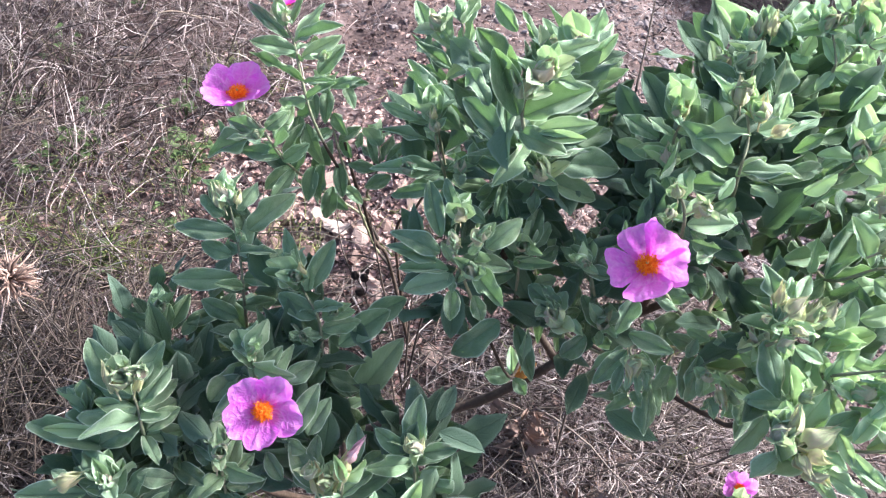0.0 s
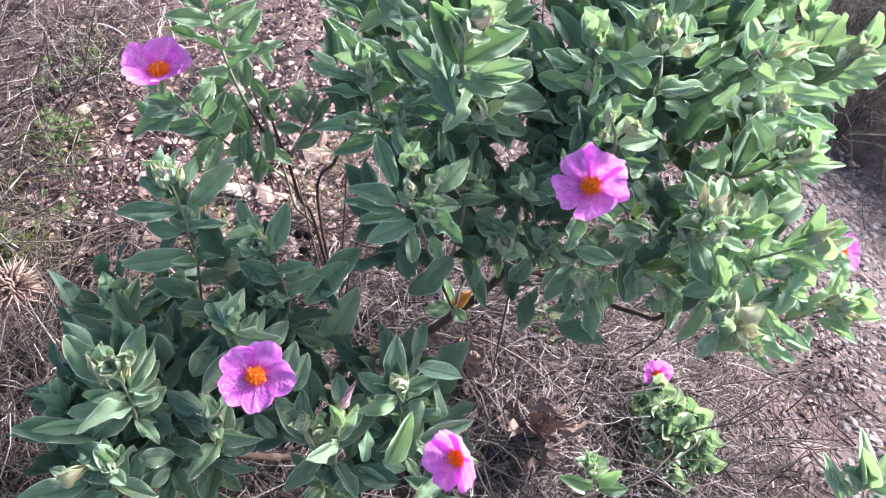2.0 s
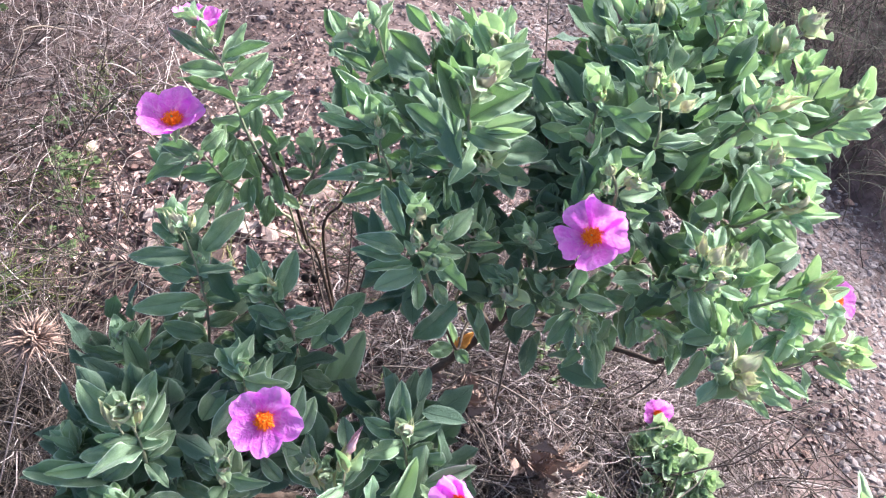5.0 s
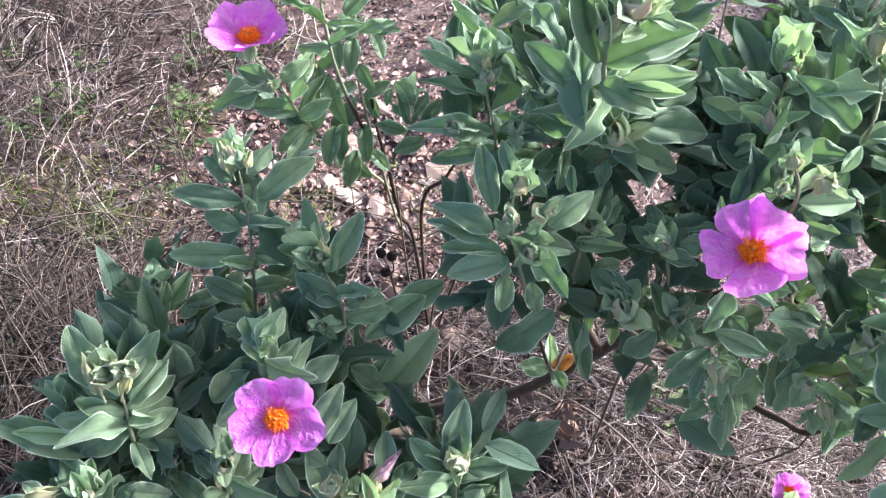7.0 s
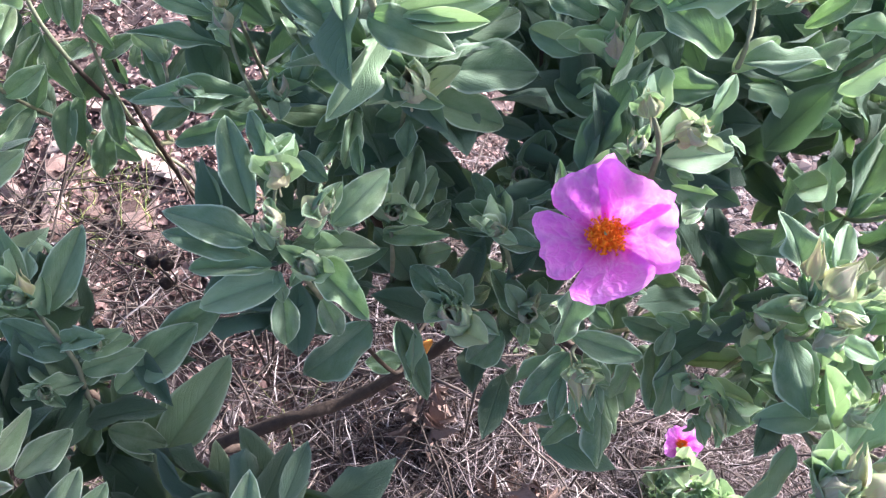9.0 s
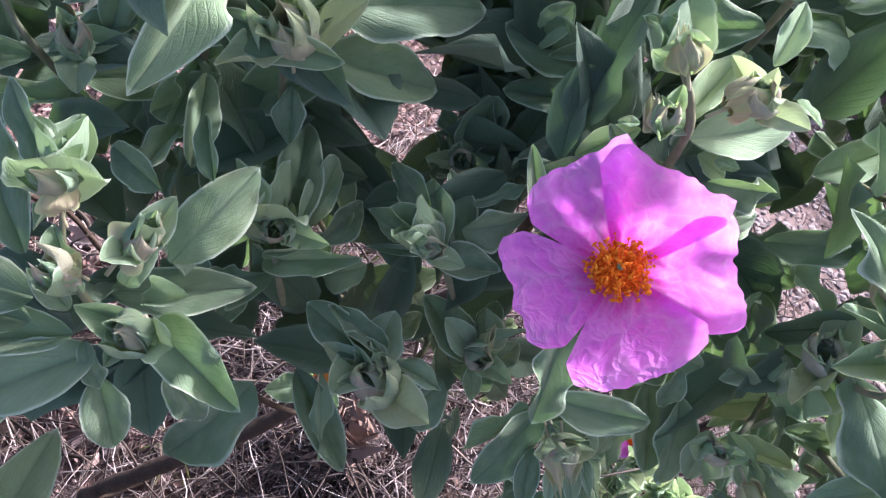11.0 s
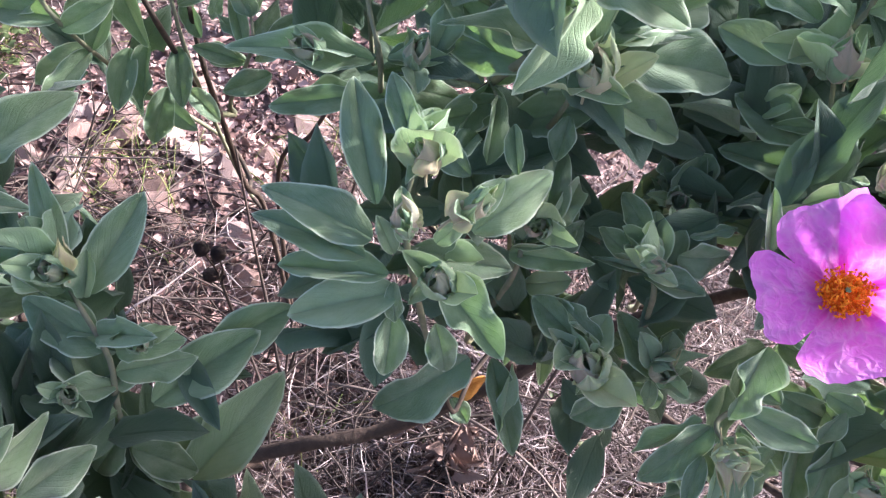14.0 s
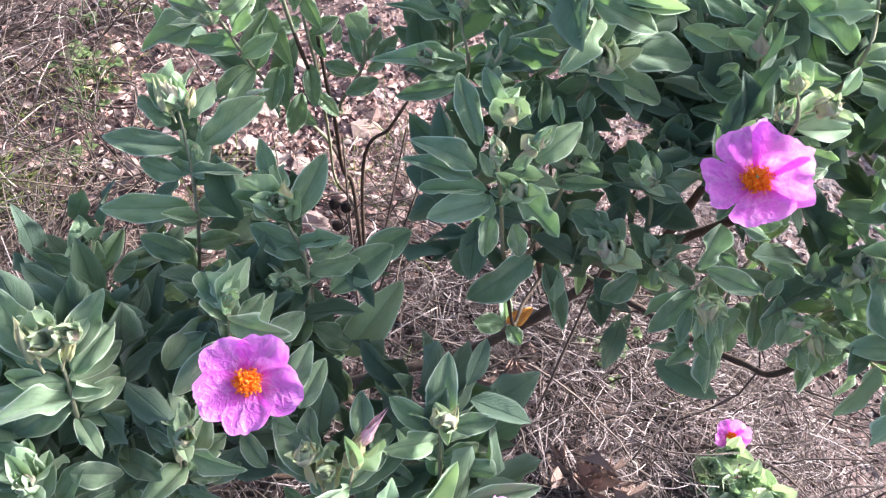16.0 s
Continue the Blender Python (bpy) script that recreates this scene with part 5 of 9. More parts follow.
leaf(s, (0.1659, 0.3350, 0.5823), (0.1624, 0.3319, 0.5662), 0.0087, 'm')
leaf(s, (0.1103, 0.3476, 0.6500), (0.1109, 0.3622, 0.6625), 0.0053, 'm')
leaf(s, (0.1326, 0.3498, 0.6609), (0.1289, 0.3616, 0.6669), 0.0053, 'm')
leaf(s, (0.1700, 0.3326, 0.5674), (0.1642, 0.3117, 0.5415), 0.0140, 'm')
leaf(s, (0.1181, 0.3285, 0.5957), (0.1465, 0.3200, 0.5872), 0.0136, 'm')
leaf(s, (0.1369, 0.3327, 0.5912), (0.1318, 0.3469, 0.5881), 0.0080, 'm')
leaf(s, (0.1963, 0.3412, 0.5690), (0.1960, 0.3635, 0.5629), 0.0120, 'm')
leaf(s, (0.2055, 0.3561, 0.5825), (0.1967, 0.3436, 0.5505), 0.0179, 'm')
leaf(s, (0.2163, 0.3570, 0.5838), (0.2114, 0.3623, 0.5624), 0.0117, 'f')
leaf(s, (0.1660, 0.3698, 0.6500), (0.1928, 0.3824, 0.6442), 0.0110, 'm')
leaf(s, (0.1831, 0.3608, 0.6515), (0.1807, 0.3767, 0.6354), 0.0118, 'm')
s = shoot(shrub_a, [(0.1985, 0.3869, 0.4957), (0.1421, 0.3488, 0.5608), (0.1255, 0.3383, 0.5673), (0.1271, 0.3289, 0.5669)], 0.0009, 0.3)
curl(s, (0.1230, 0.3210, 0.5753), 0.0125)
bud(s, (0.1250, 0.3237, 0.5753), (0.1240, 0.3095, 0.5696), 0.0072)
bud(s, (0.1208, 0.3254, 0.5746), (0.1203, 0.3084, 0.5673), 0.0066)
leaf(s, (0.1239, 0.3374, 0.5664), (0.1001, 0.3233, 0.5470), 0.0133, 'm')
leaf(s, (0.1261, 0.3307, 0.5667), (0.1294, 0.3086, 0.5590), 0.0067, 'f')
leaf(s, (0.1248, 0.3314, 0.5661), (0.1211, 0.3112, 0.5592), 0.0083, 'f')
leaf(s, (0.1191, 0.3279, 0.5629), (0.1126, 0.3136, 0.5510), 0.0073, 'm')
leaf(s, (0.1288, 0.3279, 0.5670), (0.1334, 0.3095, 0.5622), 0.0051, 'f')
leaf(s, (0.1210, 0.3398, 0.5663), (0.1009, 0.3351, 0.5421), 0.0084, 'm')
leaf(s, (0.1305, 0.3340, 0.5691), (0.1355, 0.3242, 0.5599), 0.0075, 'm')
s = shoot(shrub_a, [(0.2481, 0.3593, 0.5178), (0.1945, 0.3236, 0.5642), (0.1817, 0.3144, 0.5667), (0.1840, 0.3045, 0.5664)], 0.0009, 0.15, kind='y')
curl(s, (0.1687, 0.3103, 0.5737), 0.0129, 'y')
bud(s, (0.1748, 0.3003, 0.5724), (0.1764, 0.2863, 0.5680), 0.0092)
bud(s, (0.1709, 0.3090, 0.5713), (0.1679, 0.3163, 0.5785), 0.0053)
leaf(s, (0.1763, 0.3162, 0.5656), (0.1970, 0.3033, 0.5661), 0.0094, 'y')
leaf(s, (0.1690, 0.3068, 0.5586), (0.1687, 0.3186, 0.5707), 0.0070, 'y')
leaf(s, (0.1712, 0.3043, 0.5594), (0.1748, 0.2923, 0.5532), 0.0073, 'f')
leaf(s, (0.1744, 0.3044, 0.5611), (0.1681, 0.2997, 0.5509), 0.0066, 'm')
leaf(s, (0.2207, 0.3523, 0.5622), (0.2123, 0.3271, 0.5475), 0.0158, 'y')
leaf(s, (0.1747, 0.3200, 0.5673), (0.1702, 0.3131, 0.5484), 0.0100, 'f')
leaf(s, (0.1833, 0.3066, 0.5664), (0.1777, 0.3173, 0.5708), 0.0066, 'y')
leaf(s, (0.2059, 0.3132, 0.5624), (0.2313, 0.3051, 0.5554), 0.0105, 'f')
leaf(s, (0.2010, 0.3162, 0.5632), (0.2278, 0.3039, 0.5566), 0.0104, 'f')
leaf(s, (0.1776, 0.3345, 0.5533), (0.2067, 0.3325, 0.5493), 0.0108, 'y')
leaf(s, (0.2236, 0.3301, 0.5450), (0.2491, 0.3404, 0.5473), 0.0143, 'f')
s = shoot(shrub_a, [(0.2260, 0.4043, 0.5118), (0.2195, 0.3527, 0.5547), (0.1950, 0.3051, 0.6133), (0.1999, 0.3038, 0.6221), (0.2001, 0.3086, 0.6298)], 0.0009, 0.6, kind='y')
curl(s, (0.1977, 0.3217, 0.6038), 0.0186)
curl(s, (0.1987, 0.2940, 0.6296), 0.0140, 'y')
bud(s, (0.1943, 0.3116, 0.6441), (0.1975, 0.3202, 0.6554), 0.0067)
bud(s, (0.1997, 0.3060, 0.6405), (0.2112, 0.3118, 0.6509), 0.0109)
bud(s, (0.2019, 0.2993, 0.6356), (0.2090, 0.2938, 0.6363), 0.0079)
bud(s, (0.1854, 0.3051, 0.6375), (0.1903, 0.3044, 0.6416), 0.0056)
leaf(s, (0.1957, 0.3155, 0.6346), (0.1955, 0.3346, 0.6537), 0.0108, 'm')
leaf(s, (0.2019, 0.3149, 0.6351), (0.2094, 0.3327, 0.6454), 0.0075, 'y')
leaf(s, (0.1959, 0.3067, 0.6252), (0.1706, 0.3082, 0.6300), 0.0134, 'c')
leaf(s, (0.1937, 0.3270, 0.5919), (0.1742, 0.3290, 0.5851), 0.0108, 'f')
leaf(s, (0.1968, 0.3115, 0.6103), (0.2027, 0.2798, 0.5937), 0.0180, 'm')
leaf(s, (0.2044, 0.3027, 0.6220), (0.1982, 0.2900, 0.6161), 0.0080, 'y')
leaf(s, (0.1991, 0.3088, 0.6297), (0.1850, 0.3020, 0.6349), 0.0085, 'c')
leaf(s, (0.2052, 0.3078, 0.6300), (0.2192, 0.3023, 0.6280), 0.0079, 'y')
leaf(s, (0.1943, 0.3183, 0.5993), (0.1935, 0.3139, 0.5828), 0.0089, 'y')
leaf(s, (0.1939, 0.3288, 0.5769), (0.2209, 0.3172, 0.5618), 0.0147, 'y')
leaf(s, (0.2078, 0.2992, 0.6198), (0.2236, 0.2901, 0.6151), 0.0098, 'y')
leaf(s, (0.2101, 0.3360, 0.5976), (0.2042, 0.3570, 0.6030), 0.0117, 'f')
leaf(s, (0.2085, 0.3171, 0.6380), (0.2204, 0.3349, 0.6412), 0.0096, 'f')
leaf(s, (0.2168, 0.3549, 0.5877), (0.2060, 0.3722, 0.5842), 0.0107, 'm')
s = shoot(shrub_a, [(0.1540, 0.3744, 0.6124), (0.1435, 0.3529, 0.6657), (0.1414, 0.3537, 0.6789), (0.1379, 0.3588, 0.6875)], 0.0009, kind='y')
curl(s, (0.1496, 0.3441, 0.6881), 0.0132)
curl(s, (0.1298, 0.3443, 0.6850), 0.0088, 'y')
bud(s, (0.1337, 0.3495, 0.6924), (0.1326, 0.3561, 0.7013), 0.0070)
bud(s, (0.1342, 0.3510, 0.6755), (0.1323, 0.3552, 0.6824), 0.0063)
bud(s, (0.1438, 0.3451, 0.6853), (0.1564, 0.3453, 0.6914), 0.0095)
leaf(s, (0.1606, 0.3560, 0.6847), (0.1706, 0.3655, 0.6939), 0.0070, 'y')
leaf(s, (0.1341, 0.3577, 0.6851), (0.1323, 0.3679, 0.6909), 0.0050, 'y')
leaf(s, (0.1411, 0.3567, 0.6840), (0.1405, 0.3674, 0.6925), 0.0043, 'y')
leaf(s, (0.1655, 0.3496, 0.6796), (0.1712, 0.3441, 0.6761), 0.0045, 'y')
leaf(s, (0.1449, 0.3526, 0.6680), (0.1749, 0.3574, 0.6639), 0.0145, 'f')
leaf(s, (0.1324, 0.3557, 0.6720), (0.1275, 0.3571, 0.6723), 0.0026, 'y')
leaf(s, (0.1343, 0.3553, 0.6722), (0.1427, 0.3505, 0.6737), 0.0051, 'y')
leaf(s, (0.1404, 0.3538, 0.6707), (0.1643, 0.3703, 0.6750), 0.0080, 'y')
leaf(s, (0.1474, 0.3508, 0.6644), (0.1574, 0.3486, 0.6566), 0.0067, 'y')
leaf(s, (0.1391, 0.3632, 0.6618), (0.1266, 0.3659, 0.6516), 0.0085, 'y')
s = shoot(shrub_a, [(0.1713, 0.4393, 0.5725), (0.1517, 0.4053, 0.6428), (0.1495, 0.4089, 0.6581), (0.1480, 0.4149, 0.6678)], 0.0009)
curl(s, (0.1442, 0.4055, 0.6752), 0.0130)
bud(s, (0.1450, 0.4036, 0.6712), (0.1445, 0.4099, 0.6800), 0.0083)
leaf(s, (0.1527, 0.4078, 0.6552), (0.1451, 0.3993, 0.6481), 0.0070, 'm')
leaf(s, (0.1539, 0.4104, 0.6617), (0.1508, 0.4277, 0.6780), 0.0092, 'm')
leaf(s, (0.1563, 0.4090, 0.6598), (0.1641, 0.4211, 0.6709), 0.0083, 'f')
leaf(s, (0.1502, 0.4060, 0.6417), (0.1280, 0.4292, 0.6436), 0.0167, 'm')
leaf(s, (0.1533, 0.4066, 0.6278), (0.1281, 0.4230, 0.6238), 0.0153, 'm')
leaf(s, (0.1470, 0.4127, 0.6639), (0.1447, 0.4221, 0.6710), 0.0060, 'f')
leaf(s, (0.1504, 0.4123, 0.6640), (0.1538, 0.4208, 0.6713), 0.0060, 'f')
leaf(s, (0.1510, 0.4066, 0.6479), (0.1357, 0.4115, 0.6452), 0.0057, 'm')
leaf(s, (0.1635, 0.4035, 0.6432), (0.1566, 0.4026, 0.6285), 0.0085, 'm')
s = shoot(shrub_a, [(0.2089, 0.4415, 0.5467), (0.1912, 0.4041, 0.6338), (0.1765, 0.3755, 0.6914), (0.1797, 0.3857, 0.7087), (0.1755, 0.3956, 0.7257)], 0.0009, kind='y')
curl(s, (0.1797, 0.3822, 0.7292), 0.0171, 'y')
curl(s, (0.1717, 0.3901, 0.7372), 0.0134)
bud(s, (0.1692, 0.3861, 0.7303), (0.1687, 0.3961, 0.7445), 0.0108)
bud(s, (0.1824, 0.3834, 0.7205), (0.1851, 0.3930, 0.7344), 0.0102)
bud(s, (0.1905, 0.3776, 0.7148), (0.2029, 0.3809, 0.7223), 0.0078)
leaf(s, (0.1697, 0.3772, 0.6935), (0.1407, 0.3941, 0.7128), 0.0201, 'm')
leaf(s, (0.1773, 0.3754, 0.6906), (0.2212, 0.3761, 0.6909), 0.0128, 'm')
leaf(s, (0.1755, 0.3763, 0.6855), (0.1941, 0.3839, 0.6932), 0.0102, 'y')
leaf(s, (0.1706, 0.3929, 0.7213), (0.1577, 0.4087, 0.7402), 0.0079, 'y')
leaf(s, (0.1851, 0.3872, 0.7109), (0.2116, 0.3891, 0.7128), 0.0133, 'y')
leaf(s, (0.1979, 0.3908, 0.7163), (0.2025, 0.4021, 0.7275), 0.0086, 'y')
leaf(s, (0.1986, 0.3852, 0.7082), (0.2247, 0.3948, 0.7142), 0.0053, 'y')
leaf(s, (0.1834, 0.3925, 0.7199), (0.1901, 0.3984, 0.7316), 0.0076, 'y')
leaf(s, (0.1821, 0.3908, 0.7172), (0.1691, 0.3968, 0.7288), 0.0086, 'y')
leaf(s, (0.1872, 0.3901, 0.7157), (0.1784, 0.3956, 0.7296), 0.0086, 'y')
leaf(s, (0.1813, 0.3857, 0.7087), (0.1505, 0.3875, 0.7147), 0.0100, 'f')
leaf(s, (0.2155, 0.3680, 0.6793), (0.2310, 0.3691, 0.6945), 0.0113, 'y')
leaf(s, (0.1739, 0.3774, 0.6766), (0.1509, 0.3913, 0.6693), 0.0137, 'm')
leaf(s, (0.1908, 0.3836, 0.6712), (0.2258, 0.3847, 0.6610), 0.0147, 'f')
leaf(s, (0.1988, 0.3814, 0.6777), (0.2441, 0.3950, 0.6799), 0.0117, 'm')
leaf(s, (0.1858, 0.3903, 0.6561), (0.1717, 0.3863, 0.6351), 0.0133, 'y')
s = shoot(shrub_a, [(0.2184, 0.4766, 0.6211), (0.2046, 0.4609, 0.6863), (0.2081, 0.4727, 0.7042)], 0.0009)
curl(s, (0.1987, 0.4643, 0.7107), 0.0199)
curl(s, (0.1593, 0.4520, 0.6494), 0.0169)
leaf(s, (0.1973, 0.4675, 0.6923), (0.1758, 0.4793, 0.6987), 0.0132, 'm')
leaf(s, (0.1932, 0.4632, 0.6797), (0.1800, 0.4497, 0.6661), 0.0121, 'm')
leaf(s, (0.2055, 0.4604, 0.6854), (0.2025, 0.4818, 0.7093), 0.0167, 'm')
leaf(s, (0.2153, 0.4702, 0.7038), (0.1959, 0.4920, 0.7149), 0.0160, 'm')
leaf(s, (0.2100, 0.4615, 0.6894), (0.2188, 0.4758, 0.7091), 0.0135, 'm')
leaf(s, (0.1888, 0.4626, 0.6709), (0.1761, 0.4813, 0.6705), 0.0117, 'm')
leaf(s, (0.2218, 0.4563, 0.6872), (0.2407, 0.4881, 0.7061), 0.0179, 'm')
leaf(s, (0.2025, 0.4676, 0.6598), (0.2369, 0.4622, 0.6531), 0.0184, 'f')
leaf(s, (0.1805, 0.4640, 0.6655), (0.1676, 0.4828, 0.6651), 0.0118, 'm')
leaf(s, (0.1702, 0.4484, 0.6329), (0.1623, 0.4749, 0.6488), 0.0166, 'm')
leaf(s, (0.1701, 0.4591, 0.6422), (0.1854, 0.4740, 0.6576), 0.0137, 'f')
leaf(s, (0.1633, 0.4608, 0.6419), (0.1468, 0.4705, 0.6428), 0.0100, 'm')
leaf(s, (0.1559, 0.4484, 0.6292), (0.1684, 0.4535, 0.6409), 0.0093, 'f')
s = shoot(shrub_a, [(0.2843, 0.5062, 0.6010), (0.2759, 0.4870, 0.6646), (0.2811, 0.4960, 0.6804)], 0.0009, kind='y')
curl(s, (0.3212, 0.4789, 0.6919), 0.0267)
curl(s, (0.3503, 0.4806, 0.7009), 0.0214)
curl(s, (0.2757, 0.4902, 0.6902), 0.0182)
leaf(s, (0.3255, 0.4750, 0.6730), (0.3223, 0.5014, 0.6951), 0.0162, 'y')
leaf(s, (0.3277, 0.4744, 0.6732), (0.3448, 0.4931, 0.6938), 0.0162, 'y')
leaf(s, (0.3097, 0.4767, 0.6672), (0.3274, 0.4796, 0.6742), 0.0096, 'y')
leaf(s, (0.3301, 0.4747, 0.6744), (0.3508, 0.4805, 0.6847), 0.0124, 'y')
leaf(s, (0.3516, 0.4839, 0.6879), (0.3503, 0.5007, 0.7021), 0.0114, 'y')
bud(s, (0.3183, 0.4724, 0.6829), (0.3256, 0.4901, 0.7042), 0.0206)
bud(s, (0.3436, 0.4787, 0.6948), (0.3636, 0.4825, 0.7072), 0.0172)
leaf(s, (0.2505, 0.5049, 0.6773), (0.2370, 0.5255, 0.6981), 0.0144, 'y')
leaf(s, (0.2591, 0.4970, 0.6702), (0.2747, 0.5195, 0.6895), 0.0144, 'y')
leaf(s, (0.2640, 0.5007, 0.6783), (0.2577, 0.5261, 0.6987), 0.0124, 'y')
leaf(s, (0.2773, 0.4940, 0.6755), (0.2383, 0.4933, 0.6708), 0.0134, 'f')
leaf(s, (0.2797, 0.4959, 0.6795), (0.3056, 0.5003, 0.6966), 0.0163, 'y')
leaf(s, (0.2863, 0.4913, 0.6762), (0.3117, 0.4828, 0.6824), 0.0143, 'y')
leaf(s, (0.2996, 0.4914, 0.6811), (0.2940, 0.5110, 0.6967), 0.0134, 'y')
leaf(s, (0.2919, 0.4848, 0.6697), (0.3158, 0.4713, 0.6644), 0.0144, 'm')
leaf(s, (0.2682, 0.4895, 0.6582), (0.2372, 0.4895, 0.6566), 0.0145, 'y')
leaf(s, (0.3099, 0.4819, 0.6749), (0.3239, 0.4675, 0.6659), 0.0114, 'y')
s = shoot(shrub_a, [(0.3571, 0.4871, 0.5779), (0.3547, 0.4610, 0.6369), (0.3603, 0.4742, 0.6565)], 0.0009, kind='y')
curl(s, (0.3531, 0.4656, 0.6634), 0.0198, 'y')
leaf(s, (0.3538, 0.4614, 0.6356), (0.3696, 0.4930, 0.6671), 0.0198, 'y')
leaf(s, (0.3628, 0.4611, 0.6405), (0.3836, 0.4763, 0.6590), 0.0148, 'y')
leaf(s, (0.3443, 0.4693, 0.6432), (0.3449, 0.4985, 0.6642), 0.0128, 'y')
leaf(s, (0.3721, 0.4585, 0.6411), (0.3888, 0.4550, 0.6497), 0.0099, 'y')
leaf(s, (0.3535, 0.4603, 0.6316), (0.3768, 0.4507, 0.6292), 0.0131, 'y')
leaf(s, (0.3493, 0.4650, 0.6348), (0.3299, 0.4773, 0.6466), 0.0135, 'y')
leaf(s, (0.3431, 0.4662, 0.6225), (0.3718, 0.4595, 0.6106), 0.0165, 'y')
s = shoot(shrub_a, [(0.3380, 0.4438, 0.6028), (0.3757, 0.4404, 0.6310), (0.3896, 0.4448, 0.6438)], 0.0009, kind='y')
curl(s, (0.3826, 0.4402, 0.6542), 0.0186)
bud(s, (0.3738, 0.4404, 0.6494), (0.3928, 0.4448, 0.6622), 0.0114)
leaf(s, (0.3765, 0.4395, 0.6304), (0.4152, 0.4336, 0.6352), 0.0176, 'y')
leaf(s, (0.3815, 0.4441, 0.6384), (0.4010, 0.4665, 0.6634), 0.0147, 'y')
leaf(s, (0.3722, 0.4384, 0.6257), (0.4013, 0.4232, 0.6245), 0.0138, 'y')
leaf(s, (0.3821, 0.4502, 0.6457), (0.4036, 0.4457, 0.6472), 0.0114, 'y')
leaf(s, (0.3933, 0.4370, 0.6371), (0.4168, 0.4424, 0.6477), 0.0107, 'y')
leaf(s, (0.3672, 0.4385, 0.6215), (0.3785, 0.4206, 0.6088), 0.0128, 'y')
leaf(s, (0.3590, 0.4396, 0.6156), (0.3848, 0.4266, 0.6156), 0.0151, 'y')
s = shoot(shrub_a, [(0.2621, 0.4207, 0.6404), (0.2784, 0.4168, 0.6640), (0.2983, 0.4162, 0.6781)], 0.0009, kind='y')
curl(s, (0.2876, 0.4105, 0.6866), 0.0201, 'y')
bud(s, (0.2795, 0.4108, 0.6821), (0.3115, 0.4054, 0.6896), 0.0137)
leaf(s, (0.2725, 0.4209, 0.6606), (0.2731, 0.4468, 0.6896), 0.0202, 'y')
leaf(s, (0.2758, 0.4184, 0.6621), (0.2921, 0.4344, 0.6833), 0.0135, 'f')
leaf(s, (0.2794, 0.4187, 0.6669), (0.3187, 0.4199, 0.6780), 0.0207, 'y')
leaf(s, (0.2792, 0.4137, 0.6595), (0.2506, 0.4114, 0.6486), 0.0153, 'f')
leaf(s, (0.2820, 0.4100, 0.6574), (0.3126, 0.4024, 0.6586), 0.0135, 'y')
leaf(s, (0.2687, 0.4200, 0.6516), (0.2389, 0.4105, 0.6348), 0.0164, 'y')
leaf(s, (0.2621, 0.4207, 0.6404), (0.2390, 0.4296, 0.6487), 0.0136, 'y')
leaf(s, (0.2719, 0.4197, 0.6571), (0.2583, 0.4489, 0.6655), 0.0154, 'y')
leaf(s, (0.2546, 0.4296, 0.6462), (0.2446, 0.4450, 0.6533), 0.0102, 'y')
s = shoot(shrub_a, [(0.2542, 0.3631, 0.6072), (0.2732, 0.3544, 0.6274), (0.2879, 0.3512, 0.6365)], 0.0009, kind='y')
curl(s, (0.2819, 0.3470, 0.6475), 0.0216, 'y')
curl(s, (0.2699, 0.3729, 0.6669), 0.0177)
bud(s, (0.2717, 0.3556, 0.6415), (0.2938, 0.3577, 0.6531), 0.0142)
bud(s, (0.2703, 0.3711, 0.6628), (0.2737, 0.3803, 0.6757), 0.0126)
bud(s, (0.2766, 0.3478, 0.6360), (0.2953, 0.3442, 0.6417), 0.0118)
leaf(s, (0.2772, 0.3501, 0.6264), (0.3193, 0.3374, 0.6338), 0.0132, 'y')
leaf(s, (0.2780, 0.3559, 0.6329), (0.3130, 0.3519, 0.6383), 0.0132, 'y')
leaf(s, (0.2765, 0.3721, 0.6482), (0.3151, 0.3556, 0.6511), 0.0158, 'y')
leaf(s, (0.2680, 0.3922, 0.6614), (0.3292, 0.3771, 0.6592), 0.0158, 'y')
leaf(s, (0.2809, 0.3759, 0.6557), (0.3190, 0.3544, 0.6468), 0.0131, 'y')
leaf(s, (0.2595, 0.3804, 0.6381), (0.2867, 0.3804, 0.6450), 0.0146, 'y')
leaf(s, (0.2709, 0.3572, 0.6270), (0.2600, 0.3805, 0.6496), 0.0150, 'y')
leaf(s, (0.2509, 0.3649, 0.6079), (0.2858, 0.4018, 0.6354), 0.0190, 'm')
leaf(s, (0.2416, 0.3690, 0.6091), (0.2527, 0.3894, 0.6216), 0.0118, 'y')
leaf(s, (0.2821, 0.3636, 0.6442), (0.2975, 0.3731, 0.6564), 0.0114, 'y')
leaf(s, (0.2836, 0.3474, 0.6289), (0.2986, 0.3336, 0.6208), 0.0114, 'y')
leaf(s, (0.2730, 0.3505, 0.6219), (0.2950, 0.3358, 0.6067), 0.0150, 'f')
leaf(s, (0.2604, 0.3553, 0.6071), (0.2880, 0.3555, 0.6140), 0.0135, 'y')
leaf(s, (0.2303, 0.3848, 0.6037), (0.2624, 0.3899, 0.6055), 0.0156, 'y')
leaf(s, (0.2555, 0.3999, 0.6290), (0.2266, 0.4062, 0.6163), 0.0155, 'y')
s = shoot(shrub_a, [(0.2314, 0.3549, 0.5456), (0.2259, 0.3174, 0.5966), (0.2363, 0.3183, 0.6081)], 0.0009, 0.6, kind='y')
curl(s, (0.2242, 0.3185, 0.6214), 0.0212)
curl(s, (0.2133, 0.3276, 0.6266), 0.0164, 'y')
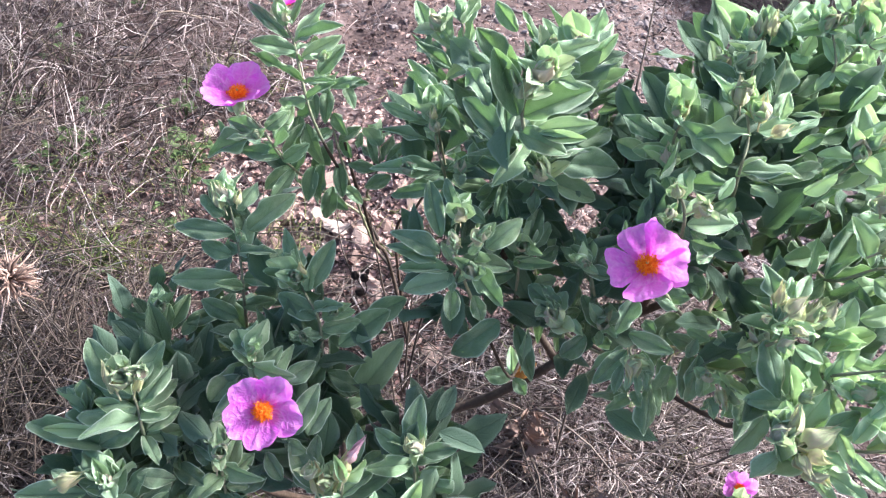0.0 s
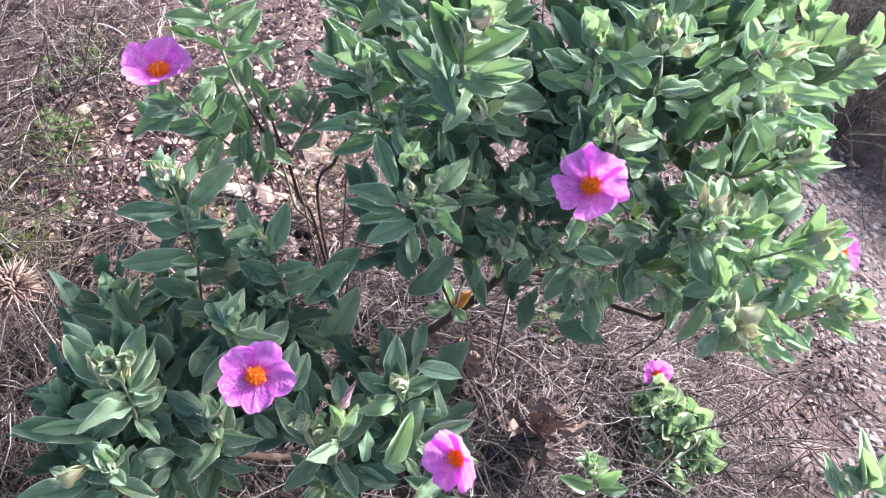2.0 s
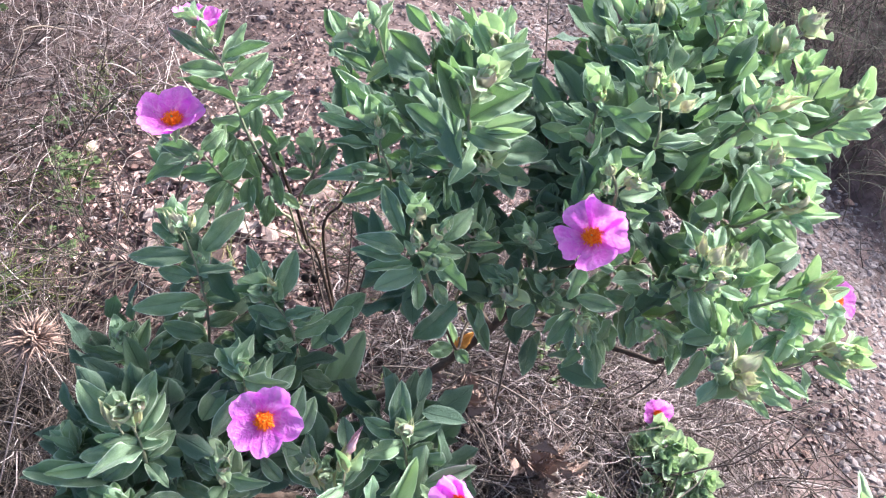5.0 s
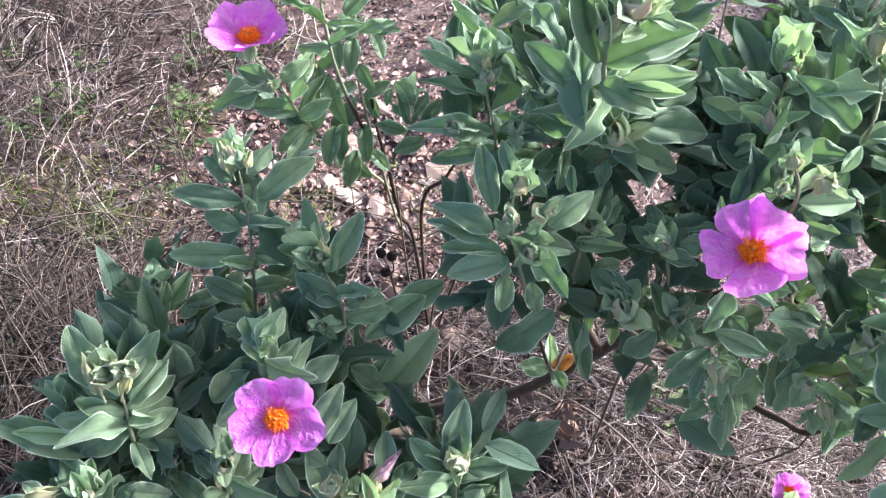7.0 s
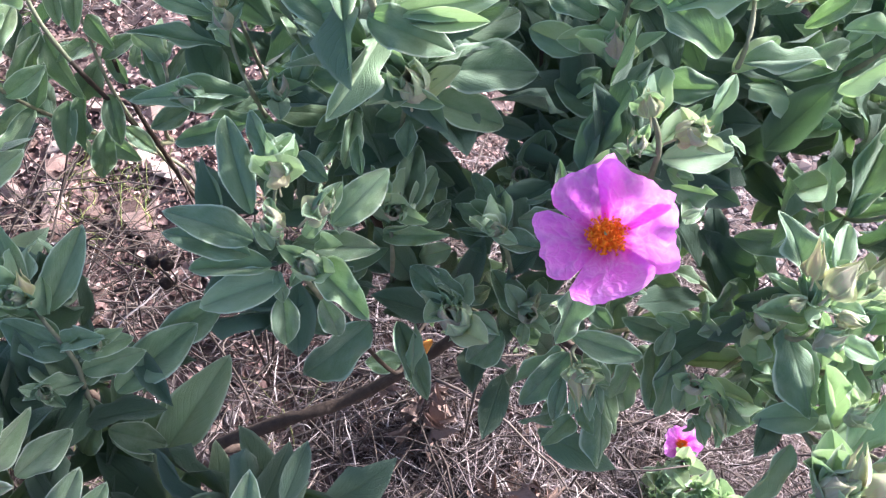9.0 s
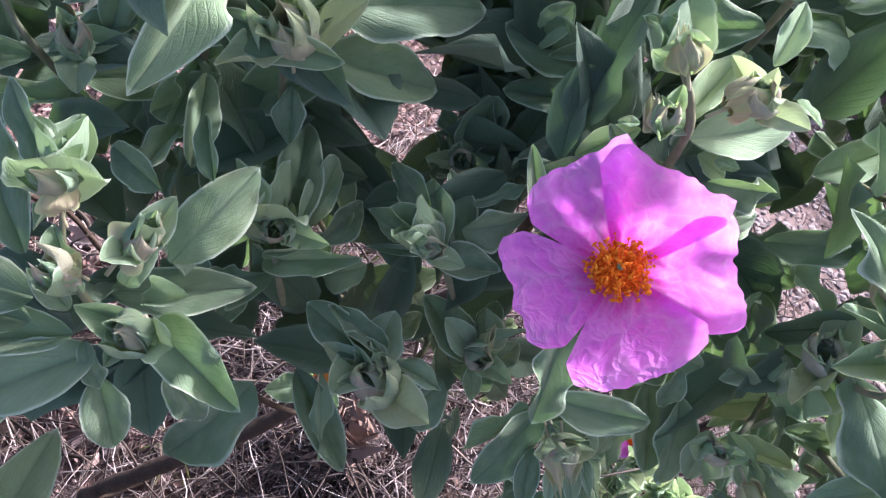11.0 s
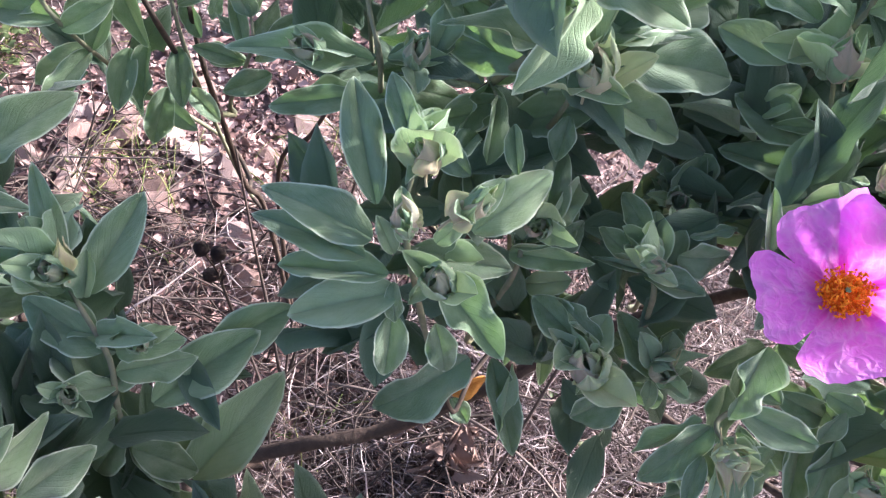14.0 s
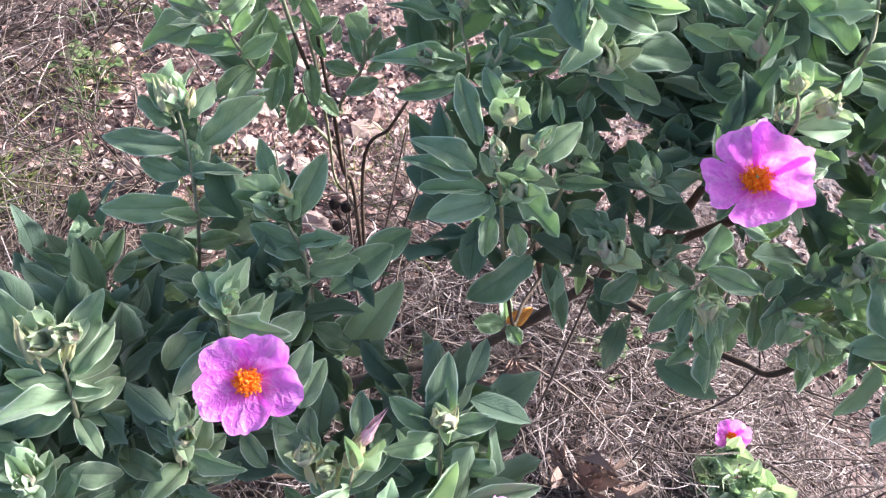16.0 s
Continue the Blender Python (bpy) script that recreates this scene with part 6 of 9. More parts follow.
bud(s, (0.2225, 0.3171, 0.6170), (0.2282, 0.3287, 0.6326), 0.0124)
bud(s, (0.2156, 0.3262, 0.6151), (0.2114, 0.3414, 0.6313), 0.0101)
bud(s, (0.2313, 0.3181, 0.6202), (0.2392, 0.3259, 0.6330), 0.0109)
leaf(s, (0.2299, 0.3207, 0.6050), (0.2134, 0.3397, 0.6203), 0.0153, 'y')
leaf(s, (0.2349, 0.3130, 0.5994), (0.2653, 0.3169, 0.6074), 0.0147, 'y')
leaf(s, (0.2311, 0.3122, 0.5946), (0.2134, 0.2981, 0.5750), 0.0156, 'y')
leaf(s, (0.2411, 0.3161, 0.6074), (0.2547, 0.3342, 0.6232), 0.0144, 'y')
leaf(s, (0.2436, 0.3061, 0.5985), (0.2714, 0.2926, 0.5939), 0.0146, 'y')
leaf(s, (0.2364, 0.3070, 0.5926), (0.2498, 0.2871, 0.5787), 0.0144, 'y')
leaf(s, (0.2222, 0.3253, 0.5885), (0.1972, 0.3348, 0.5905), 0.0139, 'y')
leaf(s, (0.2196, 0.3213, 0.5732), (0.2197, 0.2983, 0.5513), 0.0165, 'y')
leaf(s, (0.2556, 0.3223, 0.6165), (0.2819, 0.3223, 0.6233), 0.0141, 'y')
s = shoot(shrub_a, [(0.2333, 0.2988, 0.5895), (0.2548, 0.2887, 0.6091), (0.2703, 0.2841, 0.6171)], 0.0009, kind='y')
curl(s, (0.2635, 0.2777, 0.6260), 0.0168, 'y')
bud(s, (0.2601, 0.2768, 0.6216), (0.2860, 0.2745, 0.6303), 0.0097)
bud(s, (0.2630, 0.2807, 0.6258), (0.2820, 0.2848, 0.6383), 0.0082)
leaf(s, (0.2558, 0.2907, 0.6117), (0.2943, 0.2913, 0.6221), 0.0134, 'y')
leaf(s, (0.2681, 0.2820, 0.6135), (0.2975, 0.2810, 0.6202), 0.0108, 'y')
leaf(s, (0.2545, 0.2860, 0.6058), (0.2783, 0.2700, 0.6056), 0.0142, 'y')
leaf(s, (0.2625, 0.2911, 0.6173), (0.2752, 0.3030, 0.6385), 0.0141, 'f')
leaf(s, (0.2736, 0.2896, 0.6227), (0.2889, 0.2921, 0.6288), 0.0087, 'y')
leaf(s, (0.2513, 0.2855, 0.6007), (0.2699, 0.2691, 0.5889), 0.0143, 'y')
leaf(s, (0.2750, 0.2766, 0.6118), (0.2924, 0.2691, 0.6097), 0.0099, 'y')
s = shoot(shrub_a, [(0.2521, 0.3137, 0.5142), (0.2543, 0.2702, 0.5526), (0.2812, 0.2642, 0.5637), (0.3041, 0.2608, 0.5746)], 0.0009, kind='y')
curl(s, (0.2927, 0.2552, 0.5830), 0.0193, 'y')
bud(s, (0.2850, 0.2621, 0.5763), (0.3113, 0.2559, 0.5817), 0.0140)
bud(s, (0.2888, 0.2526, 0.5771), (0.3034, 0.2432, 0.5767), 0.0085)
leaf(s, (0.2929, 0.2589, 0.5659), (0.3195, 0.2490, 0.5641), 0.0129, 'y')
leaf(s, (0.2908, 0.2694, 0.5744), (0.3075, 0.2857, 0.5928), 0.0130, 'y')
leaf(s, (0.2829, 0.2693, 0.5695), (0.2980, 0.2508, 0.5533), 0.0087, 'y')
leaf(s, (0.2699, 0.2846, 0.5750), (0.2929, 0.2918, 0.5893), 0.0131, 'y')
leaf(s, (0.2739, 0.2633, 0.5583), (0.2735, 0.2405, 0.5452), 0.0096, 'y')
leaf(s, (0.2813, 0.2603, 0.5602), (0.3039, 0.2395, 0.5538), 0.0104, 'y')
leaf(s, (0.2739, 0.2672, 0.5618), (0.2683, 0.2872, 0.5807), 0.0145, 'f')
leaf(s, (0.2781, 0.2688, 0.5658), (0.3012, 0.2730, 0.5754), 0.0130, 'y')
leaf(s, (0.2621, 0.2687, 0.5560), (0.2903, 0.2750, 0.5687), 0.0131, 'y')
s = shoot(shrub_a, [(0.2164, 0.3160, 0.5370), (0.2088, 0.2719, 0.5817), (0.2108, 0.2614, 0.5812)], 0.0009, 0.15, kind='y')
curl(s, (0.2092, 0.2545, 0.5910), 0.0205, 'y')
curl(s, (0.2146, 0.2407, 0.5804), 0.0168, 'y')
bud(s, (0.2141, 0.2545, 0.5895), (0.2269, 0.2578, 0.5998), 0.0105)
bud(s, (0.2096, 0.2431, 0.5785), (0.2213, 0.2317, 0.5756), 0.0112)
leaf(s, (0.2061, 0.2628, 0.5792), (0.2287, 0.2772, 0.6034), 0.0188, 'y')
leaf(s, (0.2115, 0.2606, 0.5807), (0.2430, 0.2597, 0.5879), 0.0149, 'y')
leaf(s, (0.2108, 0.2576, 0.5779), (0.1897, 0.2471, 0.5683), 0.0133, 'y')
leaf(s, (0.2082, 0.2551, 0.5750), (0.2237, 0.2385, 0.5646), 0.0124, 'y')
leaf(s, (0.2363, 0.2481, 0.5761), (0.2554, 0.2305, 0.5734), 0.0108, 'f')
leaf(s, (0.2222, 0.2611, 0.5838), (0.2467, 0.2704, 0.5936), 0.0141, 'm')
leaf(s, (0.2110, 0.2865, 0.5817), (0.1852, 0.2896, 0.5795), 0.0136, 'f')
leaf(s, (0.2118, 0.2799, 0.5844), (0.2078, 0.3006, 0.6005), 0.0138, 'y')
leaf(s, (0.2103, 0.2488, 0.5702), (0.2315, 0.2281, 0.5566), 0.0099, 'f')
leaf(s, (0.2223, 0.2458, 0.5706), (0.2464, 0.2281, 0.5667), 0.0108, 'y')
s = shoot(shrub_b, [(-0.1777, 0.4525, 0.3676), (-0.1504, 0.4030, 0.5245), (-0.1472, 0.4101, 0.5671), (-0.1513, 0.4299, 0.5939), (-0.1567, 0.4450, 0.6133)], 0.0009, 0.2)
curl(s, (-0.1535, 0.4345, 0.6197), 0.0164, 'g')
curl(s, (-0.1430, 0.4155, 0.5965), 0.0107, 'g')
bud(s, (-0.1560, 0.4304, 0.6127), (-0.1632, 0.4414, 0.6280), 0.0103)
bud(s, (-0.1460, 0.4318, 0.6142), (-0.1432, 0.4380, 0.6246), 0.0074)
leaf(s, (-0.1571, 0.4369, 0.6030), (-0.1702, 0.4519, 0.6181), 0.0106, 'm')
leaf(s, (-0.1584, 0.4343, 0.5998), (-0.1728, 0.4420, 0.6148), 0.0115, 'm')
leaf(s, (-0.1489, 0.4371, 0.6029), (-0.1359, 0.4521, 0.6179), 0.0130, 'f')
leaf(s, (-0.1527, 0.4269, 0.5899), (-0.1967, 0.4296, 0.5959), 0.0160, 'm')
leaf(s, (-0.1412, 0.4283, 0.5914), (-0.1098, 0.4474, 0.6123), 0.0181, 'm')
leaf(s, (-0.1461, 0.4146, 0.5731), (-0.1472, 0.4333, 0.5974), 0.0111, 'f')
leaf(s, (-0.1542, 0.4170, 0.5766), (-0.1780, 0.4243, 0.5822), 0.0133, 'm')
leaf(s, (-0.1511, 0.4081, 0.5620), (-0.2005, 0.4053, 0.5644), 0.0178, 'm')
leaf(s, (-0.1461, 0.4082, 0.5619), (-0.1136, 0.4111, 0.5600), 0.0149, 'm')
leaf(s, (-0.1484, 0.3996, 0.5402), (-0.1251, 0.4098, 0.5362), 0.0134, 'm')
leaf(s, (-0.1535, 0.3960, 0.5314), (-0.1852, 0.4081, 0.5382), 0.0153, 'm')
leaf(s, (-0.1485, 0.3970, 0.5169), (-0.1303, 0.4071, 0.5129), 0.0110, 'm')
leaf(s, (-0.1482, 0.4151, 0.5738), (-0.1334, 0.4266, 0.5740), 0.0097, 'm')
leaf(s, (-0.1578, 0.4042, 0.4956), (-0.1823, 0.4029, 0.4829), 0.0144, 'f')
leaf(s, (-0.1573, 0.4081, 0.4762), (-0.1322, 0.4221, 0.4732), 0.0150, 'm')
s = shoot(shrub_b, [(-0.0950, 0.3954, 0.3976), (-0.0855, 0.3544, 0.5320), (-0.0846, 0.3583, 0.5712), (-0.0934, 0.3686, 0.5886), (-0.1005, 0.3774, 0.6016)], 0.0009, 0.4)
curl(s, (-0.0975, 0.3665, 0.6077), 0.0138, 'g')
curl(s, (-0.0733, 0.3565, 0.5864), 0.0122, 'g')
curl(s, (-0.0941, 0.3434, 0.5733), 0.0107, 'g')
bud(s, (-0.0930, 0.3679, 0.6062), (-0.0944, 0.3732, 0.6158), 0.0069)
leaf(s, (-0.0914, 0.3706, 0.5910), (-0.0733, 0.3938, 0.6154), 0.0161, 'm')
leaf(s, (-0.0969, 0.3726, 0.5945), (-0.1059, 0.3956, 0.6247), 0.0103, 'm')
leaf(s, (-0.0934, 0.3682, 0.5880), (-0.1225, 0.3769, 0.5966), 0.0122, 'c')
leaf(s, (-0.0970, 0.3707, 0.5920), (-0.1077, 0.3788, 0.6057), 0.0099, 'c')
leaf(s, (-0.0914, 0.3699, 0.5901), (-0.0889, 0.3793, 0.6051), 0.0092, 'c')
leaf(s, (-0.0863, 0.3600, 0.5741), (-0.1139, 0.3734, 0.5833), 0.0167, 'm')
leaf(s, (-0.0867, 0.3538, 0.5572), (-0.1117, 0.3809, 0.5702), 0.0203, 'm')
leaf(s, (-0.0830, 0.3567, 0.5659), (-0.0566, 0.3575, 0.5723), 0.0141, 'm')
leaf(s, (-0.0826, 0.3602, 0.5738), (-0.0618, 0.3609, 0.5830), 0.0118, 'm')
leaf(s, (-0.0843, 0.3510, 0.5482), (-0.1201, 0.3572, 0.5573), 0.0173, 'm')
leaf(s, (-0.0841, 0.3516, 0.5500), (-0.1066, 0.3542, 0.5611), 0.0102, 'm')
leaf(s, (-0.0723, 0.3529, 0.5521), (-0.0368, 0.3772, 0.5623), 0.0204, 'm')
leaf(s, (-0.0576, 0.3706, 0.5553), (-0.0253, 0.3911, 0.5587), 0.0176, 'm')
leaf(s, (-0.0648, 0.3513, 0.4934), (-0.0321, 0.3776, 0.5275), 0.0252, 'f')
leaf(s, (-0.0771, 0.3498, 0.4956), (-0.0520, 0.3748, 0.5065), 0.0193, 'm')
leaf(s, (-0.0830, 0.3485, 0.5385), (-0.0986, 0.3409, 0.5167), 0.0145, 'm')
leaf(s, (-0.0824, 0.3490, 0.5260), (-0.0591, 0.3463, 0.5091), 0.0150, 'm')
leaf(s, (-0.0613, 0.3590, 0.4911), (-0.0405, 0.3820, 0.5028), 0.0172, 'm')
leaf(s, (-0.0868, 0.3558, 0.4884), (-0.1138, 0.3756, 0.4970), 0.0180, 'm')
leaf(s, (-0.0797, 0.3563, 0.4728), (-0.0588, 0.3453, 0.4505), 0.0169, 'm')
s = shoot(shrub_b, [(-0.2393, 0.4259, 0.3512), (-0.2120, 0.3888, 0.4867), (-0.2152, 0.4012, 0.5132), (-0.2176, 0.4100, 0.5262)], 0.0009, 0.8)
curl(s, (-0.2143, 0.4036, 0.5368), 0.0148, 'g')
leaf(s, (-0.2153, 0.4008, 0.5123), (-0.2512, 0.4080, 0.5265), 0.0096, 'm')
leaf(s, (-0.2171, 0.4032, 0.5162), (-0.2204, 0.4224, 0.5397), 0.0158, 'f')
leaf(s, (-0.2111, 0.4010, 0.5120), (-0.1949, 0.4201, 0.5312), 0.0118, 'm')
leaf(s, (-0.2022, 0.3995, 0.5070), (-0.1880, 0.4069, 0.5199), 0.0107, 'f')
leaf(s, (-0.2121, 0.3968, 0.5034), (-0.2021, 0.3806, 0.4888), 0.0125, 'm')
leaf(s, (-0.1955, 0.3957, 0.4978), (-0.1852, 0.3788, 0.4841), 0.0125, 'm')
leaf(s, (-0.1979, 0.4039, 0.5154), (-0.1691, 0.4187, 0.5161), 0.0139, 'm')
leaf(s, (-0.2115, 0.3889, 0.4792), (-0.2329, 0.3789, 0.4551), 0.0176, 'm')
leaf(s, (-0.1987, 0.3990, 0.4657), (-0.1826, 0.4202, 0.4756), 0.0148, 'm')
leaf(s, (-0.2115, 0.3962, 0.4463), (-0.1952, 0.3876, 0.4264), 0.0141, 'm')
s = shoot(shrub_b, [(-0.1296, 0.3231, 0.5078), (-0.1185, 0.3086, 0.5809), (-0.1197, 0.3162, 0.5942)], 0.0009)
curl(s, (-0.1169, 0.3087, 0.6037), 0.0142, 'g')
leaf(s, (-0.1191, 0.3165, 0.5756), (-0.1219, 0.3310, 0.5943), 0.0114, 'f')
leaf(s, (-0.1156, 0.3166, 0.5755), (-0.1034, 0.3226, 0.5868), 0.0092, 'm')
leaf(s, (-0.1184, 0.3165, 0.5756), (-0.1308, 0.3211, 0.5842), 0.0082, 'm')
leaf(s, (-0.1162, 0.3137, 0.5569), (-0.1255, 0.3210, 0.5784), 0.0095, 'f')
leaf(s, (-0.1143, 0.3140, 0.5578), (-0.1126, 0.3194, 0.5746), 0.0092, 'f')
leaf(s, (-0.1242, 0.3141, 0.5639), (-0.1524, 0.3148, 0.5504), 0.0159, 'm')
leaf(s, (-0.1511, 0.3036, 0.5559), (-0.1315, 0.3283, 0.5665), 0.0169, 'm')
leaf(s, (-0.1053, 0.3153, 0.5594), (-0.0843, 0.3307, 0.5634), 0.0137, 'm')
s = shoot(shrub_b, [(-0.2085, 0.3052, 0.4447), (-0.1866, 0.2775, 0.5584), (-0.1881, 0.2867, 0.5817), (-0.1956, 0.2971, 0.5964)], 0.0009)
curl(s, (-0.1908, 0.2881, 0.6043), 0.0173)
curl(s, (-0.1808, 0.2900, 0.6062), 0.0138)
bud(s, (-0.1950, 0.2840, 0.5974), (-0.2022, 0.2953, 0.6129), 0.0106)
bud(s, (-0.1844, 0.2858, 0.5949), (-0.1799, 0.2959, 0.6093), 0.0075)
leaf(s, (-0.1972, 0.2902, 0.5874), (-0.2170, 0.3104, 0.6126), 0.0179, 'm')
leaf(s, (-0.1871, 0.2906, 0.5868), (-0.1707, 0.3111, 0.6096), 0.0159, 'm')
leaf(s, (-0.1843, 0.2867, 0.5806), (-0.1683, 0.3055, 0.5938), 0.0146, 'm')
leaf(s, (-0.1907, 0.2883, 0.5842), (-0.2173, 0.2937, 0.5895), 0.0124, 'm')
leaf(s, (-0.1855, 0.2851, 0.5769), (-0.1699, 0.2809, 0.5770), 0.0084, 'c')
leaf(s, (-0.1870, 0.2811, 0.5674), (-0.2135, 0.2668, 0.5615), 0.0160, 'm')
leaf(s, (-0.2106, 0.2772, 0.5639), (-0.2474, 0.2785, 0.5652), 0.0094, 'y')
leaf(s, (-0.2088, 0.2720, 0.5529), (-0.2662, 0.2893, 0.5560), 0.0198, 'm')
leaf(s, (-0.1960, 0.2813, 0.5702), (-0.2149, 0.2880, 0.5769), 0.0110, 'y')
leaf(s, (-0.1928, 0.2908, 0.5877), (-0.2032, 0.2958, 0.5983), 0.0081, 'm')
leaf(s, (-0.1878, 0.2911, 0.5874), (-0.1794, 0.3008, 0.6028), 0.0097, 'f')
leaf(s, (-0.1909, 0.2931, 0.5904), (-0.1924, 0.2998, 0.6042), 0.0080, 'm')
leaf(s, (-0.1843, 0.2792, 0.5620), (-0.1665, 0.2949, 0.5636), 0.0124, 'm')
leaf(s, (-0.1851, 0.2779, 0.5577), (-0.1651, 0.2887, 0.5473), 0.0130, 'm')
s = shoot(shrub_b, [(-0.2680, 0.3351, 0.3995), (-0.2411, 0.3092, 0.5151), (-0.2407, 0.3145, 0.5345)], 0.0009)
leaf(s, (-0.2401, 0.3130, 0.5286), (-0.2574, 0.3258, 0.5414), 0.0100, 'f')
leaf(s, (-0.2373, 0.3146, 0.5331), (-0.2392, 0.3238, 0.5423), 0.0069, 'm')
leaf(s, (-0.2383, 0.3108, 0.5196), (-0.2626, 0.3148, 0.5205), 0.0116, 'm')
leaf(s, (-0.2395, 0.3091, 0.5008), (-0.2638, 0.3116, 0.4893), 0.0141, 'm')
leaf(s, (-0.2409, 0.3119, 0.5248), (-0.2299, 0.3181, 0.5292), 0.0070, 'm')
s = shoot(shrub_b, [(-0.1905, 0.2945, 0.4391), (-0.1753, 0.2782, 0.5162), (-0.1780, 0.2845, 0.5268)], 0.0009)
curl(s, (-0.1737, 0.2769, 0.5361), 0.0150, 'g')
leaf(s, (-0.1683, 0.2845, 0.5254), (-0.1580, 0.2943, 0.5398), 0.0105, 'm')
leaf(s, (-0.1769, 0.2798, 0.5191), (-0.1873, 0.2871, 0.5294), 0.0085, 'm')
leaf(s, (-0.1725, 0.2866, 0.5289), (-0.1802, 0.3118, 0.5399), 0.0148, 'm')
leaf(s, (-0.1720, 0.2788, 0.5063), (-0.1834, 0.2868, 0.5144), 0.0084, 'c')
leaf(s, (-0.1732, 0.2804, 0.5195), (-0.1701, 0.2862, 0.5309), 0.0069, 'c')
leaf(s, (-0.1771, 0.2781, 0.5163), (-0.1627, 0.2733, 0.5176), 0.0079, 'm')
leaf(s, (-0.1852, 0.2764, 0.5120), (-0.2040, 0.2843, 0.5056), 0.0110, 'm')
leaf(s, (-0.1669, 0.2797, 0.5135), (-0.1547, 0.2860, 0.5243), 0.0091, 'm')
s = shoot(shrub_b, [(-0.1558, 0.2848, 0.4575), (-0.1411, 0.2680, 0.5340), (-0.1418, 0.2765, 0.5468)], 0.0009)
curl(s, (-0.1385, 0.2676, 0.5549), 0.0144, 'g')
bud(s, (-0.1409, 0.2628, 0.5429), (-0.1390, 0.2694, 0.5538), 0.0084)
leaf(s, (-0.1417, 0.2697, 0.5365), (-0.1462, 0.2818, 0.5529), 0.0108, 'f')
leaf(s, (-0.1387, 0.2682, 0.5321), (-0.1306, 0.2838, 0.5483), 0.0116, 'm')
leaf(s, (-0.1488, 0.2696, 0.5367), (-0.1571, 0.2752, 0.5489), 0.0082, 'm')
leaf(s, (-0.1432, 0.2722, 0.5404), (-0.1383, 0.2772, 0.5524), 0.0072, 'c')
leaf(s, (-0.1410, 0.2681, 0.5195), (-0.1250, 0.2864, 0.5236), 0.0128, 'm')
leaf(s, (-0.1445, 0.2678, 0.5201), (-0.1602, 0.2696, 0.5169), 0.0084, 'm')
leaf(s, (-0.1423, 0.2680, 0.5124), (-0.1275, 0.2680, 0.5124), 0.0077, 'm')
leaf(s, (-0.1329, 0.2688, 0.5035), (-0.1162, 0.2873, 0.5078), 0.0131, 'm')
s = shoot(shrub_b, [(-0.2278, 0.2545, 0.4592), (-0.2053, 0.2446, 0.5341), (-0.2045, 0.2514, 0.5494)], 0.0009)
curl(s, (-0.2013, 0.2453, 0.5603), 0.0152, 'g')
bud(s, (-0.2291, 0.2440, 0.5561), (-0.2119, 0.2477, 0.5641), 0.0099)
leaf(s, (-0.2194, 0.2473, 0.5418), (-0.2616, 0.2443, 0.5445), 0.0163, 'm')
leaf(s, (-0.2031, 0.2460, 0.5371), (-0.1959, 0.2609, 0.5576), 0.0137, 'm')
leaf(s, (-0.1929, 0.2463, 0.5366), (-0.1824, 0.2575, 0.5535), 0.0119, 'm')
leaf(s, (-0.2133, 0.2458, 0.5376), (-0.2081, 0.2545, 0.5520), 0.0092, 'm')
leaf(s, (-0.1970, 0.2534, 0.5514), (-0.2251, 0.2668, 0.5563), 0.0162, 'm')
leaf(s, (-0.1866, 0.2534, 0.5514), (-0.1648, 0.2565, 0.5403), 0.0128, 'm')
leaf(s, (-0.2286, 0.2514, 0.5494), (-0.2390, 0.2563, 0.5543), 0.0065, 'm')
leaf(s, (-0.2050, 0.2438, 0.5284), (-0.2327, 0.2385, 0.5240), 0.0149, 'm')
leaf(s, (-0.1844, 0.2445, 0.5270), (-0.1724, 0.2550, 0.5289), 0.0084, 'm')
s = shoot(shrub_b, [(-0.0805, 0.2708, 0.4245), (-0.0776, 0.2633, 0.5061), (-0.0804, 0.2708, 0.5220)], 0.0009)
curl(s, (-0.0750, 0.2601, 0.5283), 0.0148)
curl(s, (-0.0847, 0.2659, 0.5341), 0.0126)
bud(s, (-0.0780, 0.2610, 0.5179), (-0.0830, 0.2736, 0.5347), 0.0133)
bud(s, (-0.0744, 0.2584, 0.5153), (-0.0667, 0.2646, 0.5258), 0.0080)
leaf(s, (-0.0827, 0.2665, 0.5136), (-0.0994, 0.2866, 0.5358), 0.0174, 'm')
leaf(s, (-0.0815, 0.2728, 0.5241), (-0.0847, 0.2911, 0.5367), 0.0117, 'm')
leaf(s, (-0.0686, 0.2639, 0.5035), (-0.0340, 0.2743, 0.5208), 0.0175, 'm')
leaf(s, (-0.0718, 0.2670, 0.5126), (-0.0950, 0.2891, 0.5262), 0.0148, 'm')
leaf(s, (-0.0772, 0.2672, 0.5139), (-0.0818, 0.2719, 0.5271), 0.0077, 'm')
leaf(s, (-0.0756, 0.2653, 0.5098), (-0.0656, 0.2675, 0.5205), 0.0077, 'y')
leaf(s, (-0.0970, 0.2889, 0.5402), (-0.0815, 0.3123, 0.5636), 0.0154, 'm')
leaf(s, (-0.0878, 0.2889, 0.5402), (-0.0745, 0.3129, 0.5500), 0.0132, 'm')
leaf(s, (-0.0896, 0.2811, 0.5324), (-0.1063, 0.2917, 0.5288), 0.0104, 'm')
leaf(s, (-0.0566, 0.2760, 0.5272), (-0.0569, 0.2997, 0.5368), 0.0133, 'm')
leaf(s, (-0.0530, 0.2740, 0.5235), (-0.0394, 0.2898, 0.5180), 0.0112, 'm')
leaf(s, (-0.1043, 0.2682, 0.5194), (-0.1175, 0.2865, 0.5236), 0.0119, 'm')
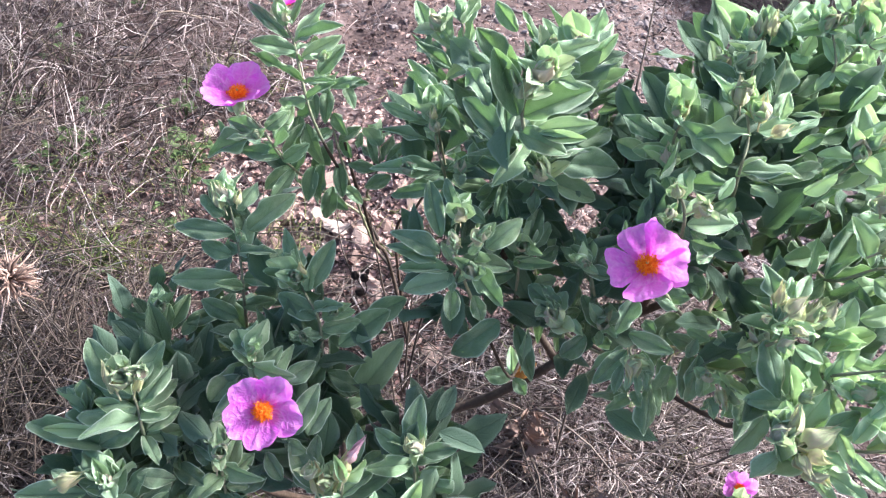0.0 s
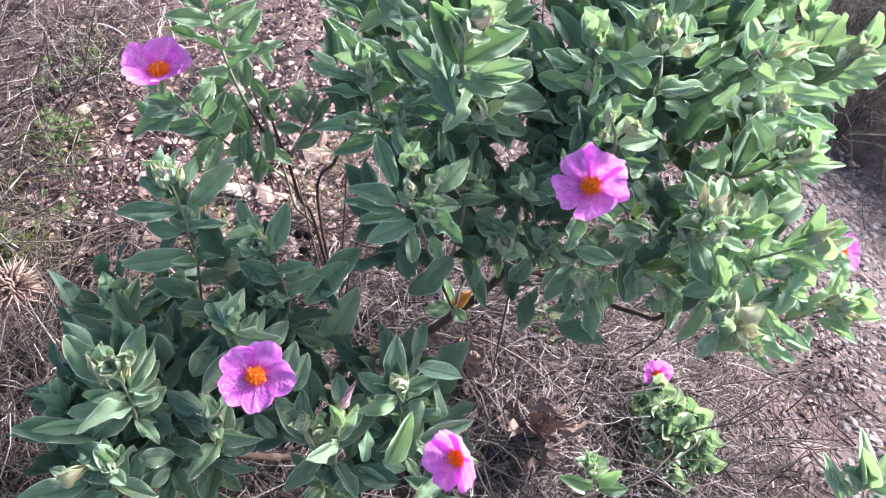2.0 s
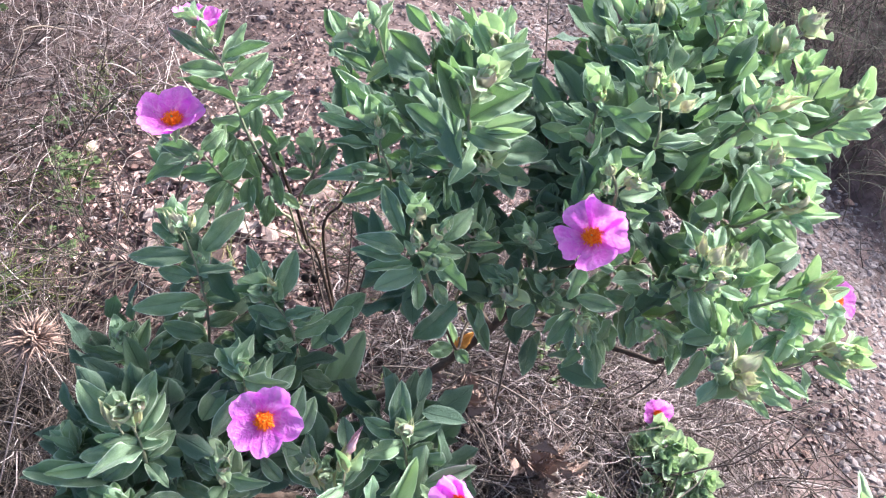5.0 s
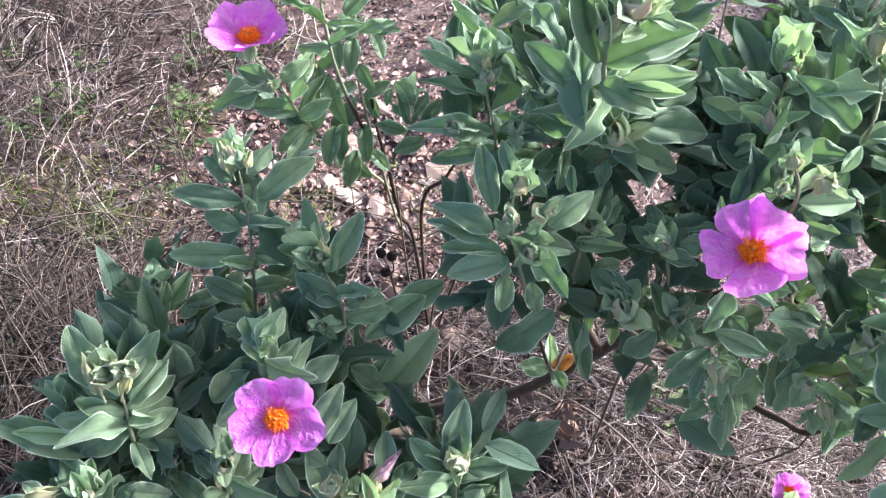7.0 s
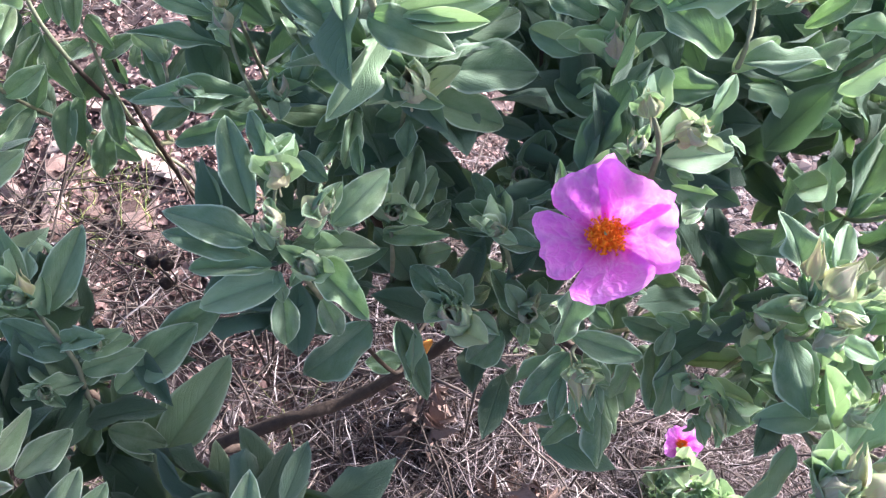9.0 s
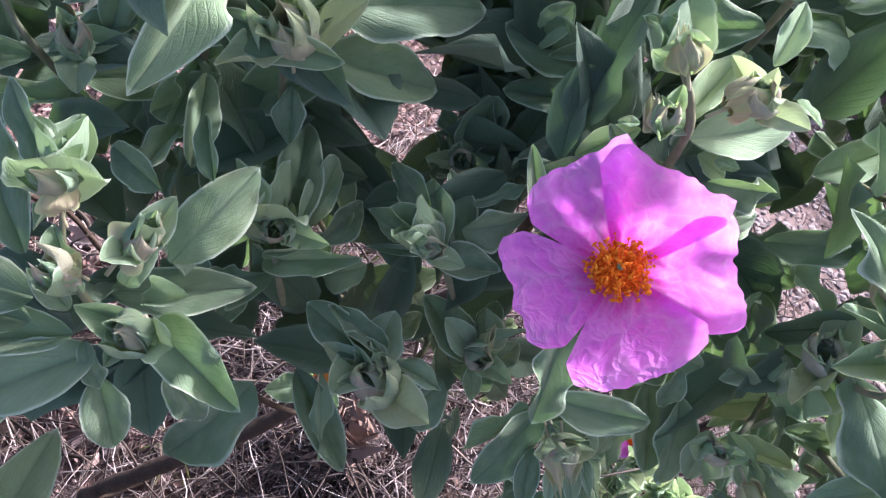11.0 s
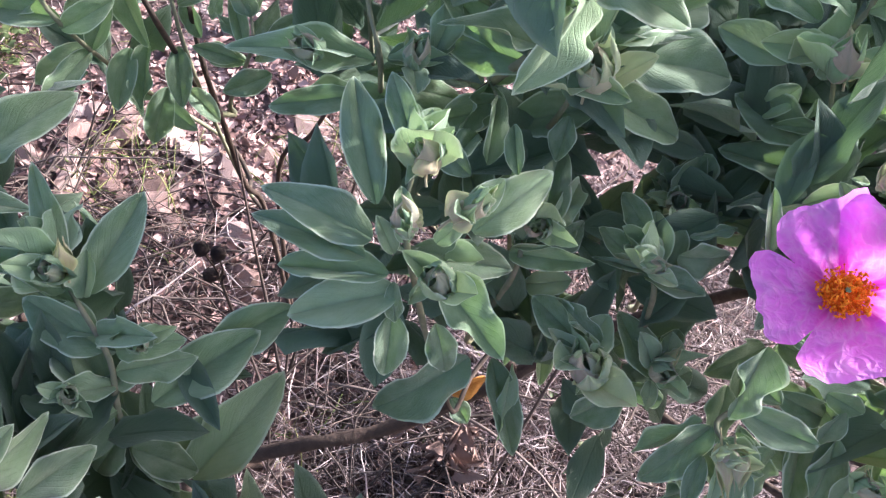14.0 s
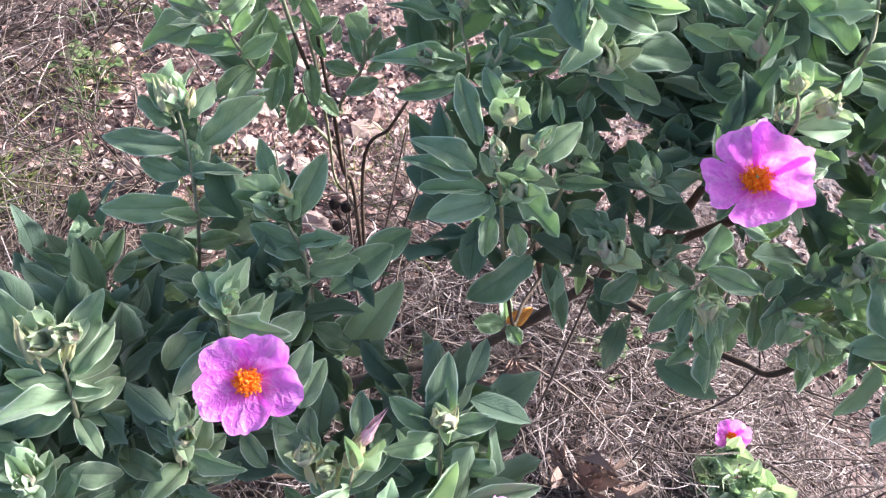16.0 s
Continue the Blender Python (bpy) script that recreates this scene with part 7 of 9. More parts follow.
s = shoot(shrub_b, [(-0.0183, 0.2598, 0.4975), (-0.0187, 0.2705, 0.5365), (-0.0200, 0.2765, 0.5468)], 0.0009, 0.8)
curl(s, (-0.0171, 0.2689, 0.5561), 0.0144)
bud(s, (-0.0207, 0.2687, 0.5531), (-0.0230, 0.2745, 0.5631), 0.0065)
bud(s, (-0.0147, 0.2687, 0.5531), (-0.0112, 0.2745, 0.5631), 0.0058)
leaf(s, (-0.0230, 0.2741, 0.5428), (-0.0436, 0.2864, 0.5521), 0.0134, 'm')
leaf(s, (-0.0194, 0.2741, 0.5427), (-0.0156, 0.2961, 0.5724), 0.0165, 'm')
leaf(s, (-0.0122, 0.2743, 0.5424), (0.0092, 0.2730, 0.5492), 0.0117, 'm')
leaf(s, (-0.0158, 0.2762, 0.5460), (-0.0130, 0.2921, 0.5562), 0.0093, 'm')
leaf(s, (-0.0199, 0.2637, 0.5114), (-0.0181, 0.2794, 0.5270), 0.0103, 'y')
leaf(s, (-0.0088, 0.2652, 0.5160), (0.0139, 0.2664, 0.5226), 0.0110, 'm')
leaf(s, (-0.0252, 0.2666, 0.5222), (-0.0387, 0.2848, 0.5263), 0.0120, 'm')
leaf(s, (-0.0160, 0.2680, 0.5268), (0.0022, 0.2704, 0.5298), 0.0097, 'm')
leaf(s, (-0.0311, 0.2625, 0.5077), (-0.0505, 0.2754, 0.5065), 0.0122, 'm')
s = shoot(shrub_b, [(-0.0015, 0.2177, 0.4937), (0.0019, 0.2261, 0.5289)], 0.0009, 0.8)
leaf(s, (-0.0098, 0.2376, 0.5359), (0.0253, 0.2373, 0.5494), 0.0119, 'm')
leaf(s, (-0.0060, 0.2269, 0.5223), (-0.0113, 0.2404, 0.5328), 0.0093, 'f')
leaf(s, (-0.0144, 0.2262, 0.5099), (-0.0204, 0.2370, 0.5178), 0.0076, 'f')
leaf(s, (0.0015, 0.2233, 0.5174), (0.0118, 0.2330, 0.5285), 0.0094, 'y')
leaf(s, (-0.0218, 0.2298, 0.5149), (-0.0369, 0.2367, 0.5170), 0.0087, 'f')
leaf(s, (-0.0331, 0.2345, 0.5195), (-0.0119, 0.2569, 0.5443), 0.0161, 'y')
leaf(s, (-0.0486, 0.2389, 0.5178), (-0.0416, 0.2526, 0.5315), 0.0107, 'y')
leaf(s, (-0.0349, 0.2287, 0.4961), (-0.0529, 0.2432, 0.5025), 0.0125, 'm')
s = shoot(shrub_a, [(0.2547, 0.5721, 0.6033), (0.2274, 0.5144, 0.6729), (0.2261, 0.5125, 0.6951), (0.2266, 0.5142, 0.7052)], 0.0009, kind='y')
bud(s, (0.2222, 0.5072, 0.7039), (0.2242, 0.5201, 0.7210), 0.0115)
bud(s, (0.2269, 0.5019, 0.7071), (0.2303, 0.5129, 0.7223), 0.0086)
curl(s, (0.2144, 0.5060, 0.7055), 0.0152, 'y')
curl(s, (0.1986, 0.5055, 0.6810), 0.0197)
leaf(s, (0.2085, 0.5168, 0.6930), (0.1891, 0.5356, 0.7118), 0.0170, 'f')
leaf(s, (0.2161, 0.5150, 0.6931), (0.2068, 0.5330, 0.7111), 0.0121, 'y')
leaf(s, (0.2192, 0.5140, 0.6955), (0.2212, 0.5299, 0.7114), 0.0104, 'y')
leaf(s, (0.2167, 0.5163, 0.6794), (0.2290, 0.5291, 0.6866), 0.0099, 'y')
leaf(s, (0.2305, 0.5163, 0.6635), (0.2417, 0.5373, 0.6817), 0.0134, 'm')
leaf(s, (0.2359, 0.5141, 0.6674), (0.2616, 0.5311, 0.6845), 0.0125, 'f')
leaf(s, (0.2526, 0.5075, 0.6912), (0.2645, 0.5304, 0.7085), 0.0080, 'y')
leaf(s, (0.2405, 0.5100, 0.6943), (0.2643, 0.5235, 0.7021), 0.0120, 'y')
leaf(s, (0.2444, 0.5170, 0.7080), (0.2621, 0.5319, 0.7173), 0.0119, 'y')
leaf(s, (0.2123, 0.5251, 0.6437), (0.1972, 0.5456, 0.6642), 0.0170, 'm')
leaf(s, (0.2140, 0.5212, 0.6589), (0.1992, 0.5337, 0.6714), 0.0120, 'f')
leaf(s, (0.2187, 0.5207, 0.6567), (0.2110, 0.5387, 0.6747), 0.0110, 'y')
leaf(s, (0.2064, 0.5158, 0.6319), (0.2033, 0.5346, 0.6450), 0.0120, 'y')
leaf(s, (0.2292, 0.5171, 0.6615), (0.2313, 0.5260, 0.6704), 0.0066, 'y')
s = shoot(shrub_a, [(0.2737, 0.5366, 0.6004), (0.2671, 0.5006, 0.6578), (0.2565, 0.4618, 0.7038), (0.2566, 0.4686, 0.7149), (0.2508, 0.4750, 0.7297)], 0.0009, kind='y')
curl(s, (0.2444, 0.4654, 0.7372), 0.0165, 'y')
curl(s, (0.2558, 0.4680, 0.7397), 0.0124, 'y')
bud(s, (0.2532, 0.4672, 0.7361), (0.2589, 0.4696, 0.7427), 0.0079)
leaf(s, (0.2594, 0.4730, 0.7240), (0.2447, 0.4854, 0.7364), 0.0119, 'f')
leaf(s, (0.2583, 0.4639, 0.7072), (0.2492, 0.4755, 0.7217), 0.0089, 'y')
leaf(s, (0.2611, 0.4644, 0.7082), (0.2589, 0.4764, 0.7203), 0.0074, 'y')
leaf(s, (0.2253, 0.4714, 0.7257), (0.2467, 0.4835, 0.7236), 0.0095, 'y')
leaf(s, (0.2368, 0.4778, 0.7067), (0.2558, 0.4904, 0.7052), 0.0091, 'y')
leaf(s, (0.2439, 0.4726, 0.7030), (0.2368, 0.4867, 0.7030), 0.0082, 'y')
leaf(s, (0.2461, 0.4720, 0.6955), (0.2370, 0.4779, 0.6872), 0.0071, 'y')
leaf(s, (0.2569, 0.4618, 0.7038), (0.2911, 0.4556, 0.7005), 0.0149, 'y')
leaf(s, (0.2588, 0.4608, 0.7028), (0.2941, 0.4524, 0.6916), 0.0126, 'y')
leaf(s, (0.2570, 0.4615, 0.7031), (0.2448, 0.4536, 0.6953), 0.0086, 'f')
leaf(s, (0.2456, 0.4742, 0.6768), (0.2672, 0.4882, 0.6823), 0.0133, 'f')
leaf(s, (0.2261, 0.4871, 0.6756), (0.2543, 0.4956, 0.6699), 0.0111, 'y')
leaf(s, (0.2502, 0.4720, 0.6699), (0.2867, 0.4803, 0.6641), 0.0142, 'y')
leaf(s, (0.2457, 0.4757, 0.6625), (0.2768, 0.4823, 0.6549), 0.0088, 'y')
leaf(s, (0.2458, 0.4830, 0.7190), (0.2419, 0.4767, 0.7014), 0.0099, 'y')
leaf(s, (0.2617, 0.4789, 0.7336), (0.2564, 0.4955, 0.7446), 0.0095, 'y')
leaf(s, (0.2398, 0.4815, 0.7362), (0.2555, 0.5011, 0.7417), 0.0095, 'y')
s = shoot(shrub_a, [(0.2793, 0.5287, 0.6334), (0.2681, 0.4825, 0.6905), (0.2727, 0.4787, 0.7023), (0.2793, 0.4823, 0.7087), (0.2824, 0.4846, 0.7180)], 0.0009, kind='y')
curl(s, (0.2761, 0.4739, 0.7243), 0.0169, 'y')
curl(s, (0.2816, 0.4856, 0.7360), 0.0169, 'y')
bud(s, (0.2790, 0.4848, 0.7324), (0.2738, 0.4911, 0.7429), 0.0102)
leaf(s, (0.2767, 0.4845, 0.7130), (0.2736, 0.5017, 0.7301), 0.0098, 'f')
leaf(s, (0.2807, 0.4850, 0.7178), (0.2787, 0.5041, 0.7341), 0.0098, 'y')
leaf(s, (0.2853, 0.4809, 0.7096), (0.2842, 0.4710, 0.6997), 0.0073, 'y')
leaf(s, (0.2856, 0.4815, 0.7114), (0.3007, 0.4836, 0.7135), 0.0080, 'y')
leaf(s, (0.2899, 0.4886, 0.7220), (0.2925, 0.5019, 0.7353), 0.0090, 'y')
leaf(s, (0.2946, 0.4705, 0.6965), (0.3082, 0.4820, 0.7024), 0.0098, 'y')
leaf(s, (0.2759, 0.4817, 0.7070), (0.2683, 0.4897, 0.7150), 0.0068, 'y')
leaf(s, (0.2918, 0.4846, 0.7180), (0.3091, 0.4962, 0.7240), 0.0098, 'y')
s = shoot(shrub_a, [(0.2498, 0.4024, 0.6599), (0.2564, 0.3976, 0.6778), (0.2565, 0.3975, 0.6890)], 0.0009, kind='y')
curl(s, (0.2504, 0.3863, 0.6948), 0.0173, 'y')
curl(s, (0.2615, 0.3916, 0.7000), 0.0141, 'y')
leaf(s, (0.2546, 0.3982, 0.6853), (0.2588, 0.4171, 0.7099), 0.0154, 'f')
leaf(s, (0.2569, 0.3974, 0.6878), (0.2742, 0.4072, 0.7032), 0.0125, 'y')
leaf(s, (0.2559, 0.3978, 0.6812), (0.2323, 0.3998, 0.6832), 0.0098, 'y')
leaf(s, (0.2625, 0.3955, 0.6830), (0.2817, 0.3941, 0.6816), 0.0098, 'y')
leaf(s, (0.2426, 0.4076, 0.6651), (0.2635, 0.4190, 0.6708), 0.0087, 'y')
leaf(s, (0.2488, 0.4135, 0.7050), (0.2662, 0.4318, 0.7091), 0.0104, 'y')
leaf(s, (0.2662, 0.4135, 0.7050), (0.2822, 0.4268, 0.7041), 0.0104, 'y')
leaf(s, (0.2226, 0.4286, 0.6920), (0.2454, 0.4316, 0.6894), 0.0043, 'f')
leaf(s, (0.2134, 0.4320, 0.6895), (0.2251, 0.4436, 0.7011), 0.0102, 'f')
leaf(s, (0.2363, 0.4158, 0.6815), (0.2654, 0.4331, 0.6775), 0.0094, 'm')
leaf(s, (0.2355, 0.4047, 0.6944), (0.2210, 0.4091, 0.6776), 0.0091, 'm')
s = shoot(shrub_a, [(0.2183, 0.3280, 0.5416), (0.2018, 0.2735, 0.5833), (0.2009, 0.2519, 0.5872), (0.1951, 0.2532, 0.5970)], 0.0009, 0.3, kind='y')
curl(s, (0.1894, 0.2478, 0.6085), 0.0189)
curl(s, (0.2463, 0.2773, 0.6041), 0.0204, 'y')
curl(s, (0.2133, 0.2761, 0.6029), 0.0131)
bud(s, (0.1956, 0.2489, 0.6068), (0.1977, 0.2583, 0.6205), 0.0099)
bud(s, (0.2046, 0.2477, 0.5971), (0.2270, 0.2535, 0.6071), 0.0105)
bud(s, (0.2062, 0.2443, 0.5937), (0.2207, 0.2378, 0.5914), 0.0105)
bud(s, (0.2014, 0.2425, 0.5919), (0.2086, 0.2310, 0.5847), 0.0088)
leaf(s, (0.1950, 0.2461, 0.5814), (0.1823, 0.2662, 0.6071), 0.0137, 'f')
leaf(s, (0.1969, 0.2496, 0.5849), (0.1772, 0.2356, 0.5765), 0.0133, 'f')
leaf(s, (0.1952, 0.2773, 0.5806), (0.1743, 0.2623, 0.5599), 0.0157, 'f')
leaf(s, (0.2049, 0.2736, 0.5843), (0.2369, 0.2848, 0.5870), 0.0176, 'y')
leaf(s, (0.2139, 0.2484, 0.5837), (0.2351, 0.2416, 0.5797), 0.0117, 'y')
leaf(s, (0.2289, 0.2570, 0.5922), (0.2367, 0.2436, 0.5789), 0.0078, 'y')
leaf(s, (0.2351, 0.2496, 0.5849), (0.2537, 0.2311, 0.5664), 0.0098, 'f')
leaf(s, (0.2367, 0.2531, 0.5883), (0.2552, 0.2685, 0.5981), 0.0111, 'y')
leaf(s, (0.2178, 0.3146, 0.5962), (0.2448, 0.2963, 0.5835), 0.0182, 'f')
leaf(s, (0.2318, 0.2944, 0.5933), (0.2405, 0.3009, 0.6083), 0.0096, 'y')
leaf(s, (0.2407, 0.2993, 0.5963), (0.2524, 0.3088, 0.6114), 0.0103, 'y')
leaf(s, (0.1988, 0.3196, 0.6011), (0.2112, 0.2919, 0.5791), 0.0162, 'f')
leaf(s, (0.2329, 0.2863, 0.5942), (0.2416, 0.2712, 0.5735), 0.0081, 'f')
leaf(s, (0.2465, 0.2634, 0.5987), (0.2628, 0.2726, 0.6079), 0.0098, 'y')
leaf(s, (0.2573, 0.2967, 0.6027), (0.2732, 0.3112, 0.6116), 0.0102, 'y')
leaf(s, (0.2381, 0.2733, 0.5955), (0.2634, 0.2694, 0.5774), 0.0133, 'y')
leaf(s, (0.2306, 0.3088, 0.5922), (0.2280, 0.3327, 0.6019), 0.0134, 'f')
s = shoot(shrub_a, [(0.1732, 0.4684, 0.5986), (0.1479, 0.4179, 0.6754), (0.1484, 0.4155, 0.6971), (0.1473, 0.4180, 0.7081)], 0.0009, kind='y')
bud(s, (0.1472, 0.4098, 0.7055), (0.1453, 0.4187, 0.7187), 0.0088)
curl(s, (0.1409, 0.4045, 0.6790), 0.0173, 'y')
curl(s, (0.1414, 0.4056, 0.7126), 0.0118, 'y')
leaf(s, (0.1429, 0.4161, 0.6988), (0.1414, 0.4301, 0.7127), 0.0091, 'f')
leaf(s, (0.1540, 0.4158, 0.6991), (0.1554, 0.4302, 0.7135), 0.0098, 'f')
leaf(s, (0.1468, 0.4160, 0.6968), (0.1591, 0.4235, 0.7042), 0.0085, 'y')
leaf(s, (0.1460, 0.4175, 0.6847), (0.1316, 0.4267, 0.6938), 0.0101, 'f')
leaf(s, (0.1536, 0.4203, 0.6584), (0.1528, 0.4308, 0.6746), 0.0090, 'y')
leaf(s, (0.1382, 0.4199, 0.6806), (0.1173, 0.4347, 0.6898), 0.0141, 'm')
leaf(s, (0.1448, 0.4183, 0.6728), (0.1231, 0.4214, 0.6703), 0.0115, 'f')
leaf(s, (0.1487, 0.4165, 0.6876), (0.1679, 0.4248, 0.6903), 0.0107, 'f')
leaf(s, (0.1452, 0.4209, 0.6541), (0.1325, 0.4205, 0.6396), 0.0100, 'f')
leaf(s, (0.1564, 0.4187, 0.6701), (0.1743, 0.4186, 0.6560), 0.0119, 'f')
leaf(s, (0.1355, 0.4194, 0.6648), (0.1164, 0.4393, 0.6635), 0.0143, 'f')
leaf(s, (0.1539, 0.4215, 0.6487), (0.1542, 0.4193, 0.6253), 0.0122, 'f')

flower(shrub_a, (0.1191, 0.3262, 0.6596), (-0.3554, -0.3552, 0.8646), (0.9200, -0.3564, 0.1633), 0.0243, [116, 62, 358, 282, 199], 0, PETALS)
flower(shrub_b, (-0.1069, 0.2750, 0.5885), (0.0205, -0.5889, 0.8080), (0.9998, 0.0164, 0.0112), 0.0227, [128, 60, 344, 268, 200], 0)
flower(shrub_b, (-0.1517, 0.5083, 0.6516), (0.0000, -0.1821, 0.9833), (1.0000, 0.0000, -0.0000), 0.0275, [150, 75, 10, 300, 225], 10)
flower(shrub_b, (-0.1235, 0.5674, 0.6928), (0.1987, 0.2461, 0.9487), (0.9697, -0.2413, 0.0377), 0.0225, [140, 70, 5, 300, 215], 18)
flower(shrub_b, (0.0116, 0.2171, 0.5437), (-0.7502, -0.3967, 0.5290), (0.9697, -0.2413, 0.0377), 0.0225, [110, 50, 330, 260, 180], 14)
flower(shrub_a, (0.3129, 0.2991, 0.5812), (0.4525, -0.5049, 0.7351), (0.9697, -0.2413, 0.0377), 0.0160, [140, 70, 0, 290, 215], 10)
shrub_c = shrub_at(0.342, 0.392, 'small pale rockrose plant topped by one magenta flower')
flower(shrub_c, (0.3410, 0.4682, 0.1425), (-0.1702, -0.3243, 0.9305), (0.9697, -0.2413, 0.0377), 0.0205, [140, 70, 5, 290, 215], 16)
s = shoot(shrub_b, [(-0.0670, 0.2479, 0.5054), (-0.0627, 0.2508, 0.5367), (-0.0604, 0.2519, 0.5519)], 0.001, 0, 0)
bud(s, (-0.0611, 0.2512, 0.5512), (-0.0565, 0.2636, 0.5693), 0.0086)
withered_flower(s, (-0.0581, 0.2574, 0.5603), (-0.0455, 0.2668, 0.5753), 0.0058)
leaf(s, (-0.0611, 0.2507, 0.5507), (-0.0668, 0.2607, 0.5664), 0.0089, 'y')
leaf(s, (-0.0611, 0.2507, 0.5507), (-0.0481, 0.2625, 0.5569), 0.0089, 'y')
s = shoot(shrub_a, [(0.0711, 0.4686, 0.3358), (0.0680, 0.4691, 0.3519), (0.0666, 0.4739, 0.3609)], 0.0006, 0, 0)
leaf(s, (0.0662, 0.4701, 0.3542), (0.0402, 0.4688, 0.3615), 0.0188, 'm', 0.1)
leaf(s, (0.0668, 0.4724, 0.3566), (0.0651, 0.4917, 0.3759), 0.0132, 'y', 0.1)
leaf(s, (0.0690, 0.4693, 0.3535), (0.0795, 0.4553, 0.3452), 0.0143, 'm', 0.1)
orange_leaf(s, (0.0679, 0.4716, 0.3558), (0.0904, 0.4765, 0.3664), 0.0132)
s = shoot(shrub_a, [(0.2004, 0.4022, 0.5254), (0.1731, 0.3745, 0.5260), (0.1487, 0.3362, 0.5301)], 0.0012, 0, 0)
leaf(s, (0.1767, 0.3480, 0.5546), (0.1559, 0.3472, 0.5680), 0.0131, 'm')
leaf(s, (0.1720, 0.3483, 0.5479), (0.1635, 0.3209, 0.5346), 0.0179, 'm')
leaf(s, (0.1288, 0.3282, 0.5348), (0.1017, 0.3191, 0.5398), 0.0116, 'm')
leaf(s, (0.1257, 0.3220, 0.5357), (0.1091, 0.3095, 0.5373), 0.0107, 'm')
leaf(s, (0.1304, 0.3247, 0.5384), (0.1326, 0.3108, 0.5387), 0.0092, 'm')
leaf(s, (0.1437, 0.3311, 0.5306), (0.1396, 0.3029, 0.5166), 0.0171, 'm')
leaf(s, (0.1484, 0.3311, 0.5306), (0.1574, 0.3348, 0.5485), 0.0124, 'm')
leaf(s, (0.1462, 0.3432, 0.5286), (0.1508, 0.3186, 0.5182), 0.0142, 'm')
leaf(s, (0.1230, 0.3247, 0.5384), (0.1114, 0.3264, 0.5542), 0.0092, 'm')
leaf(s, (0.1604, 0.3336, 0.5119), (0.1553, 0.3466, 0.5391), 0.0160, 'm')
leaf(s, (0.2164, 0.3329, 0.5466), (0.2076, 0.3065, 0.5344), 0.0168, 'm')
leaf(s, (0.2288, 0.3194, 0.5472), (0.2112, 0.3025, 0.5445), 0.0150, 'm')
leaf(s, (0.2112, 0.3311, 0.5306), (0.2029, 0.3083, 0.5220), 0.0194, 'm')
leaf(s, (0.1416, 0.3516, 0.6077), (0.1561, 0.3423, 0.6126), 0.0108, 'm')
leaf(s, (0.1346, 0.3439, 0.6141), (0.1457, 0.3320, 0.6164), 0.0078, 'm')
leaf(s, (0.1682, 0.3751, 0.6029), (0.1696, 0.3556, 0.5976), 0.0127, 'm')
leaf(s, (0.1770, 0.3925, 0.5355), (0.1513, 0.3785, 0.5356), 0.0166, 'm')
leaf(s, (0.1833, 0.3943, 0.5373), (0.2001, 0.3814, 0.5385), 0.0158, 'm')
leaf(s, (0.1677, 0.3887, 0.5317), (0.1604, 0.3647, 0.5218), 0.0133, 'm')
leaf(s, (0.1927, 0.3750, 0.5321), (0.2057, 0.3543, 0.5256), 0.0164, 'm')
leaf(s, (0.2026, 0.3422, 0.5418), (0.2164, 0.3312, 0.5449), 0.0132, 'm')
leaf(s, (0.1741, 0.3633, 0.5204), (0.1854, 0.3428, 0.5141), 0.0164, 'm')
leaf(s, (0.1555, 0.3750, 0.5321), (0.1447, 0.3514, 0.5227), 0.0147, 'm')
leaf(s, (0.1389, 0.3633, 0.5204), (0.1488, 0.3399, 0.5112), 0.0139, 'm')
leaf(s, (0.1968, 0.3633, 0.5204), (0.1793, 0.3428, 0.5141), 0.0147, 'm')
leaf(s, (0.2016, 0.3299, 0.5011), (0.2182, 0.3327, 0.5181), 0.0137, 'm')
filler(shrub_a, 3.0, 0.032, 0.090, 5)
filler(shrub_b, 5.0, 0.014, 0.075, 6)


def leafy_shoot(shrub, line, r, pairs, size, kinds="my", fat=0.43):
    """A shoot with its leaves in crossed pairs, larger towards the foot."""
    s = shoot(shrub, line, r)
    pts = smooth_line(line, 8)
    n = len(pts)
    for k in range(pairs):
        i = max(1, n - 2 - int(k * (n - 3) / max(pairs, 1)))
        p = pts[i]
        axis = (pts[min(i + 1, n - 1)] - pts[i - 1]).normalized()
        a = axis.orthogonal().normalized()
        a.rotate(Matrix.Rotation(k * 1.571 + rng.uniform(-0.3, 0.3), 3, axis))
        for side in (1, -1):
            ln = size * (0.65 + 0.5 * k / pairs) * rng.uniform(0.8, 1.2)
            tip = p + (a * side * rng.uniform(0.7, 1.0) + axis * rng.uniform(0.3, 0.8)).normalized() * ln
            leaf(s, p, tip, ln * fat * rng.uniform(0.85, 1.15), kinds[0] if k > pairs * 0.45 else kinds[-1])
    for kind, grow in (("h", 1.0), ("h", 0.75)):
        rosette(s, pts[-1] + Vector((0, -0.004, 0.002)), (Vector((rng.uniform(-0.5, 0.5), -0.5, 0.8))).normalized(), size * 0.8 * grow, kind, 3)
    return s


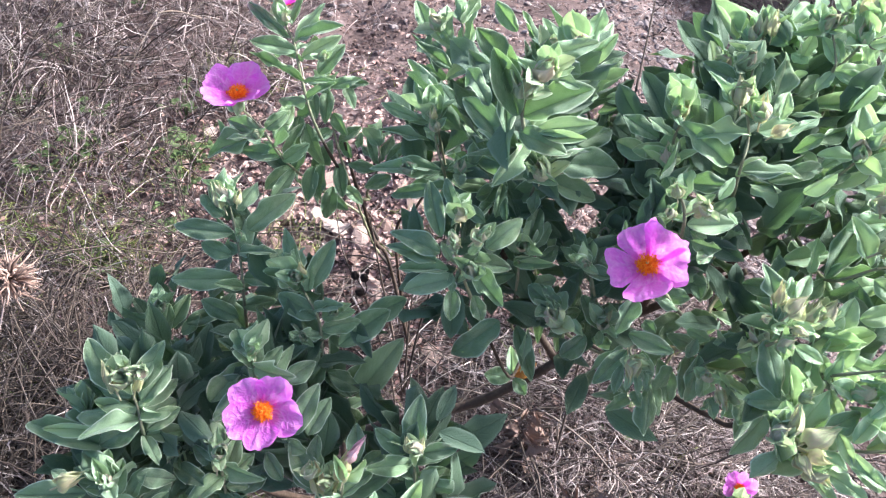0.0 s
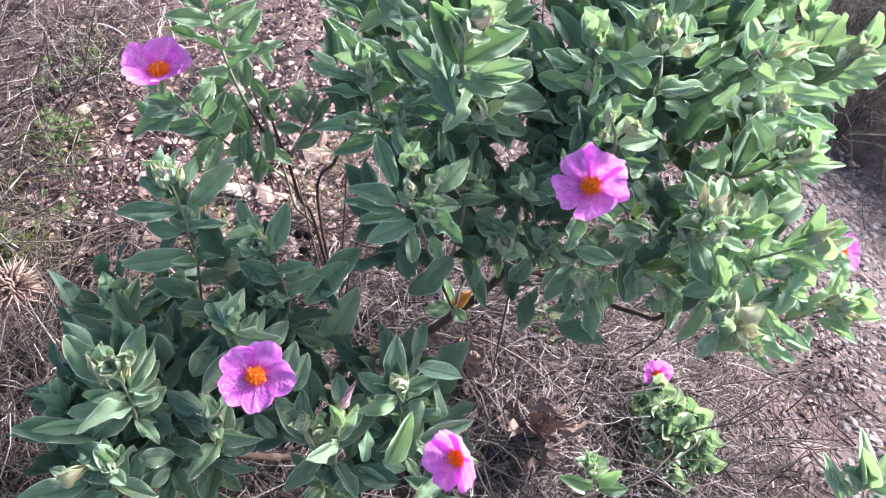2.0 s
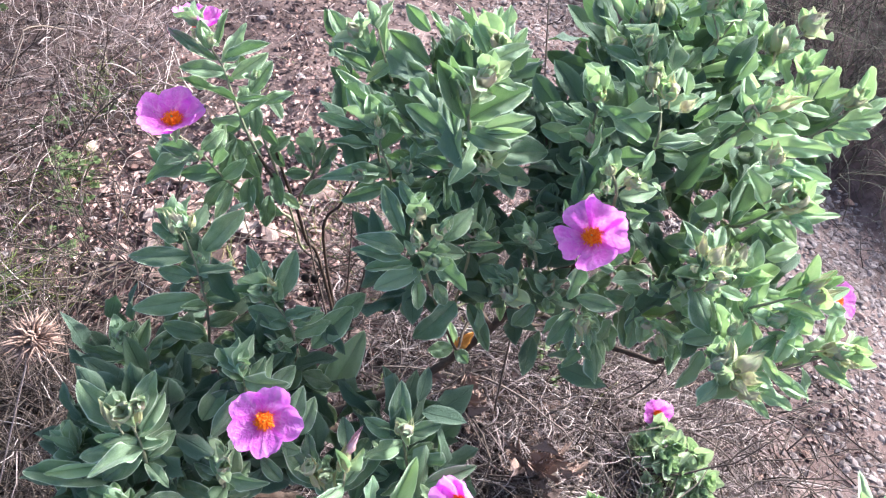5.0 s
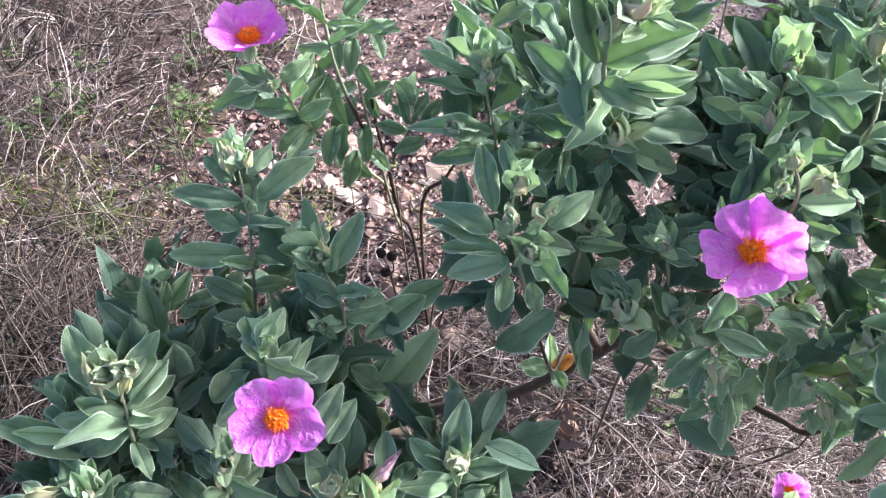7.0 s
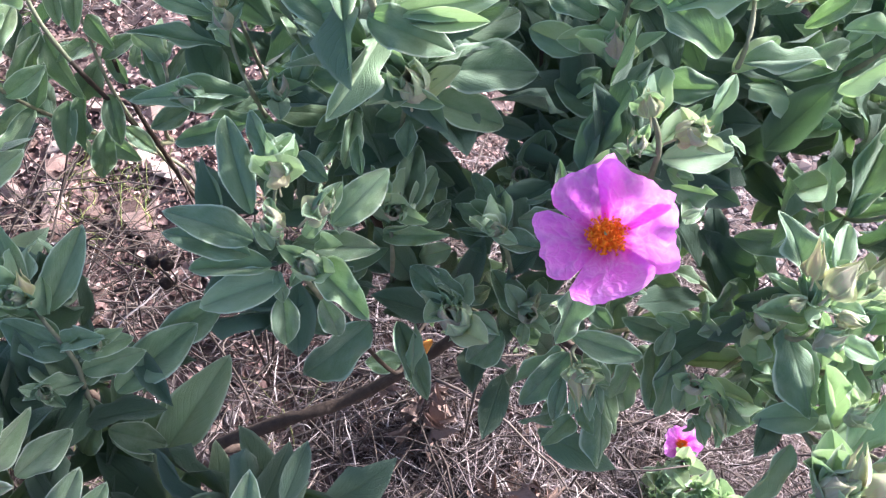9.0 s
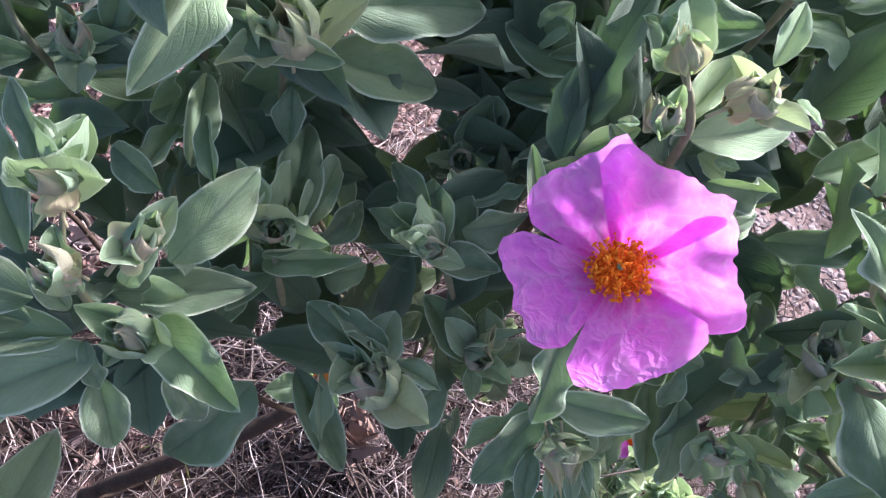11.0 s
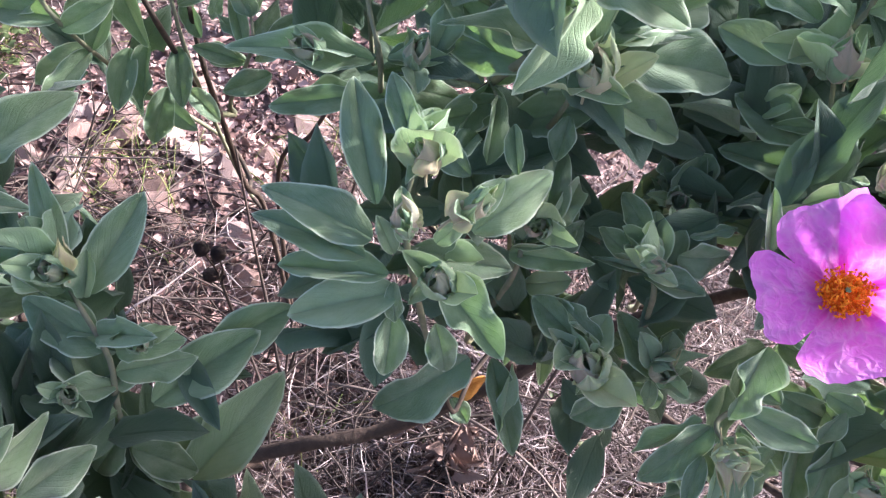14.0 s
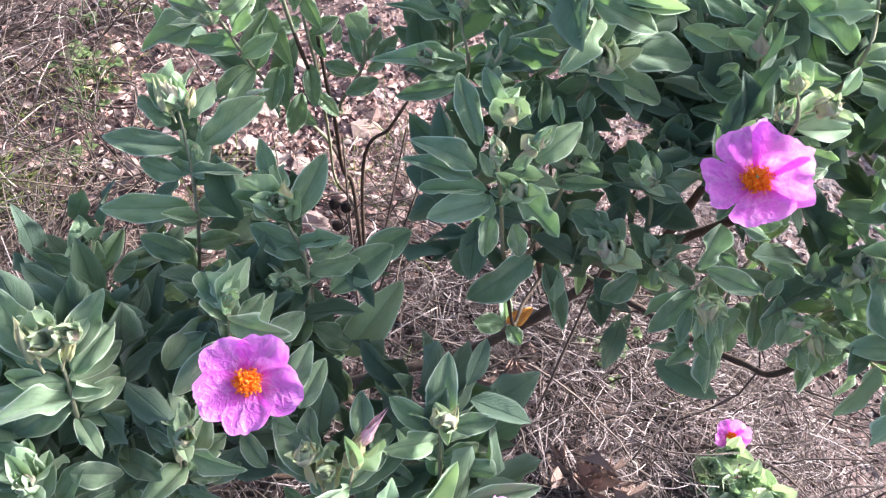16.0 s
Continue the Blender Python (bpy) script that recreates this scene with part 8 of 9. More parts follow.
# pale leaves, lightened further to look sunlit where the crown blocks the sun
leafy_shoot(shrub_c, [(0.3483, 0.3888, 0.0079), (0.3415, 0.4245, 0.0917), (0.3359, 0.4537, 0.1421)], 0.0009, 4, 0.028, 'hh', 0.46)
leafy_shoot(shrub_c, [(0.3483, 0.3888, 0.0079), (0.3301, 0.4202, 0.0851), (0.3152, 0.4458, 0.1300)], 0.0009, 4, 0.028, 'hh', 0.46)
leafy_shoot(shrub_c, [(0.3483, 0.3888, 0.0079), (0.3471, 0.4099, 0.0879), (0.3462, 0.4271, 0.1351)], 0.0009, 4, 0.028, 'hh', 0.46)
leafy_shoot(shrub_c, [(0.3483, 0.3888, 0.0079), (0.3584, 0.4009, 0.0830), (0.3667, 0.4108, 0.1262)], 0.0009, 4, 0.028, 'hh', 0.46)
leafy_shoot(shrub_c, [(0.3483, 0.3888, 0.0079), (0.3634, 0.3895, 0.0743), (0.3758, 0.3900, 0.1104)], 0.0009, 4, 0.028, 'hh', 0.46)
leafy_shoot(shrub_c, [(0.3483, 0.3888, 0.0079), (0.3482, 0.3801, 0.0697), (0.3480, 0.3729, 0.1020)], 0.0009, 4, 0.028, 'hh', 0.46)
leafy_shoot(shrub_c, [(0.3483, 0.3888, 0.0079), (0.3366, 0.3989, 0.0831), (0.3271, 0.4071, 0.1264)], 0.0009, 4, 0.028, 'hh', 0.46)
leafy_shoot(shrub_c, [(0.3483, 0.3888, 0.0079), (0.3240, 0.3913, 0.0733), (0.3041, 0.3934, 0.1085)], 0.0009, 4, 0.028, 'hh', 0.46)
leafy_shoot(shrub_c, [(0.3483, 0.3888, 0.0079), (0.3590, 0.3734, 0.0666), (0.3678, 0.3608, 0.0965)], 0.0009, 4, 0.028, 'hh', 0.46)
leafy_shoot(shrub_c, [(0.3483, 0.3888, 0.0079), (0.3334, 0.3757, 0.0695), (0.3211, 0.3649, 0.1016)], 0.0009, 4, 0.028, 'hh', 0.46)
leafy_shoot(shrub_c, [(0.3483, 0.3888, 0.0079), (0.3252, 0.4193, 0.0682), (0.3062, 0.4443, 0.0994)], 0.0009, 4, 0.028, 'hh', 0.46)
leafy_shoot(shrub_c, [(0.3483, 0.3888, 0.0079), (0.3333, 0.4087, 0.0833), (0.3209, 0.4250, 0.1268)], 0.0009, 4, 0.028, 'hh', 0.46)
leafy_shoot(shrub_c, [(0.3483, 0.3888, 0.0079), (0.3469, 0.3933, 0.0808), (0.3457, 0.3969, 0.1222)], 0.0009, 4, 0.028, 'hh', 0.46)
leafy_shoot(shrub_c, [(0.3483, 0.3888, 0.0079), (0.3547, 0.3821, 0.0731), (0.3600, 0.3767, 0.1083)], 0.0009, 4, 0.028, 'hh', 0.46)
leafy_shoot(shrub_c, [(0.3483, 0.3888, 0.0079), (0.3282, 0.3826, 0.0668), (0.3118, 0.3775, 0.0967)], 0.0009, 4, 0.028, 'hh', 0.46)
leafy_shoot(shrub_c, [(0.3483, 0.3888, 0.0079), (0.3354, 0.3661, 0.0616), (0.3248, 0.3474, 0.0874)], 0.0009, 4, 0.028, 'hh', 0.46)
shrub_d = shrub_at(0.420, 0.260, 'young rockrose plant with broad grey-green leaves')
s = shoot(shrub_d, [(0.4178, 0.1970, 0.2502), (0.3991, 0.2062, 0.3074), (0.3868, 0.2164, 0.3536)], 0.001)
leaf(s, (0.3885, 0.2103, 0.3353), (0.3959, 0.2435, 0.3795), 0.0216, 'f')
leaf(s, (0.3945, 0.2125, 0.3388), (0.4376, 0.1988, 0.3513), 0.0206, 'f')
leaf(s, (0.3699, 0.2087, 0.3292), (0.3576, 0.2379, 0.3649), 0.0141, 'f')
leaf(s, (0.3839, 0.2094, 0.3333), (0.3745, 0.2276, 0.3602), 0.0162, 'f')
leaf(s, (0.3970, 0.2061, 0.3338), (0.4007, 0.1843, 0.3293), 0.0162, 'm')
leaf(s, (0.3900, 0.2120, 0.3371), (0.3830, 0.2418, 0.3748), 0.0162, 'f')
leaf(s, (0.3952, 0.2107, 0.3373), (0.4076, 0.2296, 0.3704), 0.0162, 'f')
leaf(s, (0.3782, 0.2087, 0.3313), (0.3633, 0.2263, 0.3563), 0.0141, 'f')
shrub_e = shrub_at(0.222, 0.375, 'rockrose seedling with pale leaves in dry litter')
s = shoot(shrub_e, [(0.2170, 0.3294, 0.0982), (0.2127, 0.3381, 0.1451), (0.2078, 0.3504, 0.1816)], 0.0008)
leaf(s, (0.2104, 0.3433, 0.1626), (0.2030, 0.3657, 0.1936), 0.0160, 'y')
leaf(s, (0.2123, 0.3398, 0.1600), (0.2405, 0.3397, 0.1806), 0.0200, 'y')
leaf(s, (0.2071, 0.3375, 0.1567), (0.1659, 0.3528, 0.1729), 0.0173, 'y')
leaf(s, (0.2112, 0.3410, 0.1608), (0.2148, 0.3577, 0.1897), 0.0147, 'y')
leaf(s, (0.2130, 0.3335, 0.1547), (0.2421, 0.3217, 0.1654), 0.0173, 'm')
curl(s, (0.2051, 0.3438, 0.1887), 0.022)

# ---- litter, grass and stones ----
def scatter(count, x0, x1, y0, y1, seed, keep=None):
    r = random.Random(seed)
    out = []
    while len(out) < count:
        x, y = r.uniform(x0, x1), r.uniform(y0, y1)
        if keep is None or r.random() < keep(x, y):
            out.append((x, y))
    return out


def fading(x, y, x0, x1, y0, y1, reach):
    """One inside the box, thinning out in patches over the given reach round it."""
    d = math.hypot(max(x0 - x, 0.0, x - x1), max(y0 - y, 0.0, y - y1))
    d += 0.45 * reach * noise.noise(Vector((x * 2.3, y * 2.3, 1.7))) if d > 0 else 0.0
    return max(0.0, min(1.0, 1 - d / reach)) ** 1.5


def patchy(x, y, scale=3.0, lo=-0.25):
    return max(0.0, min(1.0, noise.noise(Vector((x * scale, y * scale, 7.3))) * 1.6 - lo))


def litter(name, spots, mat, length, radius, lift, rise, seed, label, category, droop=0.5, joints=5):
    """Loose straws, stalks or blades lying on the ground or standing up from it, joined."""
    r = random.Random(seed)
    verts, faces = [], []
    for x, y in spots:
        ln = r.uniform(*length)
        a = r.uniform(0, 6.283)
        up = r.uniform(*rise)
        p = Vector((x, y, ground_z(x, y) + r.random() ** 2 * lift + 0.001))
        d = Vector((math.cos(a) * math.cos(up), math.sin(a) * math.cos(up), math.sin(up)))
        bend = Vector((r.uniform(-1, 1), r.uniform(-1, 1), -droop * r.random())) * 0.35
        pts = [p]
        for k in range(joints - 1):
            p = p + d * (ln / (joints - 1))
            d = (d + bend + Vector((r.uniform(-1, 1), r.uniform(-1, 1), r.uniform(-1, 1))) * 0.26).normalized()
            g = ground_z(p.x, p.y) + 0.001
            if p.z < g:
                p.z, d.z = g, abs(d.z) * 0.3
            pts.append(p)
        rr = radius[0] + (radius[1] - radius[0]) * r.random() ** 1.8
        tube(pts, [rr * (1 - 0.6 * k / (joints - 1)) for k in range(joints)], 3, verts, faces)
    ob = new(name, mesh_from(name, verts, faces, mat, None, True))
    return tagged(ob, label, category, kind="stuff")


def rock(r, size, flat):
    """An angular broken stone."""
    g = (1 + 5 ** 0.5) / 2
    ico = [(-1, g, 0), (1, g, 0), (-1, -g, 0), (1, -g, 0), (0, -1, g), (0, 1, g), (0, -1, -g), (0, 1, -g), (g, 0, -1), (g, 0, 1), (-g, 0, -1), (-g, 0, 1)]
    tris = [(0, 11, 5), (0, 5, 1), (0, 1, 7), (0, 7, 10), (0, 10, 11), (1, 5, 9), (5, 11, 4), (11, 10, 2), (10, 7, 6), (7, 1, 8),
            (3, 9, 4), (3, 4, 2), (3, 2, 6), (3, 6, 8), (3, 8, 9), (4, 9, 5), (2, 4, 11), (6, 2, 10), (8, 6, 7), (9, 8, 1)]
    sx, sy = size * r.uniform(0.7, 1.4), size * r.uniform(0.6, 1.1)
    turn = Matrix.Rotation(r.uniform(0, 6.28), 3, "Z") @ Matrix.Rotation(r.uniform(-0.5, 0.5), 3, "X") @ Matrix.Rotation(r.uniform(-0.4, 0.4), 3, "Y")
    vs = []
    for q in ico:
        v = Vector(q).normalized() * r.uniform(0.62, 1.1)
        v = Vector((max(-0.8, min(0.8, v.x)), max(-0.8, min(0.8, v.y)), max(-0.7, min(0.7, v.z))))
        vs.append(turn @ Vector((v.x * sx, v.y * sy, v.z * size * flat)))
    return vs, tris


def gravel(name, spots, size, flat, seed, label, few=3):
    r = random.Random(seed)
    verts, faces = [], []
    for x, y in spots:
        s = size[0] + (size[1] - size[0]) * r.random() ** few
        vs, tris = rock(r, s, flat)
        o = len(verts)
        c = Vector((x, y, ground_z(x, y) + s * flat * 0.25))
        verts.extend(tuple(c + v) for v in vs)
        faces.extend(tuple(o + q for q in t) for t in tris)
    return tagged(new(name, mesh_from(name, verts, faces, stone, None, False)), label, "gravel", kind="stuff")


def on_path(x, y):
    b = 0.83 * (x - 1.0) + 0.55 * (y - 1.03)
    return 1.0 if b < 0.10 else 0.0


gravel("gravel", scatter(40000, 0.30, 1.75, -0.1, 1.95, 1, lambda x, y: on_path(x, y) * min(1, max(0.06, (x - 0.30) * 3 + (y - 0.9) * 1.2)) * (1.0 if y < 1.2 else 0.6)),
       (0.0015, 0.0105), 0.45, 21, "angular grey-pink gravel of the path", 5)
gravel("loose_stones", scatter(4600, -0.95, 0.6, 0.35, 2.3, 2, lambda x, y: 0.35 + 0.65 * patchy(x, y)), (0.003, 0.013), 0.5, 22, "small broken stones on the earth")


def flakes(name, spots, size, seed, label, mat):
    """Small broken bits of dead leaves and bark, joined."""
    r = random.Random(seed)
    grids = [leaf_grid(2, 3, arch=a, fold=f, cup=0.2, wave=0.4, twist=0.3, seed=k) for k, (a, f) in enumerate(((0.5, 0.4), (-0.5, 0.6), (0.8, -0.3)))]
    verts, faces = [], []
    for x, y in spots:
        ln = size[0] + (size[1] - size[0]) * r.random() ** 2
        a = r.uniform(0, 6.283)
        p = Vector((x, y, ground_z(x, y) + 0.002 + 0.008 * r.random()))
        d = Vector((math.cos(a), math.sin(a), r.uniform(-0.3, 0.4))).normalized()
        z = Vector((r.gauss(0, 0.4), r.gauss(0, 0.4) - 0.2, 1))
        z = (z - d * z.dot(d)).normalized()
        m = Matrix.Translation(p) @ Matrix((d.cross(z) * ln * r.uniform(0.4, 0.8), d * ln, z * ln * 0.6)).transposed().to_4x4()
        gv2, gf2, gu, gr = r.choice(grids)
        o = len(verts)
        verts.extend(tuple(m @ Vector(v)) for v in gv2)
        faces.extend(tuple(o + q for q in f) for f in gf2)
    return tagged(new(name, mesh_from(name, verts, faces, mat)), label, "leaf litter", kind="stuff")


flake_mat = surface("flake", [(0.1, (0.10, 0.058, 0.050)), (0.4, (0.28, 0.168, 0.148)), (0.7, (0.45, 0.300, 0.265)), (0.95, (0.62, 0.47, 0.42))], 60, 0.9, 0.3, 0.001, "island", 0.75)
flakes("leaf_litter", scatter(14000, -0.70, 0.65, 0.50, 1.45, 61, lambda x, y: math.exp(-((x + 0.06) / 0.38) ** 2 - ((y - 0.88) / 0.28) ** 2)), (0.004, 0.015), 62, "pale pinkish crumbs of dead leaves on the earth", flake_mat)
dark_flake = surface("dark_flake", [(0.1, (0.040, 0.026, 0.024)), (0.45, (0.115, 0.072, 0.064)), (0.75, (0.24, 0.155, 0.135)), (0.95, (0.46, 0.34, 0.30))], 60, 0.9, 0.3, 0.001, "island", 0.75)
flakes("bark_crumbs", scatter(22000, -0.95, 0.75, 0.45, 2.3, 63, lambda x, y: 0.25 + 0.75 * patchy(x, y, 2.2, -0.1)), (0.004, 0.013), 64, "dark crumbs of bark and dead leaves scattered over the ground", dark_flake)

STONES = []
for k in range(8):
    vs, tris = rock(random.Random(100 + k), 1.0, 0.42)
    STONES.append(mesh_from("stone", [tuple(v) for v in vs], tris, stone_single, None, False))


def stony(x, y):
    return min(1.0, 1.4 * math.exp(-((x + 0.20) / 0.21) ** 2 - ((y - 0.87) / 0.24) ** 2))


def lay_stone(x, y, size, r):
    ob = new("stone", r.choice(STONES))
    ob.matrix_basis = pose(x, y, ground_z(x, y) + size * 0.28, r.uniform(-12, 12), r.uniform(-12, 12), r.uniform(0, 360)) @ Matrix.Scale(size, 4)
    return tagged(ob, r.choice(("flat pale pinkish stone lying on the earth", "broken reddish stone among dry litter", "angular grey stone with sharp edges")), "stone", "stones on the slope")


sr = random.Random(77)
for x, y in scatter(160, -0.48, 0.16, 0.58, 1.25, 3, lambda x, y: math.exp(-((x + 0.18) / 0.18) ** 2 - ((y - 0.88) / 0.20) ** 2)):
    lay_stone(x, y, 0.007 + 0.019 * sr.random() ** 2.2, sr)
for x, y in scatter(70, -0.30, 0.18, 0.58, 1.10, 23, lambda x, y: math.exp(-((x + 0.06) / 0.12) ** 2 - ((y - 0.80) / 0.15) ** 2)):
    lay_stone(x, y, 0.006 + 0.014 * sr.random() ** 1.6, sr)
for x, y in scatter(70, 0.42, 1.45, 0.10, 1.30, 4, on_path):
    lay_stone(x, y, 0.007 + 0.012 * sr.random() ** 2, sr)

litter("dry_grass", scatter(21000, -2.2, -0.12, -0.6, 2.7, 5, lambda x, y: fading(x, y, -1.1, -0.12, 0.38, 1.6, 1.0) * min(1, max(0.08, (-0.15 - x) * 3.2)) * (0.35 + 0.65 * patchy(x, y, 4)) * (1 - 0.95 * stony(x, y))), straw, (0.025, 0.15), (0.0004, 0.0014), 0.10, (-0.2, 1.35), 31,
       "tangle of dry straw-coloured grass", "dry grass")
litter("dry_litter", scatter(14000, -0.25, 0.58, 0.30, 0.95, 6, lambda x, y: max(0.05, min(1.0, (0.56 - x) * 6)) if x > 0.02 and y < 0.68 else 0.30 * (1 - 0.95 * stony(x, y))), straw, (0.015, 0.085), (0.00025, 0.0011), 0.04, (-0.1, 0.6), 32,
       "dry stalks and straw littering the ground under the shrub", "litter")
litter("dark_twigs", scatter(1700, -0.30, 0.80, 0.28, 0.80, 7, lambda x, y: min(1.0, max(0.15, (0.62 - x) * 5)) if x > 0.0 else 0.5), twig_mat, (0.06, 0.22), (0.0007, 0.0020), 0.05, (-0.1, 0.4), 33, "thin dark dead twigs lying on the ground", "twigs", 0.3, 7)
litter("dark_tangle", scatter(4200, -0.75, -0.22, 0.22, 0.80, 18, lambda x, y: fading(x, y, -0.60, -0.32, 0.34, 0.62, 0.15)), twig_mat, (0.05, 0.20), (0.0005, 0.0016), 0.09, (0.0, 1.2), 42, "dense tangle of thin dark dead stems beside the shrub", "twigs", 0.8, 6)
litter("dead_stems", scatter(170, -1.1, -0.25, 0.55, 1.5, 21), twig_mat, (0.18, 0.42), (0.0008, 0.0022), 0.13, (-0.1, 0.7), 44, "long thin dark dead stems through the dry grass", "twigs", 0.35, 9)
litter("sparse_straw", scatter(2600, -0.75, 0.65, 0.85, 2.1, 8), straw, (0.015, 0.07), (0.0005, 0.0012), 0.012, (-0.1, 0.3), 34, "short bits of dry straw on bare earth", "litter")
litter("path_twigs", scatter(260, 0.5, 1.3, 0.1, 1.2, 9, on_path), twig_mat, (0.04, 0.16), (0.0006, 0.0014), 0.01, (-0.05, 0.15), 35, "thin dry twigs on the gravel", "twigs", 0.2)


def on_bank(x, y):
    b = 0.83 * (x - 1.0) + 0.55 * (y - 1.03)
    return 0.0 if b < 0.09 else 1.0


bank_mat = surface("dark_grass", [(0.1, (0.022, 0.020, 0.017)), (0.5, (0.100, 0.093, 0.068)), (0.9, (0.28, 0.26, 0.195))], 40, 0.9, 0.3, 0.001, "island", 0.7)
litter("bank_grass", scatter(13500, 0.30, 3.6, -0.4, 3.6, 10, lambda x, y: on_bank(x, y) * fading(x, y, 0.6, 2.0, 0.6, 2.1, 1.5)), bank_mat, (0.08, 0.36), (0.0005, 0.0017), 0.04, (0.5, 1.45), 36, "dark dry grass and scrub covering the bank", "dry grass", 1.2, 6)
litter("bank_stalks", scatter(60, 0.6, 2.2, 0.75, 2.4, 11, on_bank), straw, (0.25, 0.5), (0.0010, 0.0018), 0.02, (0.6, 1.4), 37, "pale bent stalks on the bank", "dry grass", 1.5, 7)
litter("green_grass", scatter(1500, -0.70, -0.22, 0.36, 0.85, 12, lambda x, y: patchy(x, y, 5, -0.1)), grass_green, (0.04, 0.11), (0.0006, 0.0013), 0.01, (0.4, 1.4), 38, "thin green grass among dry stalks", "grass", 0.9)
litter("green_tufts", scatter(700, -1.0, 0.45, 0.5, 1.3, 13, lambda x, y: 1.0 if patchy(x, y, 6, 0.25) > 0.15 else 0.02), grass_green, (0.03, 0.08), (0.0005, 0.0012), 0.01, (0.3, 1.3), 39, "small tufts of green grass", "grass", 0.8)


gravel("scattered_stones", scatter(2600, -3.2, 3.4, -2.2, 3.6, 16, lambda x, y: 0.0 if (-1.0 < x < 1.8 and -0.1 < y < 2.0) else 1.0), (0.006, 0.028), 0.55, 23, "stones scattered over the slope")
litter("slope_grass", scatter(5200, -3.2, 3.4, -2.2, 3.6, 17, lambda x, y: 0.0 if (-1.2 < x < 1.5 and 0.0 < y < 2.0) else patchy(x, y, 1.6, 0.0)), straw, (0.06, 0.24), (0.0007, 0.0016), 0.05, (0.0, 1.1), 41, "dry grass on the slope around", "dry grass")


# ---- dead twig bushes ----
def twig_bush(x, y, height, seed, spread=1.0):
    r = random.Random(seed)

    def grow(p, d, ln, rad, depth, verts, faces):
        pts = [p]
        n = 6
        for k in range(n):
            p = p + d * (ln / n)
            d = (d + Vector((r.uniform(-1, 1), r.uniform(-1, 1), r.uniform(-0.9, 0.8))) * 0.30).normalized()
            pts.append(p)
            if depth and k > 0 and r.random() < 0.75:
                side = (d + Vector((r.uniform(-1, 1), r.uniform(-1, 1), r.uniform(-0.5, 0.8))) * 0.9).normalized()
                grow(p, side, ln * r.uniform(0.35, 0.7), rad * 0.6, depth - 1, verts, faces)
        tube(pts, [rad * (1 - 0.6 * k / n) for k in range(n + 1)], 4, verts, faces)

    foot = Vector((x, y, ground_z(x, y)))
    ob = thing("dead_twig_bush", foot, "leafless dark tangle of dead twigs in dry grass", "dead bush", "dead bushes")
    for k in range(r.randint(4, 7)):
        a = r.uniform(0, 6.283)
        verts, faces = [], []
        grow(Vector((0, 0, -0.005)), Vector((math.cos(a) * spread, math.sin(a) * spread, r.uniform(0.25, 1.0))).normalized(), height * r.uniform(0.8, 1.4), 0.0016, 2, verts, faces)
        part("twig", mesh_from("twig", verts, faces, twig_mat), ob, Matrix.Translation(foot))
    return ob


for k, (x, y) in enumerate(scatter(17, -0.95, -0.28, 0.45, 1.35, 14)):
    twig_bush(x, y, 0.13 + 0.12 * sr.random(), 200 + k)
for k, (x, y) in enumerate(((0.18, 0.52), (0.30, 0.50), (0.10, 0.60), (0.50, 0.42), (0.42, 0.33), (0.05, 0.75))):
    twig_bush(x, y, 0.10, 240 + k, 1.4)


# ---- green weeds ----
def weed_mesh(seed):
    r = random.Random(seed)
    verts, faces = [], []
    grid = leaf_grid(3, 4, arch=0.4, fold=0.3, cup=0.1, wave=0.3, twist=0.1, seed=seed)
    for k in range(r.randint(7, 11)):
        a = r.uniform(0, 6.283)
        top = Vector((math.cos(a) * r.uniform(0.01, 0.035), math.sin(a) * r.uniform(0.01, 0.035), r.uniform(0.02, 0.06)))
        tube([Vector((0, 0, -0.004)), top * 0.55 + Vector((0, 0, 0.008)), top], [0.0009, 0.0008, 0.0006], 4, verts, faces)
        for q in range(r.randint(6, 9)):
            b = a + r.uniform(-2.0, 2.0)
            ln = r.uniform(0.006, 0.013)
            y = Vector((math.cos(b), math.sin(b), r.uniform(-0.1, 0.5))).normalized()
            z = (Vector((0, -0.2, 1)) - y * Vector((0, -0.2, 1)).dot(y)).normalized()
            m = Matrix.Translation(top) @ Matrix((y.cross(z) * ln * 0.75, y * ln, z * ln * 0.5)).transposed().to_4x4()
            o = len(verts)
            verts.extend(tuple(m @ Vector(v)) for v in grid[0])
            faces.extend(tuple(o + i for i in f) for f in grid[1])
    return mesh_from("weed", verts, faces, weed_mat)


WEEDS = [weed_mesh(300 + k) for k in range(5)]
for k, (x, y) in enumerate(((-0.58, 1.12), (-0.56, 1.04), (-0.71, 1.12), (-0.67, 1.26), (-0.41, 0.99), (-0.40, 0.95), (-0.40, 1.02), (-0.41, 0.88), (-0.44, 1.14), (-0.63, 1.52), (-0.57, 1.42), (-0.58, 1.00), (-0.62, 0.97), (0.23, 0.60), (0.21, 0.56), (-0.48, 0.80), (-0.37, 1.17))):
    ob = new("weed", WEEDS[k % 5])
    ob.matrix_basis = pose(x, y, ground_z(x, y), 0, 0, 67 * k) @ Matrix.Scale(0.8 + 0.5 * sr.random(), 4)
    tagged(ob, "small fresh-green weed growing through dry grass", "weed", "weeds")

# ---- fallen and hanging dry leaves ----
DRY = [leaf_mesh("dry_leaf", dry_leaf_mat, arch=a, fold=f, cup=c, wave=1.0, twist=t, seed=60 + k)
       for k, (a, f, c, t) in enumerate(((0.9, 0.6, 0.6, 0.8), (-0.7, 0.9, 0.4, -0.9), (0.5, 1.0, 0.9, 0.4), (-1.0, 0.4, 1.0, 0.6), (1.2, 0.7, 0.2, -0.5)))]


